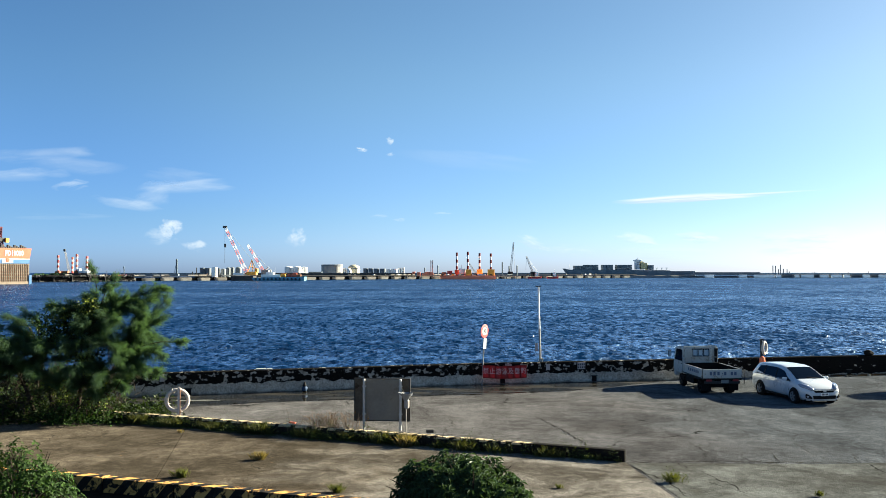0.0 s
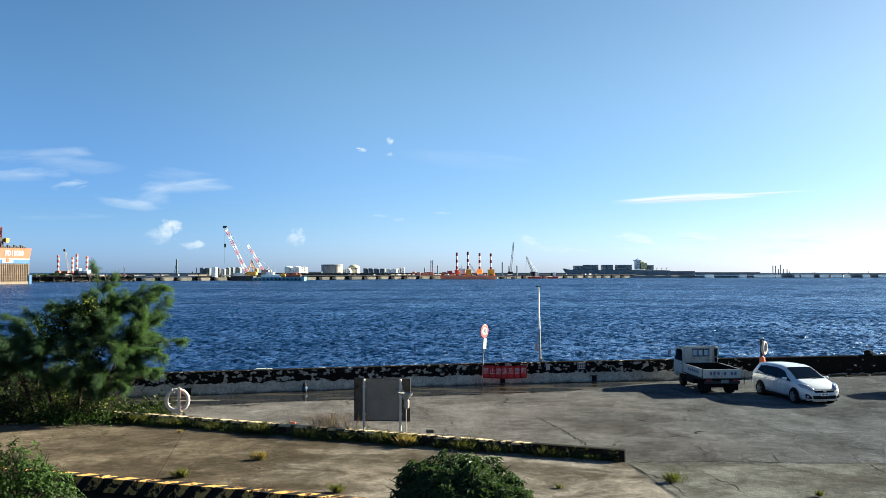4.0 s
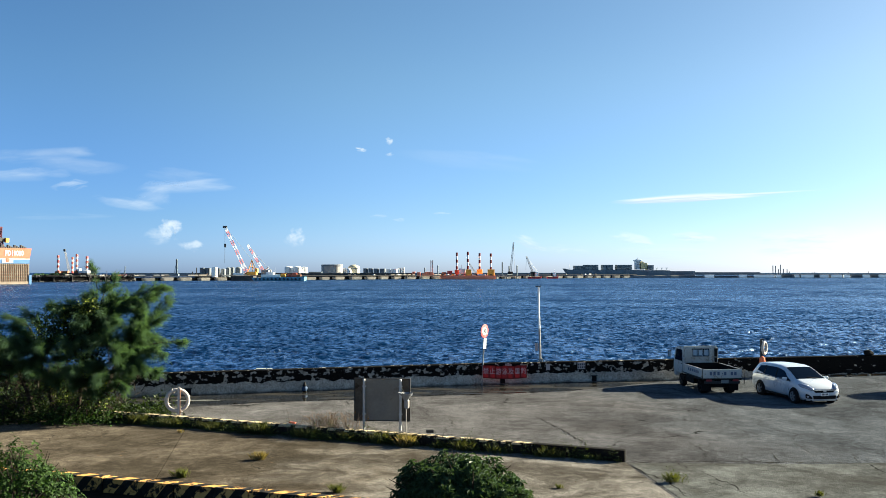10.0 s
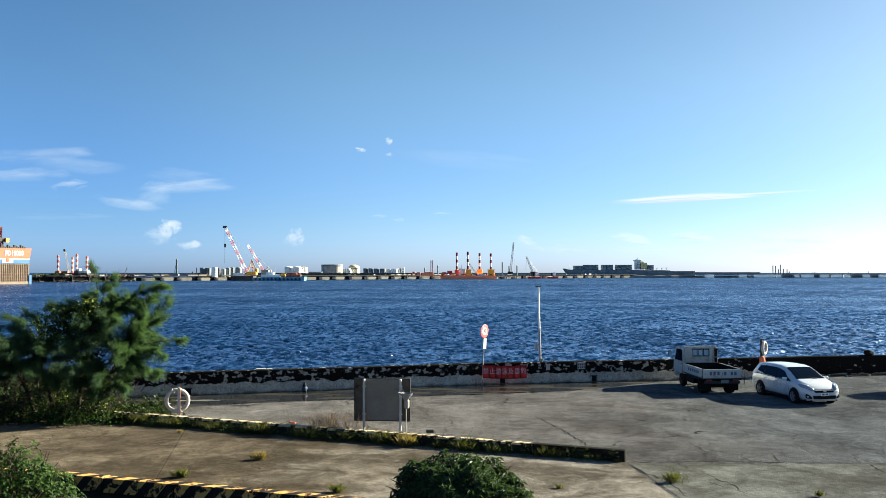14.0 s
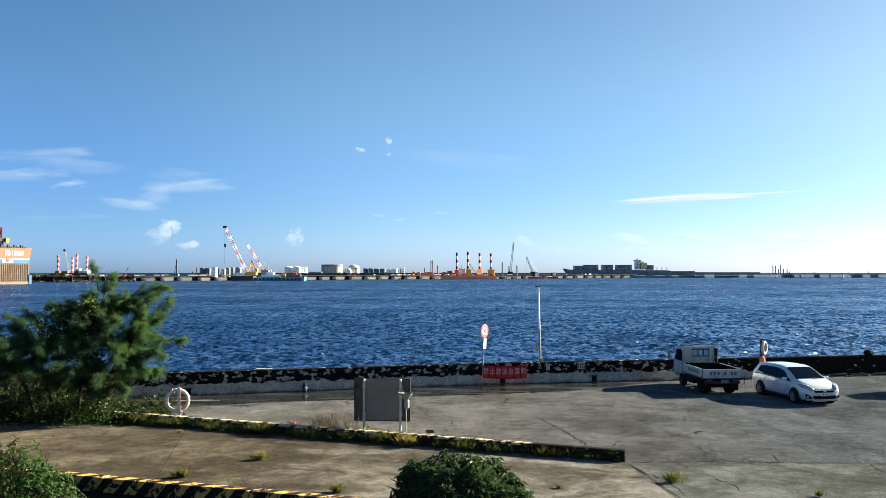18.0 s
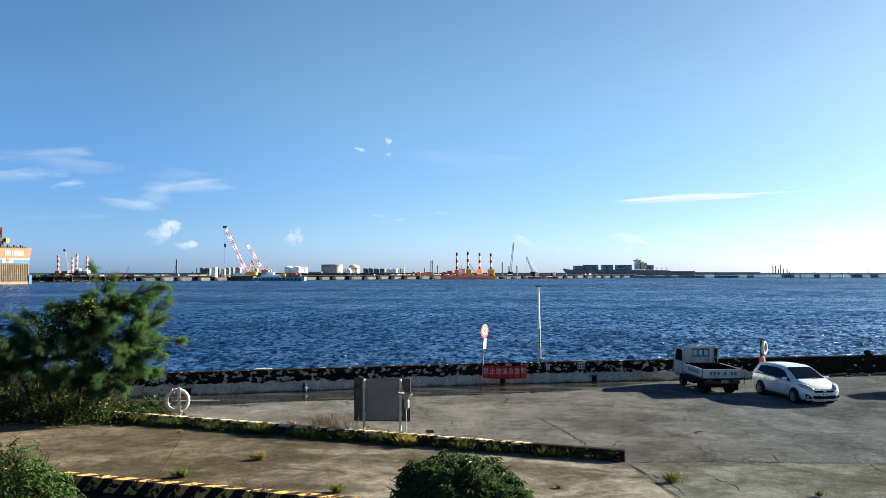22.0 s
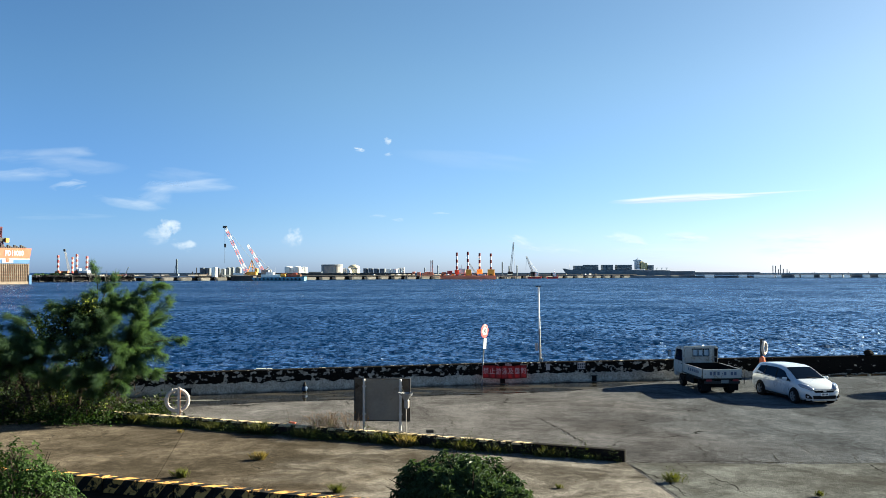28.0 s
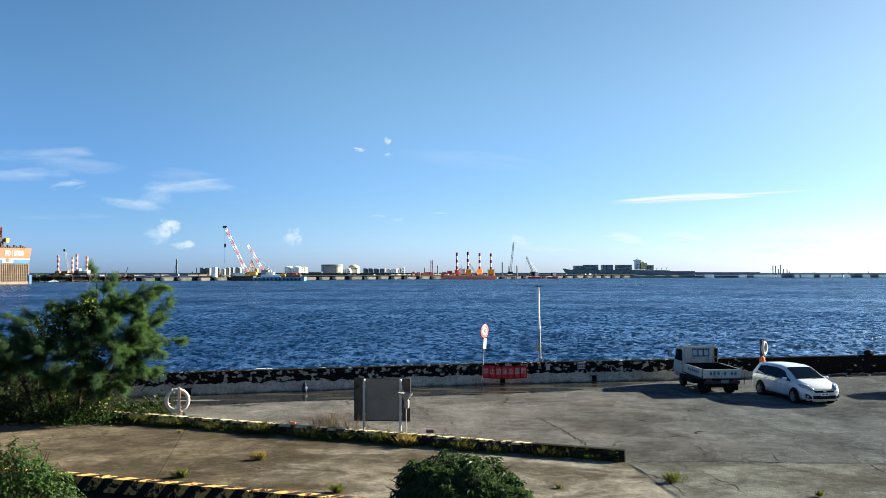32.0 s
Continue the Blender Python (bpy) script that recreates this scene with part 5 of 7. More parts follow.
def limb_curve(a, b, sag, n=9):
    a, b = Vector(a), Vector(b)
    pts = []
    for i in range(n + 1):
        t = i / n
        p = a.lerp(b, t)
        p.z += sag * math.sin(math.pi * t)
        p.x += 0.12 * math.sin(3.1 * t + a.x * 9)
        p.y += 0.12 * math.sin(4.0 * t + b.x * 7)
        pts.append(p)
    return pts


def build_casuarina():
    """Feathery coastal tree with several stems and drooping needle plumes."""
    ox, oy = -13.3, 31.0
    t = thing("casuarina_tree", pose(ox, oy, 0), "feathery dark green casuarina tree with drooping needle plumes", "tree")
    rs = np.random.RandomState(7)
    rnd = random.Random(7)
    # limb tips: x, z, depth and fullness; forks lie on the stems
    # the first five reach back, added so they shade the hollow below
    tips = [(-2.40, 1.75, 0.9, 0.75), (-3.20, 1.65, 0.9, 0.75), (-1.40, 1.65, 1.0, 0.75), (-4.0, 1.9, 0.9, 0.65), (-0.5, 1.7, 1.0, 0.7),
            (1.05, 5.22, 0.1, 0.14), (0.20, 5.66, 0.0, 0.12), (0.80, 4.95, 0.0, 0.22), (2.70, 4.90, 0.3, 0.55), (2.42, 4.45, 0.1, 0.65), (2.92, 4.35, 0.3, 0.40),
            (2.87, 3.75, -0.3, 0.50), (3.62, 2.86, 0.2, 0.16), (2.95, 2.45, -0.4, 0.40), (2.30, 1.90, -0.8, 0.55),
            (-1.05, 4.20, -0.4, 0.37), (-0.40, 4.05, -0.6, 0.80), (-1.75, 3.95, -0.7, 0.37), (-2.62, 3.80, -0.3, 0.28), (-2.35, 3.55, -1.2, 0.37),
            (0.35, 4.40, -0.2, 0.70), (1.00, 4.45, -0.4, 0.75), (1.75, 4.15, -0.2, 0.80), (1.35, 3.70, -0.9, 0.85), (0.55, 3.60, -1.0, 0.85), (2.10, 3.30, -0.5, 0.80),
            (-3.35, 3.20, -1.8, 0.48), (-2.70, 2.95, -2.2, 0.58), (-1.90, 3.05, -2.3, 0.58), (-3.20, 2.45, -2.2, 0.58), (-2.35, 2.40, -2.5, 0.58),
            (-1.45, 2.55, -2.5, 0.54), (-0.70, 2.80, -2.0, 0.58), (-0.95, 2.00, -2.2, 0.54), (-3.60, 2.80, -1.5, 0.54), (-4.30, 3.00, -1.3, 0.33), (-3.15, 3.45, -0.8, 0.37), (-3.6, 1.7, -0.8, 0.37), (-4.6, 2.2, -0.8, 0.43),
            (0.10, 2.85, -1.4, 0.85), (0.95, 2.85, -1.3, 0.85), (1.60, 2.45, -1.1, 0.85), (0.40, 2.05, -1.6, 0.80), (1.15, 1.75, -1.4, 0.80), (1.85, 2.10, -0.6, 0.75),
            (0.20, 1.45, -1.3, 0.65), (0.85, 1.15, -1.0, 0.55), (1.70, 1.35, -0.7, 0.60), (-0.40, 1.55, -1.5, 0.60), (2.55, 2.95, 0.3, 0.55), (-1.5, 2.15, -1.0, 0.50), (-0.6, 2.35, -0.6, 0.56), (-2.3, 2.1, -1.3, 0.46), (-0.9, 2.9, -0.8, 0.50), (-1.8, 2.75, -1.2, 0.50), (-2.9, 2.7, -1.1, 0.46), (-3.3, 2.1, -1.2, 0.43), (2.2, 3.85, -0.2, 0.70), (2.3, 2.55, -0.2, 0.60), (1.9, 3.55, 0.3, 0.70), (2.0, 2.9, 0.2, 0.70), (2.60, 1.75, 0.0, 0.45),
            (-0.60, 3.40, 0.7, 0.50), (-1.90, 2.50, 0.6, 0.43), (0.30, 3.15, 0.8, 0.80), (1.10, 2.20, 0.7, 0.70), (-2.80, 2.80, 0.5, 0.43), (1.60, 3.00, 0.6, 0.80)]
    stems = [((-0.2, 0.0), (0.25, 0.1, 3.6)), ((-1.2, 0.2), (-1.5, -0.1, 2.6)), ((0.5, -0.1), (1.2, 0.0, 2.4)), ((-2.0, 0.1), (-2.6, 0.1, 2.2))]
    forks = []
    for (bx0, by0), top in stems:
        bm = bmesh.new()
        pts = limb_curve((bx0, by0, -0.1), top, 0.0, 7)
        for i, (p, q) in enumerate(zip(pts, pts[1:])):
            rod(bm, p, q, 0.10 * (1 - i / 9), 0.10 * (1 - (i + 1) / 9), 7)
            if i >= 2:
                forks.append(q)
        part("trunk", bm, M["bark"], t, "", True)
    limbs = []
    for k, (x, z, dy, lush) in enumerate(tips):
        tip = Vector((x, dy, z))
        root = min(forks, key=lambda p: (p - tip).length + max(0, p.z - tip.z + 0.3) * 2)
        pts = limb_curve((0, 0, 0), tip - root, 0.18)
        bm = bmesh.new()
        for i, (p, q) in enumerate(zip(pts, pts[1:])):
            rod(bm, p, q, 0.034 * (1 - i / 11), 0.034 * (1 - (i + 1) / 11), 5)
        quads = []
        L = (tip - root).length
        for s in range(int((9 + 12 * L) * lush) + 3):
            # side twigs leave the limb on all sides and droop; needles grow along them
            u = rnd.uniform(0.1, 1.0) if lush > 0.35 else rnd.uniform(0.55, 1.0)
            j = min(len(pts) - 2, int(u * (len(pts) - 1)))
            c = pts[j].lerp(pts[j + 1], u * (len(pts) - 1) - j)
            d = (pts[j + 1] - pts[j]).normalized()
            way = d * 1.15 + Vector((rnd.gauss(0, 0.48), rnd.gauss(0, 0.48), rnd.gauss(0.12, 0.40)))
            way.normalize()
            reach = rnd.uniform(0.35, 1.15) * (1.1 - 0.55 * u) * min(1.0, lush + 0.15)
            e = c + way * reach + Vector((0, 0, -0.14 * reach))
            rod(bm, c, e, 0.009, 0.003, 3)
            for q in range(int(9 + 24 * reach)):
                v = rnd.uniform(0.12, 1.02)
                spot = c.lerp(e, v) + Vector((rnd.gauss(0, 0.04), rnd.gauss(0, 0.04), rnd.gauss(0, 0.04)))
                out = way * 1.1 + Vector((rnd.gauss(0, 0.30), rnd.gauss(0, 0.30), rnd.gauss(-0.08, 0.28)))
                out.normalize()
                quads.append(plume(rs, np.array(spot), np.array(out), 18, rnd.uniform(0.12, 0.30), 0.0042))
        limb = part("branch", bm, M["bark"], t)
        limb.matrix_basis = Matrix.Translation(root)
        leaf_cloud("needles", np.concatenate(quads), M["needle"], limb, "", "stuff")
        limbs.append((limb, root.copy(), L))
    # a climber through the crown: heart shade painted dark, bright small leaves on top
    for nm, mat, lab, size, balls in (("vine_leaves", M["shade_leaf"], "dark vine leaves in the heart of the crown", 0.062,
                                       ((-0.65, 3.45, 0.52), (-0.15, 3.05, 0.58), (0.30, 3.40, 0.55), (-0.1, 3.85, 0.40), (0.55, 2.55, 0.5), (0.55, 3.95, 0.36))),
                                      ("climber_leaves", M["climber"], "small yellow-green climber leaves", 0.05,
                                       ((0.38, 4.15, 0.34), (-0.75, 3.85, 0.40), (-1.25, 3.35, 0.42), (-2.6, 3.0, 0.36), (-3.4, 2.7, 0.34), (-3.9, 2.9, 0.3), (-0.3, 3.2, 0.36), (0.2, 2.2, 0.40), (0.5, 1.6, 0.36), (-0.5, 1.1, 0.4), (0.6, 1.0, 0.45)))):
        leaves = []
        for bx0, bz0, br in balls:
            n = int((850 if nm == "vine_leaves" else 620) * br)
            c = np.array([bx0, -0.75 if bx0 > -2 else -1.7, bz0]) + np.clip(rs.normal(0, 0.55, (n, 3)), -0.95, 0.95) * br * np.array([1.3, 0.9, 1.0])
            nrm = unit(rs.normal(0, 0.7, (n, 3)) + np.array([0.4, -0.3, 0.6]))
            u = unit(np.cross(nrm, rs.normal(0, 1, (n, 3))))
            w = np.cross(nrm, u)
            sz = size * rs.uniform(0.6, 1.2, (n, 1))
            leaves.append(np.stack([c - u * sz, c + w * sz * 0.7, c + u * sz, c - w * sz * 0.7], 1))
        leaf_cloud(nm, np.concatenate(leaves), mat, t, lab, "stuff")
    # bare stems, crowded and dark in place of shade below the crown
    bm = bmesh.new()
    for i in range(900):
        # dark dead stems fill the shaded hollow under the crown, densest towards the far side
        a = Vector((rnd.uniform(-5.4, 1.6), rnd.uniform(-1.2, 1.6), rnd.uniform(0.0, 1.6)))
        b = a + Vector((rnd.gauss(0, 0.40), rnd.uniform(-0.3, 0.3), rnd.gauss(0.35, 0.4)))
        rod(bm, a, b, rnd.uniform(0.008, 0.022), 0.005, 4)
    part("shade_stems", bm, M["bark"], t)["kind"] = "stuff"
    return limbs


def star_leaf(lobes=5, r=1.0, wide=0.145):
    """A leaf of drooping fingers, narrow or wide, joined at the stalk."""
    v, f = [], []
    for k in range(lobes):
        a = -1.9 + 3.8 * k / (lobes - 1)
        ln = r * (1.0 - 0.28 * abs(a) / 1.9)
        dx, dy = math.sin(a), math.cos(a)
        n = len(v)
        v += [(0, 0, 0), (dx * ln * 0.5 + dy * wide * r, dy * ln * 0.5 - dx * wide * r, 0.03 * r),
              (dx * ln, dy * ln, -0.30 * r if wide < 0.2 else -0.12 * r), (dx * ln * 0.5 - dy * wide * r, dy * ln * 0.5 + dx * wide * r, 0.03 * r)]
        f += [(n, n + 1, n + 2), (n, n + 2, n + 3)]
    return v, f


def build_shrub(name, m, radius, height, count, label, seed, skirt=0.5, leaf=1.0, foliage="leaf", shoots=0.0):
    """Dome of lobed leaves on stems, uneven in outline."""
    t = thing(name, m, label, "shrub")
    rnd = random.Random(seed)
    bm = bmesh.new()
    heads = []
    for i in range(36):
        a = rnd.uniform(0, 6.28)
        q = rnd.uniform(0.0, 1.0) ** 0.6
        tip = Vector((radius[0] * q * math.cos(a), radius[1] * q * math.sin(a), height * (1 - 0.75 * q ** 2.2) * rnd.uniform(0.78, 1.06)))
        pts = limb_curve((tip.x * 0.15, tip.y * 0.15, 0), tip, 0.1, 5)
        for k, (p, r) in enumerate(zip(pts, pts[1:])):
            rod(bm, p, r, 0.02 * (1 - k / 7), 0.02 * (1 - (k + 1) / 7), 5)
        heads.append(tip)
    part("stem", bm, M["bark"], t)["kind"] = "stuff"
    v, f = star_leaf() if foliage == "leaf" else star_leaf(3, 0.85, 0.34)
    me = bpy.data.meshes.new("leaf")
    me.from_pydata(v, [], f)
    me.materials.append(M[foliage])
    made, joined, jf = 0, [], []
    spots = []
    for i in range(count):
        a = rnd.uniform(0, 6.28)
        q = math.sqrt(rnd.uniform(0, 1))
        shoot = shoots * max(0.0, noise.noise((a * 2.6, q * 4.0, seed * 1.7))) * (1 - q * q)
        lump = 0.86 + 0.2 * noise.noise((math.cos(a) * 2 + seed, math.sin(a) * 2, q * 3)) + 0.1 * noise.noise((a * 3, q * 6, seed))
        top = height * (1 - 0.8 * q ** 2.0) * lump + shoot * height
        depth = rnd.uniform(0, 1) ** 1.6
        z = top - depth * height * 0.55 * (0.4 + 0.6 * (1 - q))
        if q > 0.75:
            z -= rnd.uniform(0, skirt)
        p = Vector((radius[0] * q * lump * math.cos(a), radius[1] * q * lump * math.sin(a), max(0.05, z)))
        nrm = Vector((p.x / radius[0] ** 2 * 1.3, p.y / radius[1] ** 2 * 1.3 - 0.15, 0.62)).normalized()
        nrm = (nrm + Vector((rnd.gauss(0, 0.38), rnd.gauss(0, 0.38), rnd.gauss(0, 0.25)))).normalized()
        # the fingers hang outwards and down
        down = Vector((p.x, p.y, -0.8 * radius[0]))
        down = (down - nrm * down.dot(nrm)).normalized()
        side = down.cross(nrm)
        rot = Matrix((side, down, nrm)).transposed().to_4x4() @ pose(0, 0, 0, 0, 0, rnd.gauss(0, 38))
        spots.append((depth, Matrix.Translation(p) @ rot @ Matrix.Scale(rnd.uniform(0.085, 0.165) * leaf, 4)))
    spots.sort(key=lambda s: s[0])
    for k, (_, mm) in enumerate(spots):
        if k < 300:
            ob = new("leaf", me)
            ob.parent = t
            ob.matrix_basis = mm
        else:
            base = len(joined)
            joined += [tuple(mm @ Vector(c)) for c in v]
            jf += [tuple(base + i for i in fc) for fc in f]
    ob = sheet("foliage", joined, jf, M[foliage], t)
    ob["kind"] = "stuff"
    return t


def grass_blades(spots, rs, blades, height, spread, width):
    out = []
    for (x, y, z, s) in spots:
        n = int(blades * s)
        root = np.stack([x + rs.normal(0, spread * s, n), y + rs.normal(0, spread * s * 0.6, n), np.full(n, z)], 1)
        lean = rs.normal(0, 0.30, (n, 3))
        lean[:, 2] = 1
        up = unit(lean)
        ln = height * s * rs.uniform(0.4, 1.1, (n, 1))
        side = unit(np.cross(up, rs.normal(0, 1, (n, 3)))) * width
        tip = root + up * ln
        tip[:, :2] += lean[:, :2] * ln * 0.35
        mid = root + up * ln * 0.55
        out.append(np.stack([root - side, root + side, mid + side * 0.7, tip], 1))
    return np.concatenate(out)


def leaf_mounds(spots, rs, per, size):
    """Small rounded leaves heaped over spots (x, y, rx, ry, height)."""
    out = []
    for (x, y, rx, ry, h) in spots:
        n = int(per * rx * ry)
        a = rs.uniform(0, 6.28, n)
        q = np.sqrt(rs.uniform(0, 1, n))
        c = np.stack([x + rx * q * np.cos(a), y + ry * q * np.sin(a), np.maximum(0.03, h * (1 - q ** 2) * rs.uniform(0.35, 1.15, n))], 1)
        nrm = unit(rs.normal(0, 0.55, (n, 3)) + np.array([0, -0.35, 0.8]))
        u = unit(np.cross(nrm, rs.normal(0, 1, (n, 3))))
        w = np.cross(nrm, u)
        s = size * rs.uniform(0.6, 1.3, (n, 1))
        out.append(np.stack([c - u * s, c + w * s * 0.6, c + u * s, c - w * s * 0.6], 1))
    return np.concatenate(out)


def mid_kerb(s, off=0.0):
    """A point along the middle kerb's near face, off metres towards the viewer."""
    ax, ay, bx_, by = -12.6, 30.63, 5.18, 23.86
    L = math.hypot(bx_ - ax, by - ay)
    dx, dy = (bx_ - ax) / L, (by - ay) / L
    return ax + dx * s + dy * off, ay + dy * s - dx * off


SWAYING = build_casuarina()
SHRUBS = [build_shrub("shrub", pose(0.32, 18.7, 0), (2.0, 1.4), 1.54, 3500, "dense green shrub with lobed leaves in front of the walkway", 3, 0.5, 1.22),
          build_shrub("shrub", pose(-9.72, 18.9, 0), (1.80, 1.3), 1.58, 1900, "light green shrub with upright shoots beside the striped kerb", 9, 0.5, 0.85, "leaf_light", 0.45)]


def build_ground_cover():
    rs = np.random.RandomState(21)
    # creepers under the tree
    spots = []
    for i in range(130):
        x = rs.uniform(-19.0, -10.5)
        b = rs.uniform(0, 1)
        y = 30.15 + 0.12 * (x + 12.6) + 1.9 * b
        spots.append((x, y, rs.uniform(0.4, 0.9), rs.uniform(0.3, 0.6), rs.uniform(0.25, 0.6) + 0.45 * b * rs.uniform(0.3, 1)))
    for i in range(60):
        # mounds added behind, dark in place of the shade under the tree
        spots.append((rs.uniform(-19.6, -13.6), rs.uniform(32.2, 34.4), rs.uniform(0.5, 0.9), rs.uniform(0.3, 0.6), rs.uniform(0.7, 1.5)))
    # Shade under the tree is put into the creepers' leaf colour.
    ob = leaf_cloud("creepers", leaf_mounds(spots, rs, 420, 0.06), M["shade_leaf"], None)
    tagged(ob, "tangled green creepers under the casuarina tree", "creeper", "", "stuff")
    spots = []
    for i in range(30):
        x = rs.uniform(-14.6, -11.6)
        spots.append((x, 29.45 - 0.1 * (x + 12.6) + rs.uniform(0, 0.9), rs.uniform(0.25, 0.5), rs.uniform(0.2, 0.4), rs.uniform(0.35, 1.0)))
    ob = leaf_cloud("weeds", leaf_mounds(spots, rs, 420, 0.05), M["leaf_light"], None)
    tagged(ob, "sunlit leafy weeds at the foot of the casuarina tree", "weeds", "", "stuff")
    # creepers spilling over the kerb
    spots = []
    for i in range(170):
        s = rs.uniform(0.0, 18.8)
        dens = 1.0 if s < 12.5 else 0.45
        if rs.rand() > dens:
            continue
        x, y = mid_kerb(s, rs.uniform(0.02, 0.3))
        tall = 1.0 + 0.9 * max(0.0, noise.noise((s * 0.9, 4.0, 0.0)))
        spots.append((x, y, rs.uniform(0.15, 0.45), rs.uniform(0.12, 0.25), rs.uniform(0.10, 0.34) * tall))
    for i in range(44):
        # bushy weeds that lean on the kerb or overtop it
        s = rs.choice((rs.uniform(1.5, 10.5), rs.uniform(1.5, 18.4)))
        x, y = mid_kerb(s, rs.uniform(-0.25, 0.2))
        spots.append((x, y, rs.uniform(0.15, 0.35), rs.uniform(0.12, 0.22), rs.uniform(0.45, 0.72)))
    for s, h in ((17.6, 0.50), (17.9, 0.42), (18.7, 0.46), (16.7, 0.40), (16.2, 0.36), (15.6, 0.44), (15.1, 0.38), (14.5, 0.42), (12.2, 0.60), (11.9, 0.45), (9.6, 0.62), (9.1, 0.55), (8.2, 0.5), (6.9, 0.52), (4.6, 0.5), (3.9, 0.55)):
        for k in range(3):
            x, y = mid_kerb(s + rs.normal(0, 0.12), rs.uniform(0.02, 0.22))
            spots.append((x, y, rs.uniform(0.16, 0.30), rs.uniform(0.12, 0.2), h * rs.uniform(0.75, 1.1)))
    for k in range(4):
        spots.append((6.0 + rs.normal(0, 0.12), 21.75 + rs.normal(0, 0.06), 0.22, 0.16, rs.uniform(0.3, 0.45)))
    ob = leaf_cloud("kerb_creepers", leaf_mounds(spots, rs, 1300, 0.022), M["creeper"], None)
    tagged(ob, "low green creeping weeds along the blackened kerb", "weeds", "", "stuff")
    tufts = []
    for i in range(330):
        s = rs.uniform(0.2, 18.6)
        x, y = mid_kerb(s, rs.uniform(0.03, 0.22))
        if noise.noise((s * 1.1, 3.0, 2.0)) < 0.01 + 0.003 * (s - 10):
            continue
        tufts.append((x, y, 0.02, rs.uniform(0.35, 1.0) * (1.0 + 0.5 * noise.noise((s * 0.8, 1.0, 7.0)))))
    ob = leaf_cloud("kerb_grass", grass_blades(tufts, rs, 64, 0.40, 0.12, 0.0014), M["kerb_blade"], None)
    tagged(ob, "long weedy grass along the foot of the kerb", "grass", "", "stuff")
    # single tufts
    for x, y, s, mat, label in ((-5.3, 24.15, 0.62, "dry_grass", "dry straw-coloured grass tuft in a slab joint"), (5.9, 21.65, 0.6, "grass", "dark green weed tuft at the edge of the walkway"),
                                (-1.15, 26.02, 0.95, "dry_grass", "tall dry grass tuft at the foot of the kerb"), (-6.9, 22.1, 0.6, "grass", "green grass tuft behind the striped kerb"),
                                (-2.6, 20.6, 0.55, "grass", "green grass tuft behind the striped kerb"), (2.9, 21.0, 0.3, "grass", "small weed in the walkway"),
                                (-8.85, 28.2, 0.3, "dry_grass", "small withered weed at the slab joint"), (9.1, 20.3, 0.35, "grass", "small patch of moss and weed on the asphalt")):
        ob = leaf_cloud("grass_tuft", grass_blades([(0, 0, 0.0, s)] * 3, rs, 150, 0.44, 0.12, 0.0022), M[mat], None)
        ob.location = (x, y, 0.028)
        tagged(ob, label, "grass", "", "stuff")
    # withered strip along the foot of the seawall
    tufts = [(x, wall_y(x) - rs.uniform(0.08, 0.45), 0.0, rs.uniform(0.3, 0.6)) for x in rs.uniform(16.8, 28.0, 170)]
    ob = leaf_cloud("wall_grass", grass_blades(tufts, rs, 44, 0.24, 0.18, 0.007), M["litter"], None)
    tagged(ob, "withered grass along the foot of the seawall", "grass", "", "stuff")
    # leaf litter blown against the weeds and over the slabs
    n = 520
    x = rs.uniform(-16.5, 4.5, n)
    near = 0.35 * np.abs(rs.normal(0, 1, n)) + np.where(rs.rand(n) < 0.35, rs.uniform(0, 6.5, n), 0.0)
    c = np.stack([x, 29.55 - 0.381 * (x + 10.0) - near, np.full(n, 0.036)], 1)
    u = unit(np.concatenate([rs.normal(0, 1, (n, 2)), rs.normal(0, 0.15, (n, 1))], 1))
    w = np.cross(np.array([0, 0, 1.0]), u)
    sz = rs.uniform(0.02, 0.055, (n, 1))
    ob = leaf_cloud("leaf_litter", np.stack([c - u * sz, c + w * sz * 0.6, c + u * sz, c - w * sz * 0.5], 1), M["litter"], None)
    tagged(ob, "dry brown leaf litter scattered over the walkway", "leaf litter", "", "stuff")
    # dry stalks by the board
    bm = bmesh.new()
    rnd = random.Random(2)
    for i in range(130):
        a = Vector((rnd.gauss(0, 0.5), rnd.gauss(0, 0.14), 0.0))
        b = a + Vector((rnd.gauss(0, 0.25), rnd.gauss(0, 0.1), rnd.uniform(0.4, 0.9)))
        rod(bm, a, b, 0.007, 0.003, 3)
        for k in range(3):
            c = a.lerp(b, rnd.uniform(0.4, 0.9))
            rod(bm, c, c + Vector((rnd.gauss(0, 0.14), rnd.gauss(0, 0.1), rnd.uniform(0.05, 0.22))), 0.004, 0.002, 3)
    x, y = mid_kerb(9.4, -0.35)
    ob = part("dry_stalks", bm, M["twig"], None)
    ob.location = (x, y, 0)
    tagged(ob, "bare dry weed stalks behind the kerb", "weeds", "", "stuff")
    tr = leaf_mounds([(rs.normal(0, 0.5), rs.normal(0, 0.12), 0.25, 0.15, 0.75) for i in range(9)], rs, 900, 0.022)
    ob = leaf_cloud("dry_leaves", tr, M["litter"], None)
    ob.location = (x, y, 0.05)
    tagged(ob, "withered reddish-brown leaves on dry weeds behind the kerb", "weeds", "", "stuff")


build_ground_cover()


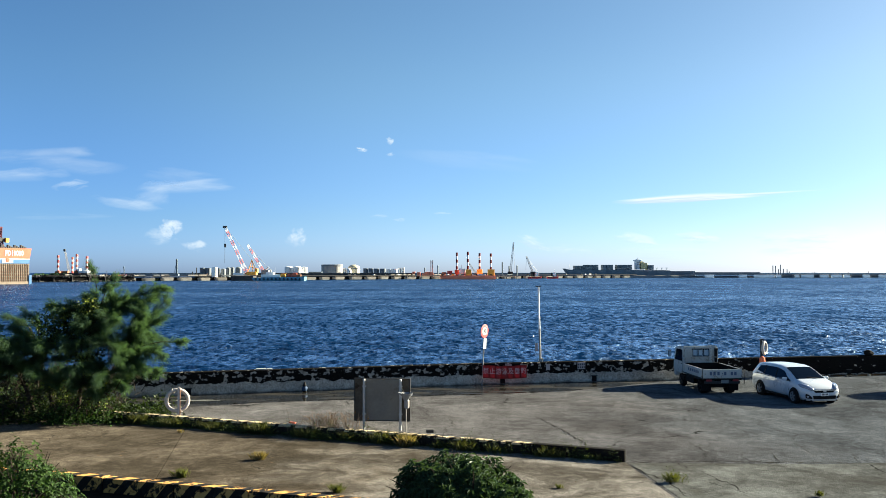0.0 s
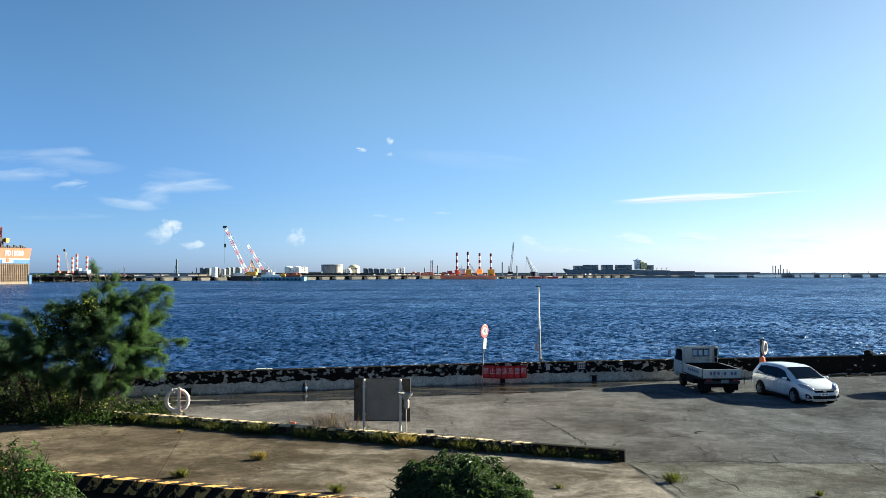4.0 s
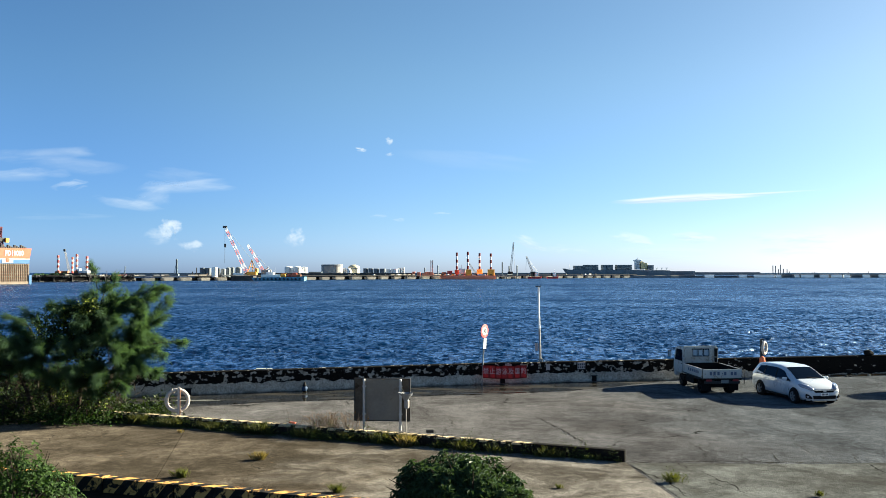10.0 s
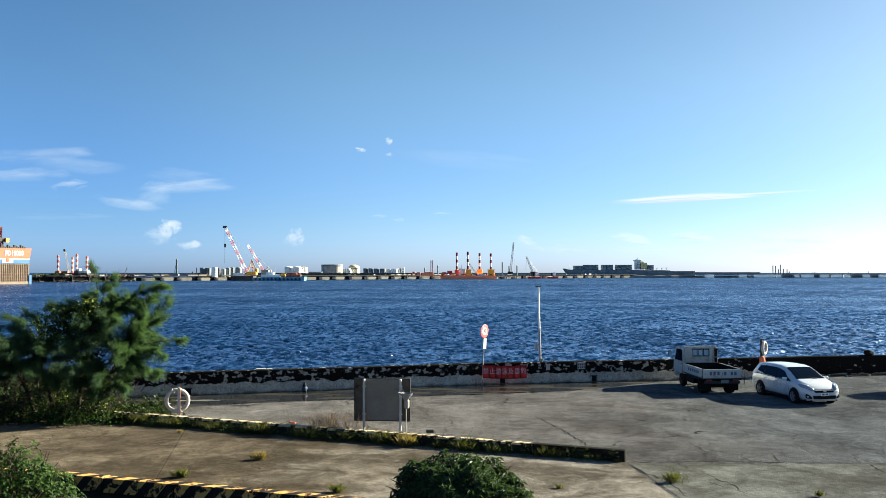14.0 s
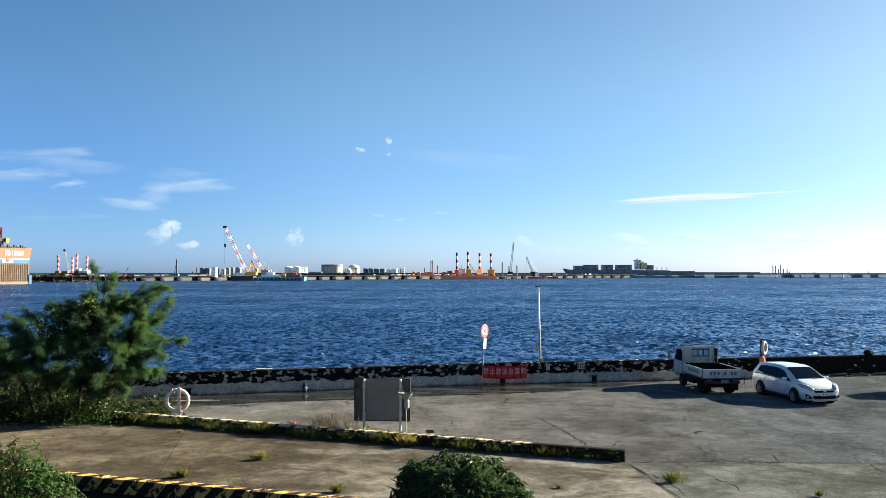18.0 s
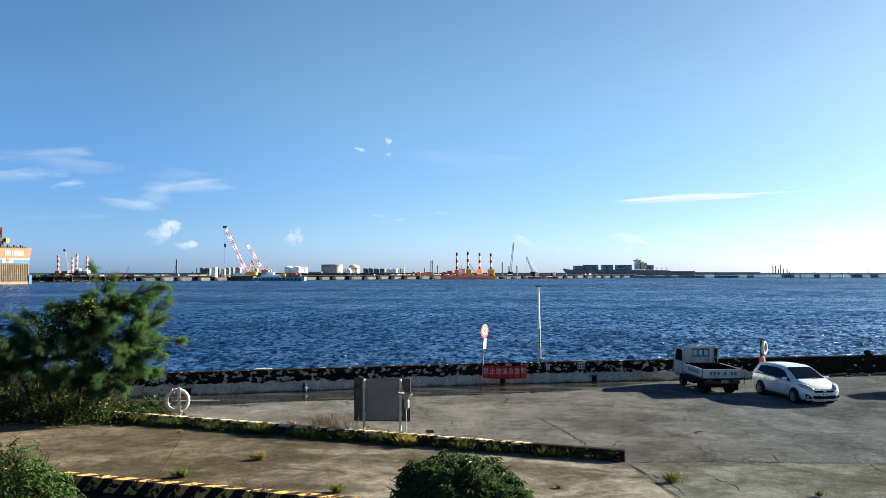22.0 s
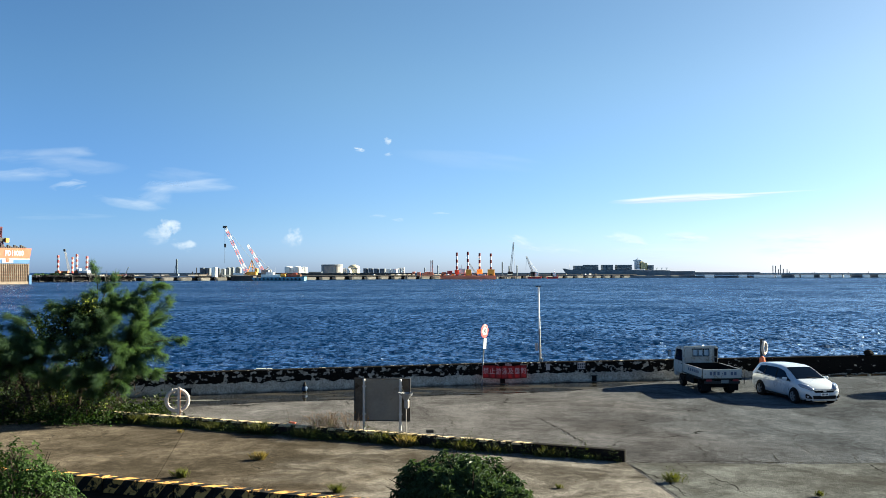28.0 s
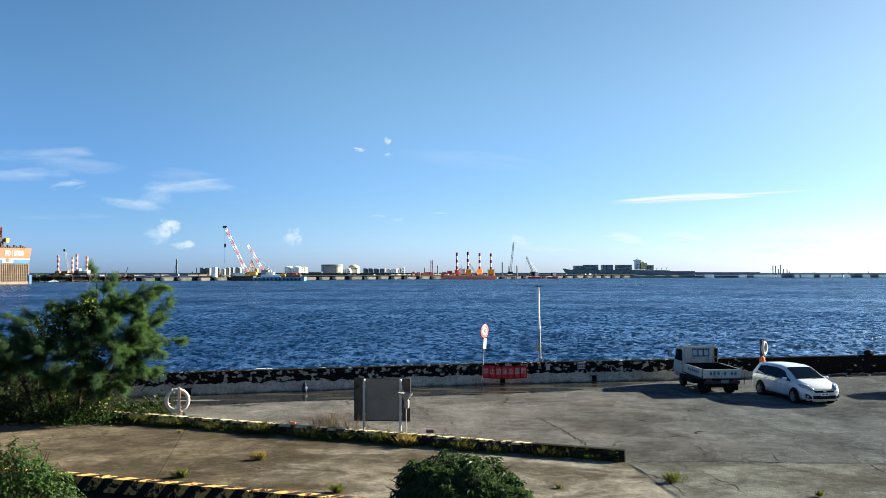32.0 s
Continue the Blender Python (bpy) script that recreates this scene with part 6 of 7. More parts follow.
# ---------------------------------------------------------------- across the harbour
def striped_leg(parent, x, y, z0, z1, r, bands, paint="leg_maroon"):
    """A round jack-up leg with red and white bands."""
    leg = part("leg", turned([(r, z0), (r, z1 - 0.3), (r * 0.8, z1)], 10, pose(x, y, 0)), M["tank_white"], parent)
    h = (z1 - z0) / bands
    for i in range(0, bands, 2):
        part("red_band", turned([(r * 1.04, z1 - h * (i + 1)), (r * 1.06, z1 - h * i - 0.02)], 10, pose(x, y, 0)), M[paint], leg)
    return leg


def boom(parent, a, b, w0, w1, bays, bands, r=0.16):
    """A lattice boom with alternating red and white lengths."""
    a, b = Vector(a), Vector(b)
    for i in range(bands):
        p, q = a.lerp(b, i / bands), a.lerp(b, (i + 1) / bands)
        wa, wb = w0 + (w1 - w0) * i / bands, w0 + (w1 - w0) * (i + 1) / bands
        part("boom_section", lattice(bmesh.new(), p, q, wa, wb, max(1, bays // bands), r), M["tank_white"] if i % 2 else M["boom_red"], parent)


def build_breakwater():
    b = thing("breakwater_inner", pose(0, 0, 0), "long low concrete breakwater with pale caisson blocks and dark gaps", "breakwater", "", "structure")
    A, B = Vector((-252, 652)), Vector((240, 1020))
    L = (B - A).length
    d = (B - A).normalized()
    n = Vector((-d.y, d.x))
    ang = math.degrees(math.atan2(d.y, d.x))
    # near-black core: shade in the gaps and under the deck put into colour
    part("core", polyline_wall([tuple(A + n * 4), tuple(B + n * 4)], -6, 0.7, 14), M["quay_black"], b)
    part("deck", polyline_wall([tuple(A + n * 3), tuple(B + n * 3)], 1.5, 2.0, 12), M["dark_concrete"], b)
    part("embankment", polyline_wall([(-262, 880), (-30, 890)], -2, 3.9, 6), M["dark_concrete"], b)
    rnd = random.Random(31)
    s = 2.0
    while s < L - 8:
        w = rnd.uniform(11, 14.5)
        c = A + d * (s + w / 2)
        bm = box((0, 2.4, -0.9), (w, 4.8, 3.0), 0.0)
        for v in bm.verts:
            if v.co.y < 2:
                v.co.x *= 0.8
            if v.co.z < -1:
                v.co.x *= 0.88
                v.co.y += 0.9
        bmesh.ops.bevel(bm, geom=bm.edges[:], offset=0.5, segments=2, affect="EDGES")
        ob = part("caisson", bm, M["pale_concrete"], b)
        ob.matrix_basis = pose(c.x, c.y, rnd.uniform(-0.2, 0.2), 0, 0, ang + rnd.uniform(-3, 3))
        s += w + rnd.uniform(2.0, 4.2)
    # the stretch across to the open sea
    C = thing("breakwater_outer", pose(0, 0, 0), "dark breakwater with tilted white slabs below a deck", "breakwater", "", "structure")
    part("core", polyline_wall([(215, 1010), (700, 1058)], -6, 0.4, 12), M["hazed_concrete"], C)
    part("deck", polyline_wall([(300, 1014), (700, 1054)], 1.3, 2.5, 12), M["hazed_concrete"], C)
    for x, w in ((221.695, 9.669), (242.414, 9.669), (264.514, 12.431), (282.471, 9.669)):
        bm = box((0, 0, -0.6), (w, 5, 2.6), 0.4)
        ob = part("caisson", bm, M["pale_concrete"], C)
        ob.matrix_basis = pose(x, 1018, 0, 0, 0, 4)
    # tilted white slabs fill the pale stretches below the deck
    for x, y, w in ((322, 1012, 11.072), (364.442, 1017.4, 9.688), (390.497, 1019.65, 25.604), (410.272, 1023.25, 6.92), (434.476, 1026.31, 5.536), (447.052, 1027.21, 15.916), (469.353, 1030.27, 10.38), (485.185, 1031.98, 13.84), (498.742, 1033.96, 8.304), (524.49, 1037.02, 8.996), (547.933, 1039.45, 15.224)):
        ob = part("white_slab", box((0, 0, 0), (w * 1.1, 1.5, 3.6), 0.1), M["white_concrete"], C)
        ob.matrix_basis = pose(x, y - 2.5 - w * 0.14, -0.2, -18, 0, 15)
    for x, y in ((404.611, 1022.98), (430.223, 1026.13), (465.59, 1030.45), (478.183, 1031.98), (493.789, 1033.87), (506.461, 1035.4), (531.161, 1038.37)):
        part("pier", box((x, y, -0.6), (2.4, 4, 4.0), 0.2), M["hazed_concrete"], C)
    for x, h in ((460.179, 4.2), (527.522, 5.2), (502.269, 3.6), (458.075, 3.8)):
        part("deck_mast", bar((x, 1034, 2), (x + 0.6, 1034, h + 1), 0.25, n=5), M["dark_metal"], C)
    # far outer wall
    o = thing("seawall_far", pose(0, 0, 0), "distant dark outer breakwater on the horizon", "breakwater", "", "structure")
    part("wall", polyline_wall([(-540.434, 1400), (413.161, 1500)], -4, 3.3, 10), M["hazed_concrete"], o)
    part("armour", polyline_wall([(397.897, 1500), (447.815, 1480)], -4, 6.4, 10), M["hazed_concrete"], o)
    part("pier_shed", polyline_wall([(391.588, 1300), (494.776, 1300)], 0.5, 4.6, 12), M["hazed_concrete"], o)
    part("sand", polyline_wall([(532.836, 1400), (775.034, 1400)], -4, 2.4, 12), M["hazed_concrete"], o)


def build_left_quay():
    q = thing("quay_left", pose(0, 0, 0), "dark stained quay wall across the harbour", "quay", "", "structure")
    part("wall", polyline_wall([(-291.309, 585), (-237.069, 640)], -6, 2.0, 30), M["quay_black"], q)
    part("ledge", polyline_wall([(-280.836, 589), (-244.016, 640)], 2.0, 2.8, 20), M["quay_black"], q)
    for x, y in ((-285.455, 589.3), (-278.849, 596.55), (-269.752, 606.12), (-261.111, 614.82), (-252.726, 622.94), (-246.861, 628.45)):
        part("fender", box((x, y, -0.5), (1.2, 1.5, 4.0), 0.1), M["black"], q)
    rs = np.random.RandomState(5)
    spots = []
    for i in range(46):
        u = rs.uniform(0, 1)
        spots.append((-297 + 22 * u, 601 + 22 * u + rs.uniform(0, 12), rs.uniform(1.2, 3.4), rs.uniform(1, 2), rs.uniform(0.5, 2.2)))
    tr = leaf_mounds(spots, rs, 40, 0.5)
    tr[:, :, 2] += 2.0
    ob = leaf_cloud("scrub", tr, M["needle"], None)
    tagged(ob, "low dark scrub on the far quay", "bushes", "", "stuff")


def build_floating_dock():
    """Its lit side runs back to the right; local x lies along that side, 0 at the far corner."""
    f = thing("floating_dock", pose(-248.3, 500, 0, 0, 0, 55), "orange and blue floating dock with a rusty slatted side", "floating dock")
    z_top, z_or, z_wh, z_sl = 19.3, 13.2, 10.2, -0.6
    w = 30
    part("hull", box((-w / 2, 12, 3.4), (w - 0.6, 24, 13.4), 0.3), M["rust"], f)
    out = [(-w, z_or), (0, z_or), (1.0, z_top), (-w, z_top)]
    part("upper_band", prism(out, -0.6, 24, 0.05), M["orange"], f, "orange upper band with white letters")
    part("white_strip", box((-w / 2, -0.1, 12.95), (w, 0.6, 0.6), 0.05), M["tank_white"], f)
    part("emblem_panel", box((-13.2, -0.2, 11.6), (6.4, 0.6, 2.0), 0.05), M["tank_white"], f)
    part("blue_band", box((-w / 2, -0.05, 11.45), (w, 0.5, 2.4), 0.05), M["blue"], f)
    part("emblem", turned([(1.2, 0), (1.3, 0.2), (0.8, 0.35)], 16, pose(-13.2, -0.4, 12.2) @ pose(0, 0, 0, 90, 0, 0)), M["orange"], f, "round orange emblem")
    for i in range(26):
        part("fender_post", box((-0.6 - 1.12 * i, -0.3, (z_wh + z_sl) / 2), (0.34 + 0.1 * (i % 3 == 0), 0.5, z_wh - z_sl), 0.05), M["slat"], f)
    for z in (z_wh - 0.4, 8.2, 6.3, 4.4, 2.5, 0.6):
        part("waling", box((-w / 2, -0.2, z), (w, 0.4, 0.3), 0.05), M["slat"], f)
    part("waterline", box((-w / 2, -0.2, -1.6), (w + 0.6, 1.2, 2.4), 0.1), M["slat"], f, "pale weed-stained waterline")
    part("corner_tower", box((0.2, 0.4, 0.6), (1.6, 3, 5.6), 0.2), M["blue"], f, "blue corner tower")
    lettering("lettering", "FD10000", 4.1, M["letter_white"], f, pose(-9.4, -0.75, 16.2) @ FACING, "white painted letters", 0.05, 0.72, 0.06)
    for i in range(14):
        part("deck_gear", box((-1.5 - i * 1.3, 2, z_top + 0.4 + 0.3 * (i % 3)), (1.0, 1.5, 0.8 + 0.6 * (i % 3)), 0.1), M["dark_metal"], f)
    cr = part("dock_crane", lattice(bmesh.new(), (-15.6, 4, 19.4), (-15.6, 4, 23.6), 3.0, 2.2, 3, 0.3), M["crane_maroon"], f, "maroon travelling crane with a yellow cab")
    part("crane_house", box((-15.3, 3.4, 24.2), (4.6, 2.6, 2.3), 0.2), M["dark_metal"], cr)
    part("crane_cab", box((-12.6, 2.0, 23.9), (1.9, 2, 2.6), 0.15), M["ochre"], cr)
    part("crane_mast", lattice(bmesh.new(), (-16.2, 4, 24.6), (-15.4, 4, 31.4), 2.2, 1.3, 5, 0.24), M["crane_maroon"], cr)
    part("mast_head", box((-15.6, 4, 31.4), (2.2, 1.5, 0.9), 0.1), M["crane_maroon"], cr)


def build_left_rig():
    d = 625
    r = thing("jack_up_rig", pose(0, d, 0), "jack-up platform with four red and white banded legs", "jack-up rig")
    for x, y, top in ((-288.755, 0, 17.744), (-281.335, 8, 16.472), (-274.678, 0, 18.592), (-267.13, 0, 16.896)):
        striped_leg(r, x, y, -3, top, 0.85, 11, "boom_red")
    part("platform", box((-278.155, 4, 3.543), (26.289, 16, 1.6), 0.2), M["dark_metal"], r)
    part("deck_house", box((-269.25, 1, 5.238), (6.784, 6, 2.12), 0.15), M["tank_white"], r)
    part("deck_house", box((-273.066, 1, 5.874), (1.696, 4, 3.392), 0.15), M["tank_white"], r)
    for x in (-288.755, -282.395, -274.763):
        part("jack_frame", box((x, 0, 4.6), (3.2, 3.4, 2.4), 0.15), M["rust"], r)
    cr = part("deck_crane", lattice(bmesh.new(), (-281.123, 2, 5.45), (-284.515, 2, 21.138), 1.3, 0.8, 8, 0.08), M["tank_grey"], r, "pale grey lattice crane boom")
    part("boom_head", box((-284.939, 2, 21.562), (1.4, 1, 1.8), 0.1), M["dark_metal"], cr)
    part("yard_clutter", box((-286.635, 5, 5.026), (5.088, 4, 1.6), 0.2), M["rust"], r)


def tank(name, x, d, r, z1, z0, mat, label, dome=0.12, rim=False, group="storage tanks"):
    t = thing(name, pose(x, d, 0), label, "storage tank", group)
    h = r * dome * 2
    prof = [(r, z0 - 2), (r, z1 - h)] + [(r * math.cos(a), z1 - h + h * math.sin(a)) for a in (0.3, 0.7, 1.1, 1.45)]
    part("shell", turned(prof, 28), mat, t, "", False)
    if rim:
        part("wind_girder", turned([(r * 1.0, z1 - h - 1.2), (r * 1.02, z1 - h - 1.2), (r * 1.02, z1 - h), (r * 1.0, z1 - h)], 28), M["tank_dark"], t)
    part("ladder", box((r * 0.5, -r * 0.88, (z0 + z1 - h) / 2), (0.5, 0.4, z1 - h - z0), 0.05), M["dark_metal"], t)
    part("handrail", turned([(r * 0.98, z1 - h), (r * 0.99, z1 - h + 0.8), (r * 0.97, z1 - h + 0.8), (r * 0.96, z1 - h)], 28), mat, t)
    return t


def build_tank_farm():
    for x, d, r, top, bottom, mat, label, dome, rim in ((-248.256, 860, 2.626, 8.948, 1, "tank_dark", "dark storage tank on the far quay", 0.05, False), (-242.986, 862, 3.216, 8.664, 1, "tank_dark", "dark storage tank on the far quay", 0.05, False), (-232.972, 850, 2.883, 9.5, 1, "tank_white", "white upright storage tank on the far quay", 0.08, False), (-233.879, 870, 1.328, 8.399, 1, "tank_dark", "dark storage tank on the far quay", 0.05, False), (-226.669, 860, 2.626, 8.657, 1, "tank_slate", "slate-grey domed storage tank on the far quay", 0.3, False), (-223.11, 866, 2.203, 9.854, 1, "tank_slate", "slate-grey domed storage tank on the far quay", 0.3, False), (-219.861, 870, 2.066, 10.169, 1, "tank_slate", "slate-grey domed storage tank on the far quay", 0.3, False), (-214.595, 875, 3.265, 10.493, 1, "tank_slate", "slate-grey domed storage tank on the far quay", 0.3, False), (-186.101, 875, 1.484, 8.416, 1, "tank_slate", "slate-grey domed storage tank on the far quay", 0.3, False), (-181.945, 875, 2.078, 7.823, 1, "tank_slate", "slate-grey domed storage tank on the far quay", 0.3, False), (-166.689, 900, 4.274, 11.247, 1, "tank_white", "white domed storage tank on the far quay", 0.16, False), (-157.531, 900, 4.274, 11.247, 1, "tank_white", "white domed storage tank on the far quay", 0.16, False), (-151.897, 912, 3.403, 10.706, 1, "tank_white", "white domed storage tank on the far quay", 0.16, False), (-126.323, 950, 12.246, 13.18, 1, "tank_grey", "wide grey storage tank with a dark rim", 0.02, True), (-112.41, 955, 2.268, 9.659, 1, "tank_white", "small white spherical tank on the far quay", 0.5, False), (-106.745, 945, 2.885, 9.294, 1, "tank_white", "small white spherical tank on the far quay", 0.5, False), (-102.578, 960, 6.839, 13.587, 1, "cream", "cream domed storage tank on the far quay", 0.3, True), (-86.281, 930, 2.681, 8.603, 1, "tank_dark", "dark storage tank on the far quay", 0.06, False), (-80.444, 930, 2.839, 8.603, 1, "tank_dark", "dark storage tank on the far quay", 0.06, False), (-74.135, 930, 2.839, 8.413, 1, "tank_dark", "dark storage tank on the far quay", 0.06, False), (-67.195, 930, 3.47, 8.413, 1, "tank_dark", "dark storage tank on the far quay", 0.06, False), (-60.578, 935, 2.854, 7.986, 1, "tank_white", "white storage tank on the far quay", 0.08, False), (-54.076, 935, 3.33, 8.303, 1, "tank_white", "white storage tank on the far quay", 0.08, False), (-48.786, 940, 1.594, 9.274, 1, "tank_white", "white storage tank on the far quay", 0.08, False), (-45.119, 940, 1.754, 9.274, 1, "tank_white", "white storage tank on the far quay", 0.08, False)):
        tank("storage_tank", x, d, r, top, bottom, M[mat], label, dome, rim)
    low = thing("pump_shed", pose(-141.961, 930, 0), "long low dark shed between the tanks", "shed")
    part("walls", box((0, 0, 1.5), (13.881, 8, 6.6), 0.1), M["tank_dark"], low)
    part("roof", box((0, 0, 5.0), (14.512, 9, 0.6), 0.1), M["hazed_ship_grey"], low)


def build_crane_barge():
    d = 690
    b = thing("crane_barge", pose(0, d, 0), "large floating crane with red and white lattice boom and yellow gantry", "crane barge")
    tip = (-180.692, 0, 42.458)
    foot = (-162.436, 0, 4.514)
    boom(b, foot, tip, 2.4, 1.6, 20, 10, 0.11)
    part("boom_head", box(tip, (3.4, 1.5, 1.8), 0.2), M["dark_metal"], b)
    part("hoist_line", bar(tip, (-180.692, 0, 12.468), 0.16, n=5), M["dark_metal"], b)
    part("hook_block", box((-180.458, 0, 26.986), (1.6, 1, 3), 0.2), M["dark_metal"], b)
    part("pendant_line", bar(tip, (-158.223, 0, 15.277), 0.13, n=5), M["crane_grey"], b)
    part("pendant_line", bar((-158.223, 0, 15.277), (-154.478, 0, 6.853), 0.4, n=5), M["dark_metal"], b)
    for x0, z0, x1, z1 in ((-161.967, 4.047, -158.223, 15.277), (-158.223, 15.277, -157.286, 4.047), (-160.095, 9.661, -154.009, 7.789)):
        part("gantry_leg", bar((x0, 0, z0), (x1, 0, z1), 0.3, n=6), M["ochre"], b)
    part("machine_house", box((-158.223, 1, 4.047), (7.958, 7, 2.809), 0.3), M["ochre"], b)
    part("counterweight", box((-154.478, 1, 6.386), (2.341, 6, 2.809), 0.3), M["ochre"], b)
    h = part("hull", box((-165.712, 3, -0.4), (18.725, 12, 4.4), 0.4), M["dark_concrete"], b)
    part("deck_gear", box((-168.989, 0, 3.345), (8.426, 5, 1.872), 0.3), M["white_concrete"], b)

    c = thing("crawler_crane", pose(0, 720, 0), "smaller lattice crane with red and white boom", "crane")
    boom(c, (-155.332, 0, 5.938), (-169.009, 0, 28.9), 2.0, 1.3, 12, 6, 0.10)
    part("boom_line", bar((-169.009, 0, 28.9), (-151.425, 0, 8.867), 0.14, n=5), M["crane_grey"], c)
    part("house", box((-153.379, 0, 4.962), (6.35, 5, 3.908), 0.3), M["tank_grey"], c)
    part("mast", bar((-154.355, 0, 5.938), (-150.448, 0, 9.355), 0.5, n=6), M["steel"], c)
    part("tracks", box((-153.379, 0, 1.4), (6.839, 6, 4.0), 0.3), M["dark_metal"], c)

    w = thing("work_barge", pose(0, 668, 0), "blue work barge with tyres along its side and deck huts", "barge")
    part("hull", prism([(-152.271, 0.6), (-110.125, 1.4), (-110.578, -3), (-149.552, -3)], -6, 6, 0.15), M["pale_blue"], w)
    for i in range(12):
        part("tyre_fender", torus(0.55, 0.28, 14, 8, pose(-148.646 + 3.17 * i, -6.3, -0.6)), M["black"], w)
    part("deck_hut", box((-137.769, 0, 2.054), (14.955, 5, 2.266), 0.15), M["tank_white"], w)
    part("deck_hut", box((-138.676, 1, 3.865), (6.345, 4, 2.266), 0.15), M["tank_white"], w)
    for x, m, hh in ((-128.252, "ochre", 5), (-122.814, "orange", 5), (-118.735, "orange", 7), (-115.563, "rust", 4)):
        part("deck_machine", box((x, 0, 1.4 + hh * 0.22), (3.6, 3, hh * 0.45), 0.3), M[m], w)
        part("machine_arm", bar((x - 0.5, 0, 2.0), (x + 2.7, 0, 2.6 + hh * 0.3), 0.3, n=5), M[m], w)
    part("mast", bar((-134.597, 0, 2), (-134.597, 0, 8.62), 0.15, n=5), M["steel"], w)

    k = thing("derrick", pose(-242.849, 760, 0), "slender dark piling derrick on the breakwater", "derrick")
    part("mast", lattice(bmesh.new(), (0, 0, 1), (0, 0, 16.79), 1.0, 0.8, 10, 0.3), M["hazed_navy"], k)
    part("backstay", bar((0, 0, 15.243), (-2.6, 0, 2), 0.2, n=5), M["hazed_navy"], k)
    part("base", box((0, 0, 2.2), (4, 4, 2.4), 0.2), M["hazed_navy"], k)
    for x, top, m in ((-225.319, 9.057, "dark_metal"), (-228.928, 5.45, "dark_metal"), (-215.522, 3.904, "rust")):
        t = thing("deck_post", pose(x, 762, 0), "dark mooring post on the breakwater", "post", "posts on the breakwater")
        part("shaft", bar((0, 0, 1), (0, 0, top), 0.45, n=6), M[m], t)
    # breakwater yard: low stores and piles
    rnd = random.Random(17)
    for i in range(36):
        along = rnd.choice((rnd.uniform(4, 110), rnd.uniform(4, 110), rnd.uniform(250, 420)))
        s = thing("material_stack", pose(-252 + 0.8 * along - 6.6, 652 + 0.6 * along + 8.8, 1.6, 0, 0, 37), "low stack of building material on the breakwater", "stack", "stacks on the breakwater")
        part("block", box((0, 0, 0.45), (rnd.uniform(2, 9), 3, rnd.uniform(1.1, 1.8)), 0.15), M[rnd.choice(("dark_metal", "pale_concrete", "tank_dark", "tank_grey"))], s)


def build_small_crane():
    c = thing("mobile_crane", pose(-263.548, 690, 1.7), "small dark crane working behind the breakwater", "crane")
    part("carrier", box((0, 0, 0.6), (3.4, 2.4, 1.4), 0.2), M["maroon"], c)
    jib = new("jib_pivot")
    jib.parent = c
    part("jib", lattice(bmesh.new(), (0, 0, 1), (0, 0, 7.6), 0.6, 0.4, 6, 0.09), M["hazed_navy"], jib)
    part("jib_head", box((0, 0, 7.7), (0.8, 0.6, 0.6), 0.1), M["hazed_navy"], jib)
    part("hook_line", bar((0.35, 0, 7.6), (0.35, 0, 4.5), 0.07, n=4), M["hazed_navy"], c)
    return jib


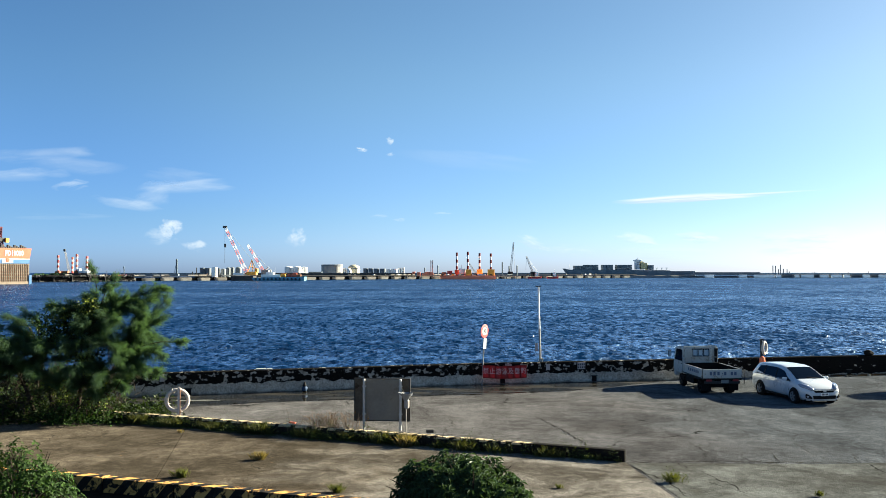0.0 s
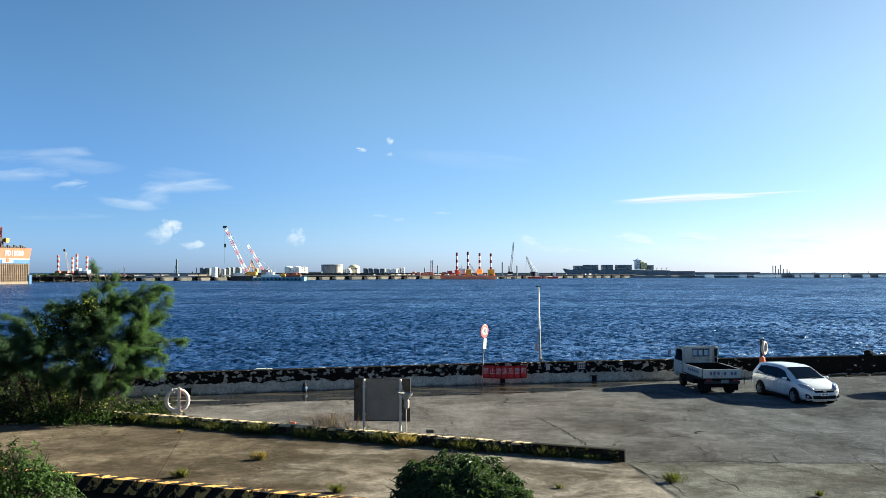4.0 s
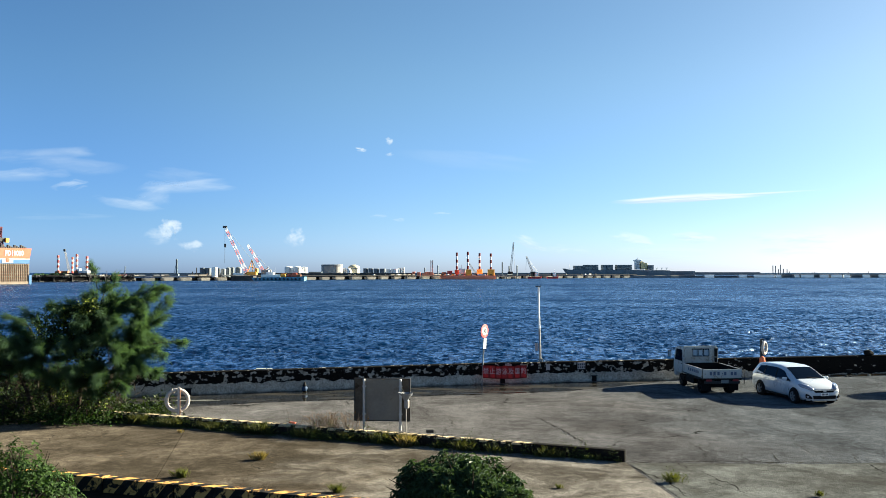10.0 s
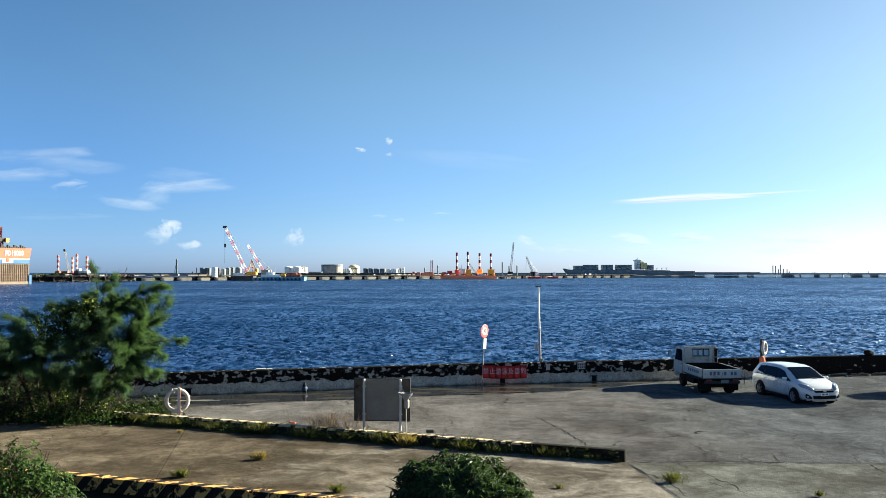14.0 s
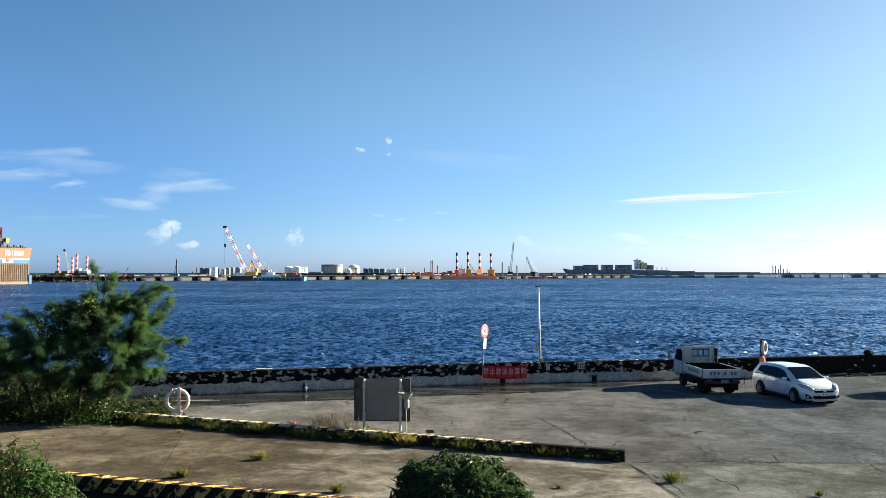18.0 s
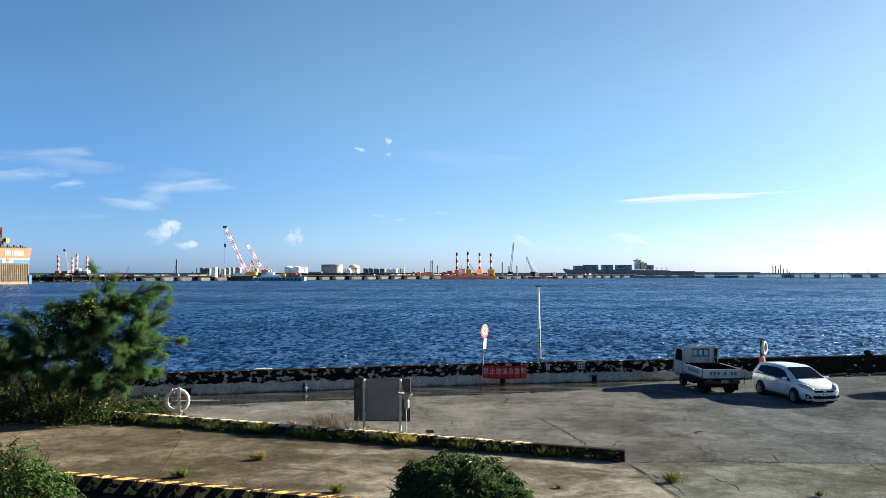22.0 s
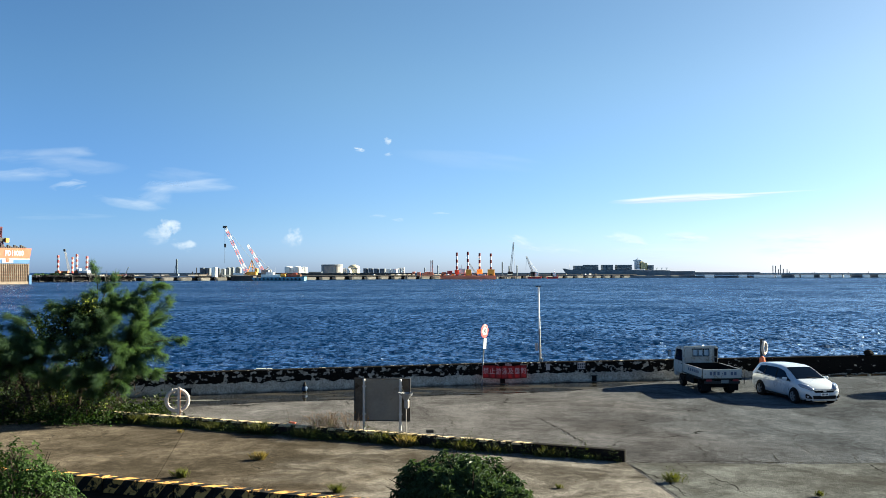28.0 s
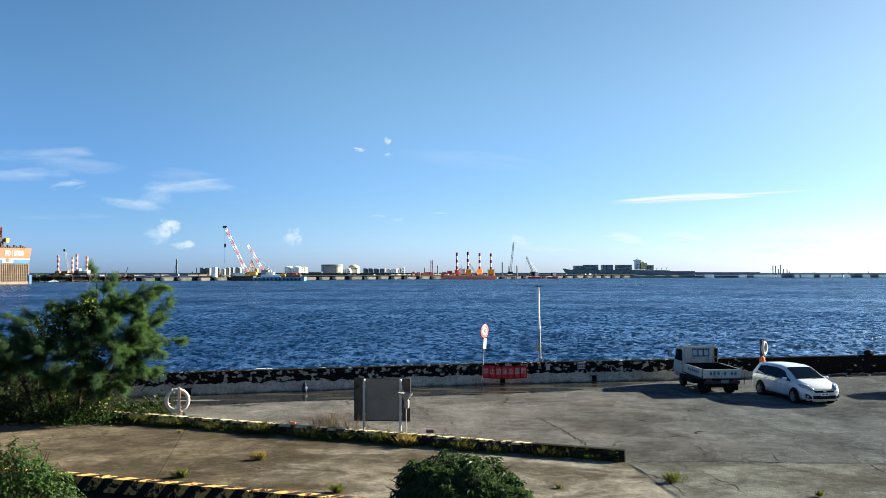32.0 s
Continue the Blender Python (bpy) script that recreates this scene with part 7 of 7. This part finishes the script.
def build_orange_barge():
    d = 825
    r = thing("jack_up_barge", pose(0, d, 0), "orange jack-up barge with four banded legs and yellow jack houses", "jack-up barge")
    h = part("hull", prism([(-2.799, 0.6), (21.269, 1.6), (52.052, 1.6), (51.493, -4), (-0.56, -4)], -8, 12, 0.2), M["rig_orange"], r, "faded orange hull")
    part("bow_deck", box((8.955, 2, 0.976), (23.507, 14, 1.119), 0.2), M["rig_orange"], r)
    for x, dy, top in ((13.902, 8, 24.478), (24.507, -4, 25.038), (36.564, 8, 23.918), (47.177, -4, 23.358)):
        striped_leg(r, x, dy, -6, top, 0.98, 9)
    for x, dy, w, zc, h, m in ((25.064, -4, 5.597, 4.471, 6.437, "ochre"), (36.564, 8, 5.597, 5.17, 5.037, "ochre"), (47.344, -4, 6.716, 4.471, 6.437, "ochre"), (13.902, 8, 4.478, 4.891, 4.478, "orange")):
        part("jack_house", box((x, dy, zc), (w, 5, h), 0.25), M[m], r)
    part("deck_house", box((19.03, 2, 6.009), (6.157, 6, 5.037), 0.2), M["tank_white"], r)
    part("deck_house", box((6.716, 2, 4.611), (5.037, 6, 3.358), 0.2), M["red"], r)
    part("deck_house", box((1.119, 2, 3.772), (4.478, 6, 2.239), 0.2), M["orange"], r)
    part("white_shed", box((37.5, -2, 2.095), (7.836, 5, 2.239), 0.2), M["tank_white"], r)
    rnd = random.Random(19)
    for i in range(16):
        gx = rnd.uniform(-1.119, 51.493)
        part("deck_gear", box((gx, rnd.uniform(-7, -2), 2.0 + rnd.uniform(0, 0.6)), (rnd.uniform(0.8, 2.6), 1.4, rnd.uniform(0.8, 2.4)), 0.1), M[rnd.choice(("dark_metal", "ochre", "red", "tank_white", "rust"))], r)
    for i in range(5):
        gx = 1.119 + 9.5 * i
        part("guard_post", bar((gx, -7.8, 1.4), (gx, -7.8, 4.6), 0.14, n=5), M["dark_metal"], r)
    part("mast", bar((18.47, 0, 6), (18.47, 0, 11.603), 0.25, n=5), M["steel"], r)
    part("deck_boom", lattice(bmesh.new(), (32.463, 0, 3.772), (25.187, 0, 14.961), 1.5, 1.0, 6, 0.12), M["crane_dark"], r)

    for x, w, top in ((-31.045, 2.985, 5.45), (-25.672, 3.582, 4.853), (-16.716, 5.97, 5.152), (-12.537, 4.179, 4.853), (-20.896, 2.388, 3.66)):
        o = thing("deck_unit", pose(x, 880, -2), "small orange work pontoon unit by the breakwater", "pontoon", "orange work pontoons")
        part("unit", box((0, 0, top / 2 + 0.5), (w, 4, top + 3), 0.2), M["rig_orange"], o)
    o = thing("lattice_tower", pose(-12.008, 888, 0), "slim grey twin tower on the breakwater", "tower")
    for dx in (-0.9, 0.9):
        part("shaft", box((dx, 0, 17.454 / 2), (0.9, 1.2, 17.454), 0.1), M["tank_grey"], o)
    part("cap", box((0, 0, 15.653), (2.8, 1.4, 0.7), 0.1), M["tank_grey"], o)
    for x, top in ((-20.19, 11.864), (-5.678, 14.387), (66.248, 18.171), (82.653, 14.387), (73.82, 13.756)):
        o = thing("spud_pile", pose(x, 930, -2), "dark upright spud pile", "pile", "spud piles")
        part("tube", turned([(0.75, -2), (0.75, top - 0.4), (0.5, top)], 10), M["hazed_navy"], o)
    for x0, z0, x1, z1, lab in ((74.678, 2.942, 78.443, 38.09, "tall thin grey lattice crane boom"), (99.78, 4.196, 92.563, 22.39, "thin grey lattice crane on a tug barge")):
        o = thing("lattice_crane", pose(0, 925, 0), lab, "crane", "far lattice cranes")
        a, b = (x0, 0, z0), (x1, 0, z1)
        part("boom", lattice(bmesh.new(), a, b, 1.8, 1.2, 12, 0.13), M["crane_dark"], o)
        part("house", box((a[0], 0, 3.2), (5.5, 5, 4.5), 0.2), M["dark_metal"], o)
        part("pendant", bar(b, (a[0] + 5, 0, 5.5), 0.11, n=4), M["crane_grey"], o)
        part("hoist_line", bar(b, (b[0] - 0.6, 0, b[2] - 15), 0.12, n=4), M["dark_metal"], o)
    q = thing("landing_stage", pose(0, 868, 0), "low pale landing stage on piles", "pier")
    part("deck", box((66.543, 0, 0.4), (23.555, 5, 0.9), 0.1), M["pale_concrete"], q)
    for i in range(9):
        part("pile", bar((55.354 + 2.65 * i, -1.5, -4), (55.354 + 2.65 * i, -1.5, 0.1), 0.4, n=6), M["dark_concrete"], q)
    for x, L, lab in ((97.815, 15.1, "red and black tug with a white wheelhouse"), (117.137, 12.1, "red workboat with a white wheelhouse")):
        b = thing("tug", pose(x, 890, -2), lab, "boat", "harbour tugs")
        part("hull", prism([(-L / 2, 2.2), (-L * 0.2, 1.6), (L * 0.3, 1.7), (L / 2, 3.0), (L * 0.44, -1), (-L * 0.46, -1)], -2.5, 2.5, 0.15), M["red"], b)
        part("rubbing_band", box((0, -2.45, 1.5), (L * 0.9, 0.3, 0.5), 0.05), M["black"], b)
        part("wheelhouse", box((L * 0.16, 0, 4.2), (L * 0.2, 3, 3.6), 0.2), M["tank_white"], b)
        part("bridge", box((L * 0.16, 0, 6.6), (L * 0.13, 2.6, 1.6), 0.2), M["tank_white"], b)
        part("funnel", turned([(0.6, 3), (0.55, 6.4)], 10, pose(-L * 0.08, 0, 0)), M["black"], b)
        part("mast", bar((L * 0.16, 0, 7), (L * 0.16, 0, 10.2), 0.12, n=5), M["steel"], b)


def build_ship():
    d = 1420
    s = thing("container_ship", pose(0, d, 0), "dark container ship with stacked boxes and a tall yellow-grey bridge", "ship")
    part("hull", prism([(205.197, 10.745), (212.904, 8.82), (371.859, 7.857), (383.419, 7.375), (383.419, -4), (215.794, -4)], -14, 14, 0.4), M["hazed_navy"], s, "dark hull")
    part("foremast", bar((214.83, 0, 8), (214.83, 0, 17.968), 0.3, n=5), M["steel"], s)
    rnd = random.Random(3)
    for x0, x1, top in ((223.019, 239.878, 15.56), (239.878, 253.365, 17.004), (253.847, 262.999, 17.004), (270.706, 288.046, 17.004), (294.79, 319.837, 17.004), (346.811, 356.445, 16.523)):
        n = max(1, round((x1 - x0) / 5.8))
        w = (x1 - x0) / n
        h = (top - 8.3) / 3
        for i in range(n):
            for lv in range(3):
                part("container", box((x0 + w * (i + 0.5), rnd.uniform(-1, 1), 8.3 + h * (lv + 0.5)), (w - 0.35, 22, h - 0.12)), M["hazed_ship_grey"], s)
    br = part("bridge", box((330.4, 0, 16.2), (4.6, 20, 14.6), 0.4), M["bridge_white"], s, "tall pale bridge house")
    part("accommodation", box((338.6, 2, 15.2), (6.2, 18, 12.6), 0.3), M["buff"], br)
    part("upper_deck", box((336.9, 1, 22.2), (3.2, 16, 2.2), 0.2), M["buff"], br)
    part("wheelhouse", box((330.6, -1, 24.2), (8.2, 24, 1.9), 0.3), M["bridge_white"], br)
    part("monkey_island", box((331.4, 0, 25.8), (4.2, 10, 1.5), 0.2), M["bridge_white"], br)
    for x, h in ((327.2, 2.2), (334.0, 2.8)):
        part("bridge_wing", box((x, -8, 22.6), (1.2, 3, h), 0.15), M["bridge_white"], br)
    part("funnel", box((344.0, -4, 15.2), (5.0, 8, 10.4), 0.6), M["buff"], s, "yellow funnel")
    part("bridge_mast", bar((332.0, 0, 25), (332.0, 0, 29.2), 0.5, n=6), M["tank_grey"], br)
    for i in range(4):
        for j in range(3):
            part("window", box((329.471 + 2.2 * j, -10.2, 12.2 + 2.7 * i), (1.3, 0.5, 1.1)), M["glass"], br)
    for x in (364.152, 372.822, 381.011):
        post = part("deck_crane_post", bar((x, 0, 6), (x, 0, 11.4), 0.6, n=6), M["bridge_white"], s)
        part("post_head", box((x, 0, 11.6), (3.4, 2, 1.1), 0.2), M["bridge_white"], post)
    for x, top in ((494.827, 14.35), (498.643, 13.926), (503.307, 8.84), (506.106, 15.621), (510.516, 9.264), (516.028, 9.264), (519.42, 5.45)):
        t = thing("spud_stack", pose(x, 1250, 0), "dark upright pile on the horizon", "pile", "piles on the horizon")
        part("tube", turned([(0.65, -4), (0.65, top), (0.5, top + 0.2)], 8), M["hazed_concrete"], t)


def build_spray():
    """Spray that breaks against the quay across the water."""
    t = thing("spray", pose(-270.326, 579, -5.5), "white burst of spray at the foot of the dark quay", "spray")
    rs = np.random.RandomState(3)
    n = 220
    c = np.stack([rs.normal(0, 1.7, n), rs.normal(0, 0.3, n), np.abs(rs.normal(0, 0.9, n))], 1)
    c[:, 2] *= np.exp(-np.abs(c[:, 0]) / 2.2)
    u = unit(rs.normal(0, 1, (n, 3))) * rs.uniform(0.1, 0.35, (n, 1))
    w = unit(rs.normal(0, 1, (n, 3))) * rs.uniform(0.1, 0.35, (n, 1))
    leaf_cloud("droplets", np.stack([c - u, c + w, c + u, c - w], 1), M["tank_white"], t)
    return t


def build_riprap():
    """Tumbled blocks along the top and the foot of the dark quay."""
    rnd = random.Random(12)
    bm = bmesh.new()
    for i in range(230):
        u = rnd.random()
        top = rnd.random() < 0.6
        x, y = -291.3 + 54.2 * u + 0.5, 585 + 55 * u - 0.5
        z = rnd.uniform(1.5, 2.6) if top else rnd.uniform(-2.1, -0.9)
        k = rnd.uniform(0.4, 1.1)
        bx(bm, (0, 0, 0), (k * rnd.uniform(0.8, 2.0), k, k * rnd.uniform(0.5, 1.0)), 0.0, pose(x, y, z, rnd.uniform(-25, 25), rnd.uniform(-25, 25), rnd.uniform(0, 180)))
    tagged(part("riprap", bm, M["dark_concrete"], None), "tumbled dark stone blocks along the far quay", "rocks", "", "stuff")


def build_quay_clutter():
    """Low stores, drums and gear on the dark quay and the breakwater, as far small things."""
    rnd = random.Random(44)
    for i in range(22):
        u = rnd.uniform(0.05, 0.98)
        x, y = -280.836 + (-237.069 - (-280.836)) * u, 592 + 50 * u
        s = thing("quay_store", pose(x, y + rnd.uniform(2, 8), 2.0, 0, 0, rnd.uniform(10, 60)), "low store of timber and rusty gear on the far quay", "stack", "stores on the far quay")
        part("timber_block", box((0, 0, 0.5), (rnd.uniform(1.2, 5), 2, rnd.uniform(0.8, 2.2)), 0.12), M[rnd.choice(("dark_metal", "rust", "quay_black", "tank_grey", "dark_concrete"))], s)
        if i % 3 == 0:
            part("stake", bar((0.4, 0, 0.2), (0.7, 0, rnd.uniform(2.2, 4.2)), 0.12, n=5), M["dark_metal"], s)
    for i in range(26):
        along = rnd.uniform(205, 560)
        s = thing("deck_store", pose(-252 + 0.8 * along - 5.0, 652 + 0.6 * along + 7.0, 2.0, 0, 0, 37), "small store on the long breakwater", "stack", "stores on the breakwater")
        part("timber_block", box((0, 0, 0.35), (rnd.uniform(1.0, 4), 1.6, rnd.uniform(0.7, 1.6)), 0.1), M[rnd.choice(("dark_metal", "tank_grey", "tank_white", "dark_concrete", "rig_orange"))], s)


build_quay_clutter()
build_riprap()
build_breakwater()
build_left_quay()
build_floating_dock()
build_left_rig()
build_tank_farm()
build_crane_barge()
JIB = build_small_crane()
build_orange_barge()
build_ship()
SPRAY = build_spray()


# ---------------------------------------------------------------- clouds
CLOUDS = []


def cloud(x, z, w, h, drift, body, seed, puff, wisp, stretch, label, tilt=0.0, soft=0.75):
    """A thin sheet of cloud far out over the sea; drift is its way in metres over the clip."""
    n = 8
    verts = [(w * (i / n - 0.5), 0.0, h * (j / n - 0.5)) for i in range(n + 1) for j in range(n + 1)]
    faces = [(i * (n + 1) + j, (i + 1) * (n + 1) + j, (i + 1) * (n + 1) + j + 1, i * (n + 1) + j + 1) for i in range(n) for j in range(n)]
    ob = sheet("cloud", verts, faces, cloud_material("cloud_glow", body, seed, puff, wisp, stretch, soft), None, "", True)
    ob.visible_shadow = False
    tagged(ob, label, "cloud", "clouds", "structure")
    base = pose(x, 4200 + 14 * len(CLOUDS), z, 0, tilt, 0)
    ob.matrix_basis = base
    CLOUDS.append((ob, base, drift))


CU, CI = "small white cumulus cloud low over the sea", "thin streak of high white cloud"
cloud(-1399, 205, 205, 190, -9, 0.52, 1, 3.4, 0.30, (1, 1, 1), CU, 0, 0.6)
cloud(-1360, 232, 130, 120, -9, 0.58, 21, 3.0, 0.26, (1, 1, 1), CU, -10, 0.6)
cloud(-1455, 180, 190, 130, -9, 0.30, 22, 3.0, 0.24, (1, 1, 1), CU, 0, 0.8)
cloud(-1262, 140, 190, 100, -57, 0.54, 2, 3.2, 0.26, (1, 1, 0.8), CU, 14, 0.6)
cloud(-740, 182, 125, 150, -20, 0.52, 3, 3.4, 0.28, (1, 1, 1), CU, 0, 0.6)
cloud(-760, 165, 160, 110, -20, 0.28, 23, 3.0, 0.24, (1, 1, 1), CU, 0, 0.8)
cloud(-279, 678, 80, 60, -14, 0.70, 4, 2.6, 0.28, (1, 1, 1), "tiny white cloud puff", -8, 0.6)
cloud(-421, 637, 90, 34, -14, 0.66, 5, 2.6, 0.26, (1, 1, 1), "tiny white cloud puff", 8, 0.6)
cloud(-271, 613, 70, 34, -14, 0.36, 6, 2.6, 0.28, (1, 1, 1), "tiny white cloud puff", 0, 0.7)
cloud(-1935, 458, 300, 85, -11, 0.32, 7, 3.0, 0.26, (0.9, 1, 1), CI, -6, 0.7)
cloud(-2160, 512, 760, 110, 9, 0.30, 8, 2.2, 0.20, (0.9, 1, 0.75), CI, -2, 0.9)
cloud(-2120, 618, 820, 130, 9, 0.26, 9, 2.2, 0.20, (0.9, 1, 0.75), CI, -3, 0.95)
cloud(-1905, 560, 700, 120, 9, 0.14, 24, 2.2, 0.20, (0.9, 1, 0.75), CI, 3, 0.95)
cloud(-1690, 372, 560, 100, 17, 0.29, 10, 2.4, 0.20, (0.9, 1, 0.75), CI, 10, 0.9)
cloud(-1560, 415, 420, 230, 17, 0.22, 25, 2.6, 0.22, (0.8, 1, 1.2), CI, -14, 0.95)
cloud(-1340, 462, 780, 110, 17, 0.28, 11, 2.2, 0.20, (0.9, 1, 0.75), CI, -1, 0.9)
cloud(-1420, 520, 560, 120, 17, 0.15, 26, 2.2, 0.22, (0.9, 1, 0.75), CI, 5, 0.95)
cloud(-2050, 300, 760, 60, 9, 0.12, 27, 2.2, 0.2, (0.9, 1, 0.75), CI, 0, 0.95)
cloud(1335, 398, 960, 62, -17, 0.90, 12, 1.6, 0.06, (0.5, 1, 1.2), "long narrow streak of white cloud", -3.0, 0.5)
cloud(1690, 422, 900, 26, -17, 0.62, 28, 1.6, 0.02, (0.5, 1, 1.0), "long narrow streak of white cloud", -3.2, 0.5)
cloud(1029, 176, 370, 110, -63, 0.55, 13, 3, 0.26, (0.8, 1, 1.2), CU, 6)
cloud(1385, 186, 399, 100, -63, 0.55, 14, 3, 0.26, (0.8, 1, 1.2), CU, 4)
cloud(1997, 170, 883, 274, -40, 0.5, 15, 3, 0.24, (0.8, 1, 1.5), CU, 0)
cloud(490, 162, 300, 100, -63, 0.5, 16, 2.8, 0.26, (0.8, 1, 1.2), CU, 16)
cloud(700, 120, 360, 110, -63, 0.25, 29, 2.8, 0.26, (0.8, 1, 1.2), CU, 0)
cloud(1200, 110, 900, 120, -40, 0.25, 30, 2.8, 0.24, (0.8, 1, 1.2), CU, 0)
cloud(0, 324, 150, 22, -9, 0.45, 17, 2.4, 0.24, (0.6, 1, 1.2), CI, 0)
cloud(-240, 288, 110, 40, -9, 0.28, 18, 3, 0.26, (0.8, 1, 1.2), CI, 0)
cloud(-355, 312, 150, 34, -9, 0.22, 19, 3, 0.26, (0.8, 1, 1.2), CI, 0)
cloud(180, 620, 1200, 150, 9, 0.07, 31, 2.4, 0.22, (0.9, 1, 0.75), CI, 5, 0.95)


# ---------------------------------------------------------------- what moves
def motions():
    # two wave sheets drift across one another
    times = [i * 2.0 for i in range(17)]
    walk(WAVES[0], [(t, pose(-0.75 * t, -0.32 * t + 4, 0)) for t in times])
    walk(WAVES[1], [(t, pose(0.55 * t, -0.42 * t + 5, 0)) for t in times])
    # clouds
    for ob, base, dx in CLOUDS:
        walk(ob, [(t, Matrix.Translation((dx * t / 32, 0, 0)) @ base) for t in (0, 8, 16, 24, 32)])
    # limbs sway in the sea wind
    for k, (limb, root, L) in enumerate(SWAYING):
        rows = []
        for i in range(41):
            t = i * 0.8
            a = 1.3 * math.sin(1.25 * t + k * 1.7) + 0.8 * math.sin(2.3 * t + k * 2.9) + 0.7 * math.sin(0.33 * t + k)
            b = 0.9 * math.sin(1.6 * t + k * 2.1)
            rows.append((t, Matrix.Translation(root) @ pose(0, 0, 0, b * 0.6, a * 0.7, b * 0.5)))
        walk(limb, rows)
    # shrubs stir
    for k, s in enumerate(SHRUBS):
        base = s.matrix_basis.copy()
        walk(s, [(i * 0.8, base @ pose(0, 0, 0, 0.3 * math.sin(1.4 * i * 0.8 + k), 0.45 * math.sin(1.1 * i * 0.8 + 2 * k), 0)) for i in range(41)])
    # banner ripples, panel by panel
    w = 2.12 / 7

    def swing(u, t):
        gust = 0.6 + 0.4 * math.sin(0.9 * t + 0.7)
        return 0.04 * math.sin(math.pi * u) * gust * (math.sin(2.6 * t - 5.0 * u) + 0.5 * math.sin(4.3 * t - 9 * u + 1))
    for i, p in enumerate(BANNER):
        rows = []
        for j in range(81):
            t = j * 0.4
            d0, d1 = swing(i / 7, t), swing((i + 1) / 7, t)
            rows.append((t, pose(w * i, d0, 0.006 * math.sin(1.7 * t), 1.2 * math.sin(2.2 * t) + 0.4 * math.sin(3.1 * t + 0.7 * i), 0, math.degrees(math.atan2(d1 - d0, w)))))
        walk(p, rows)
    # the small crane slews its jib
    walk(JIB, [(t, pose(0, 0, 0, 0, a, 0)) for t, a in ((0, -6), (4, -4), (9, 0), (12, 10), (16, 20), (20, 24), (25, 24), (32, 22))])
    # spray at the far quay
    x, y = SPRAY.location.x, SPRAY.location.y
    walk(SPRAY, [(t, pose(x, y, z)) for t, z in ((0, -5.5), (24.4, -5.5), (25.2, -1.9), (26.2, -4.5), (27, -5.5), (30.6, -5.5), (31.6, -1.8), (32, -1.6))])


motions()
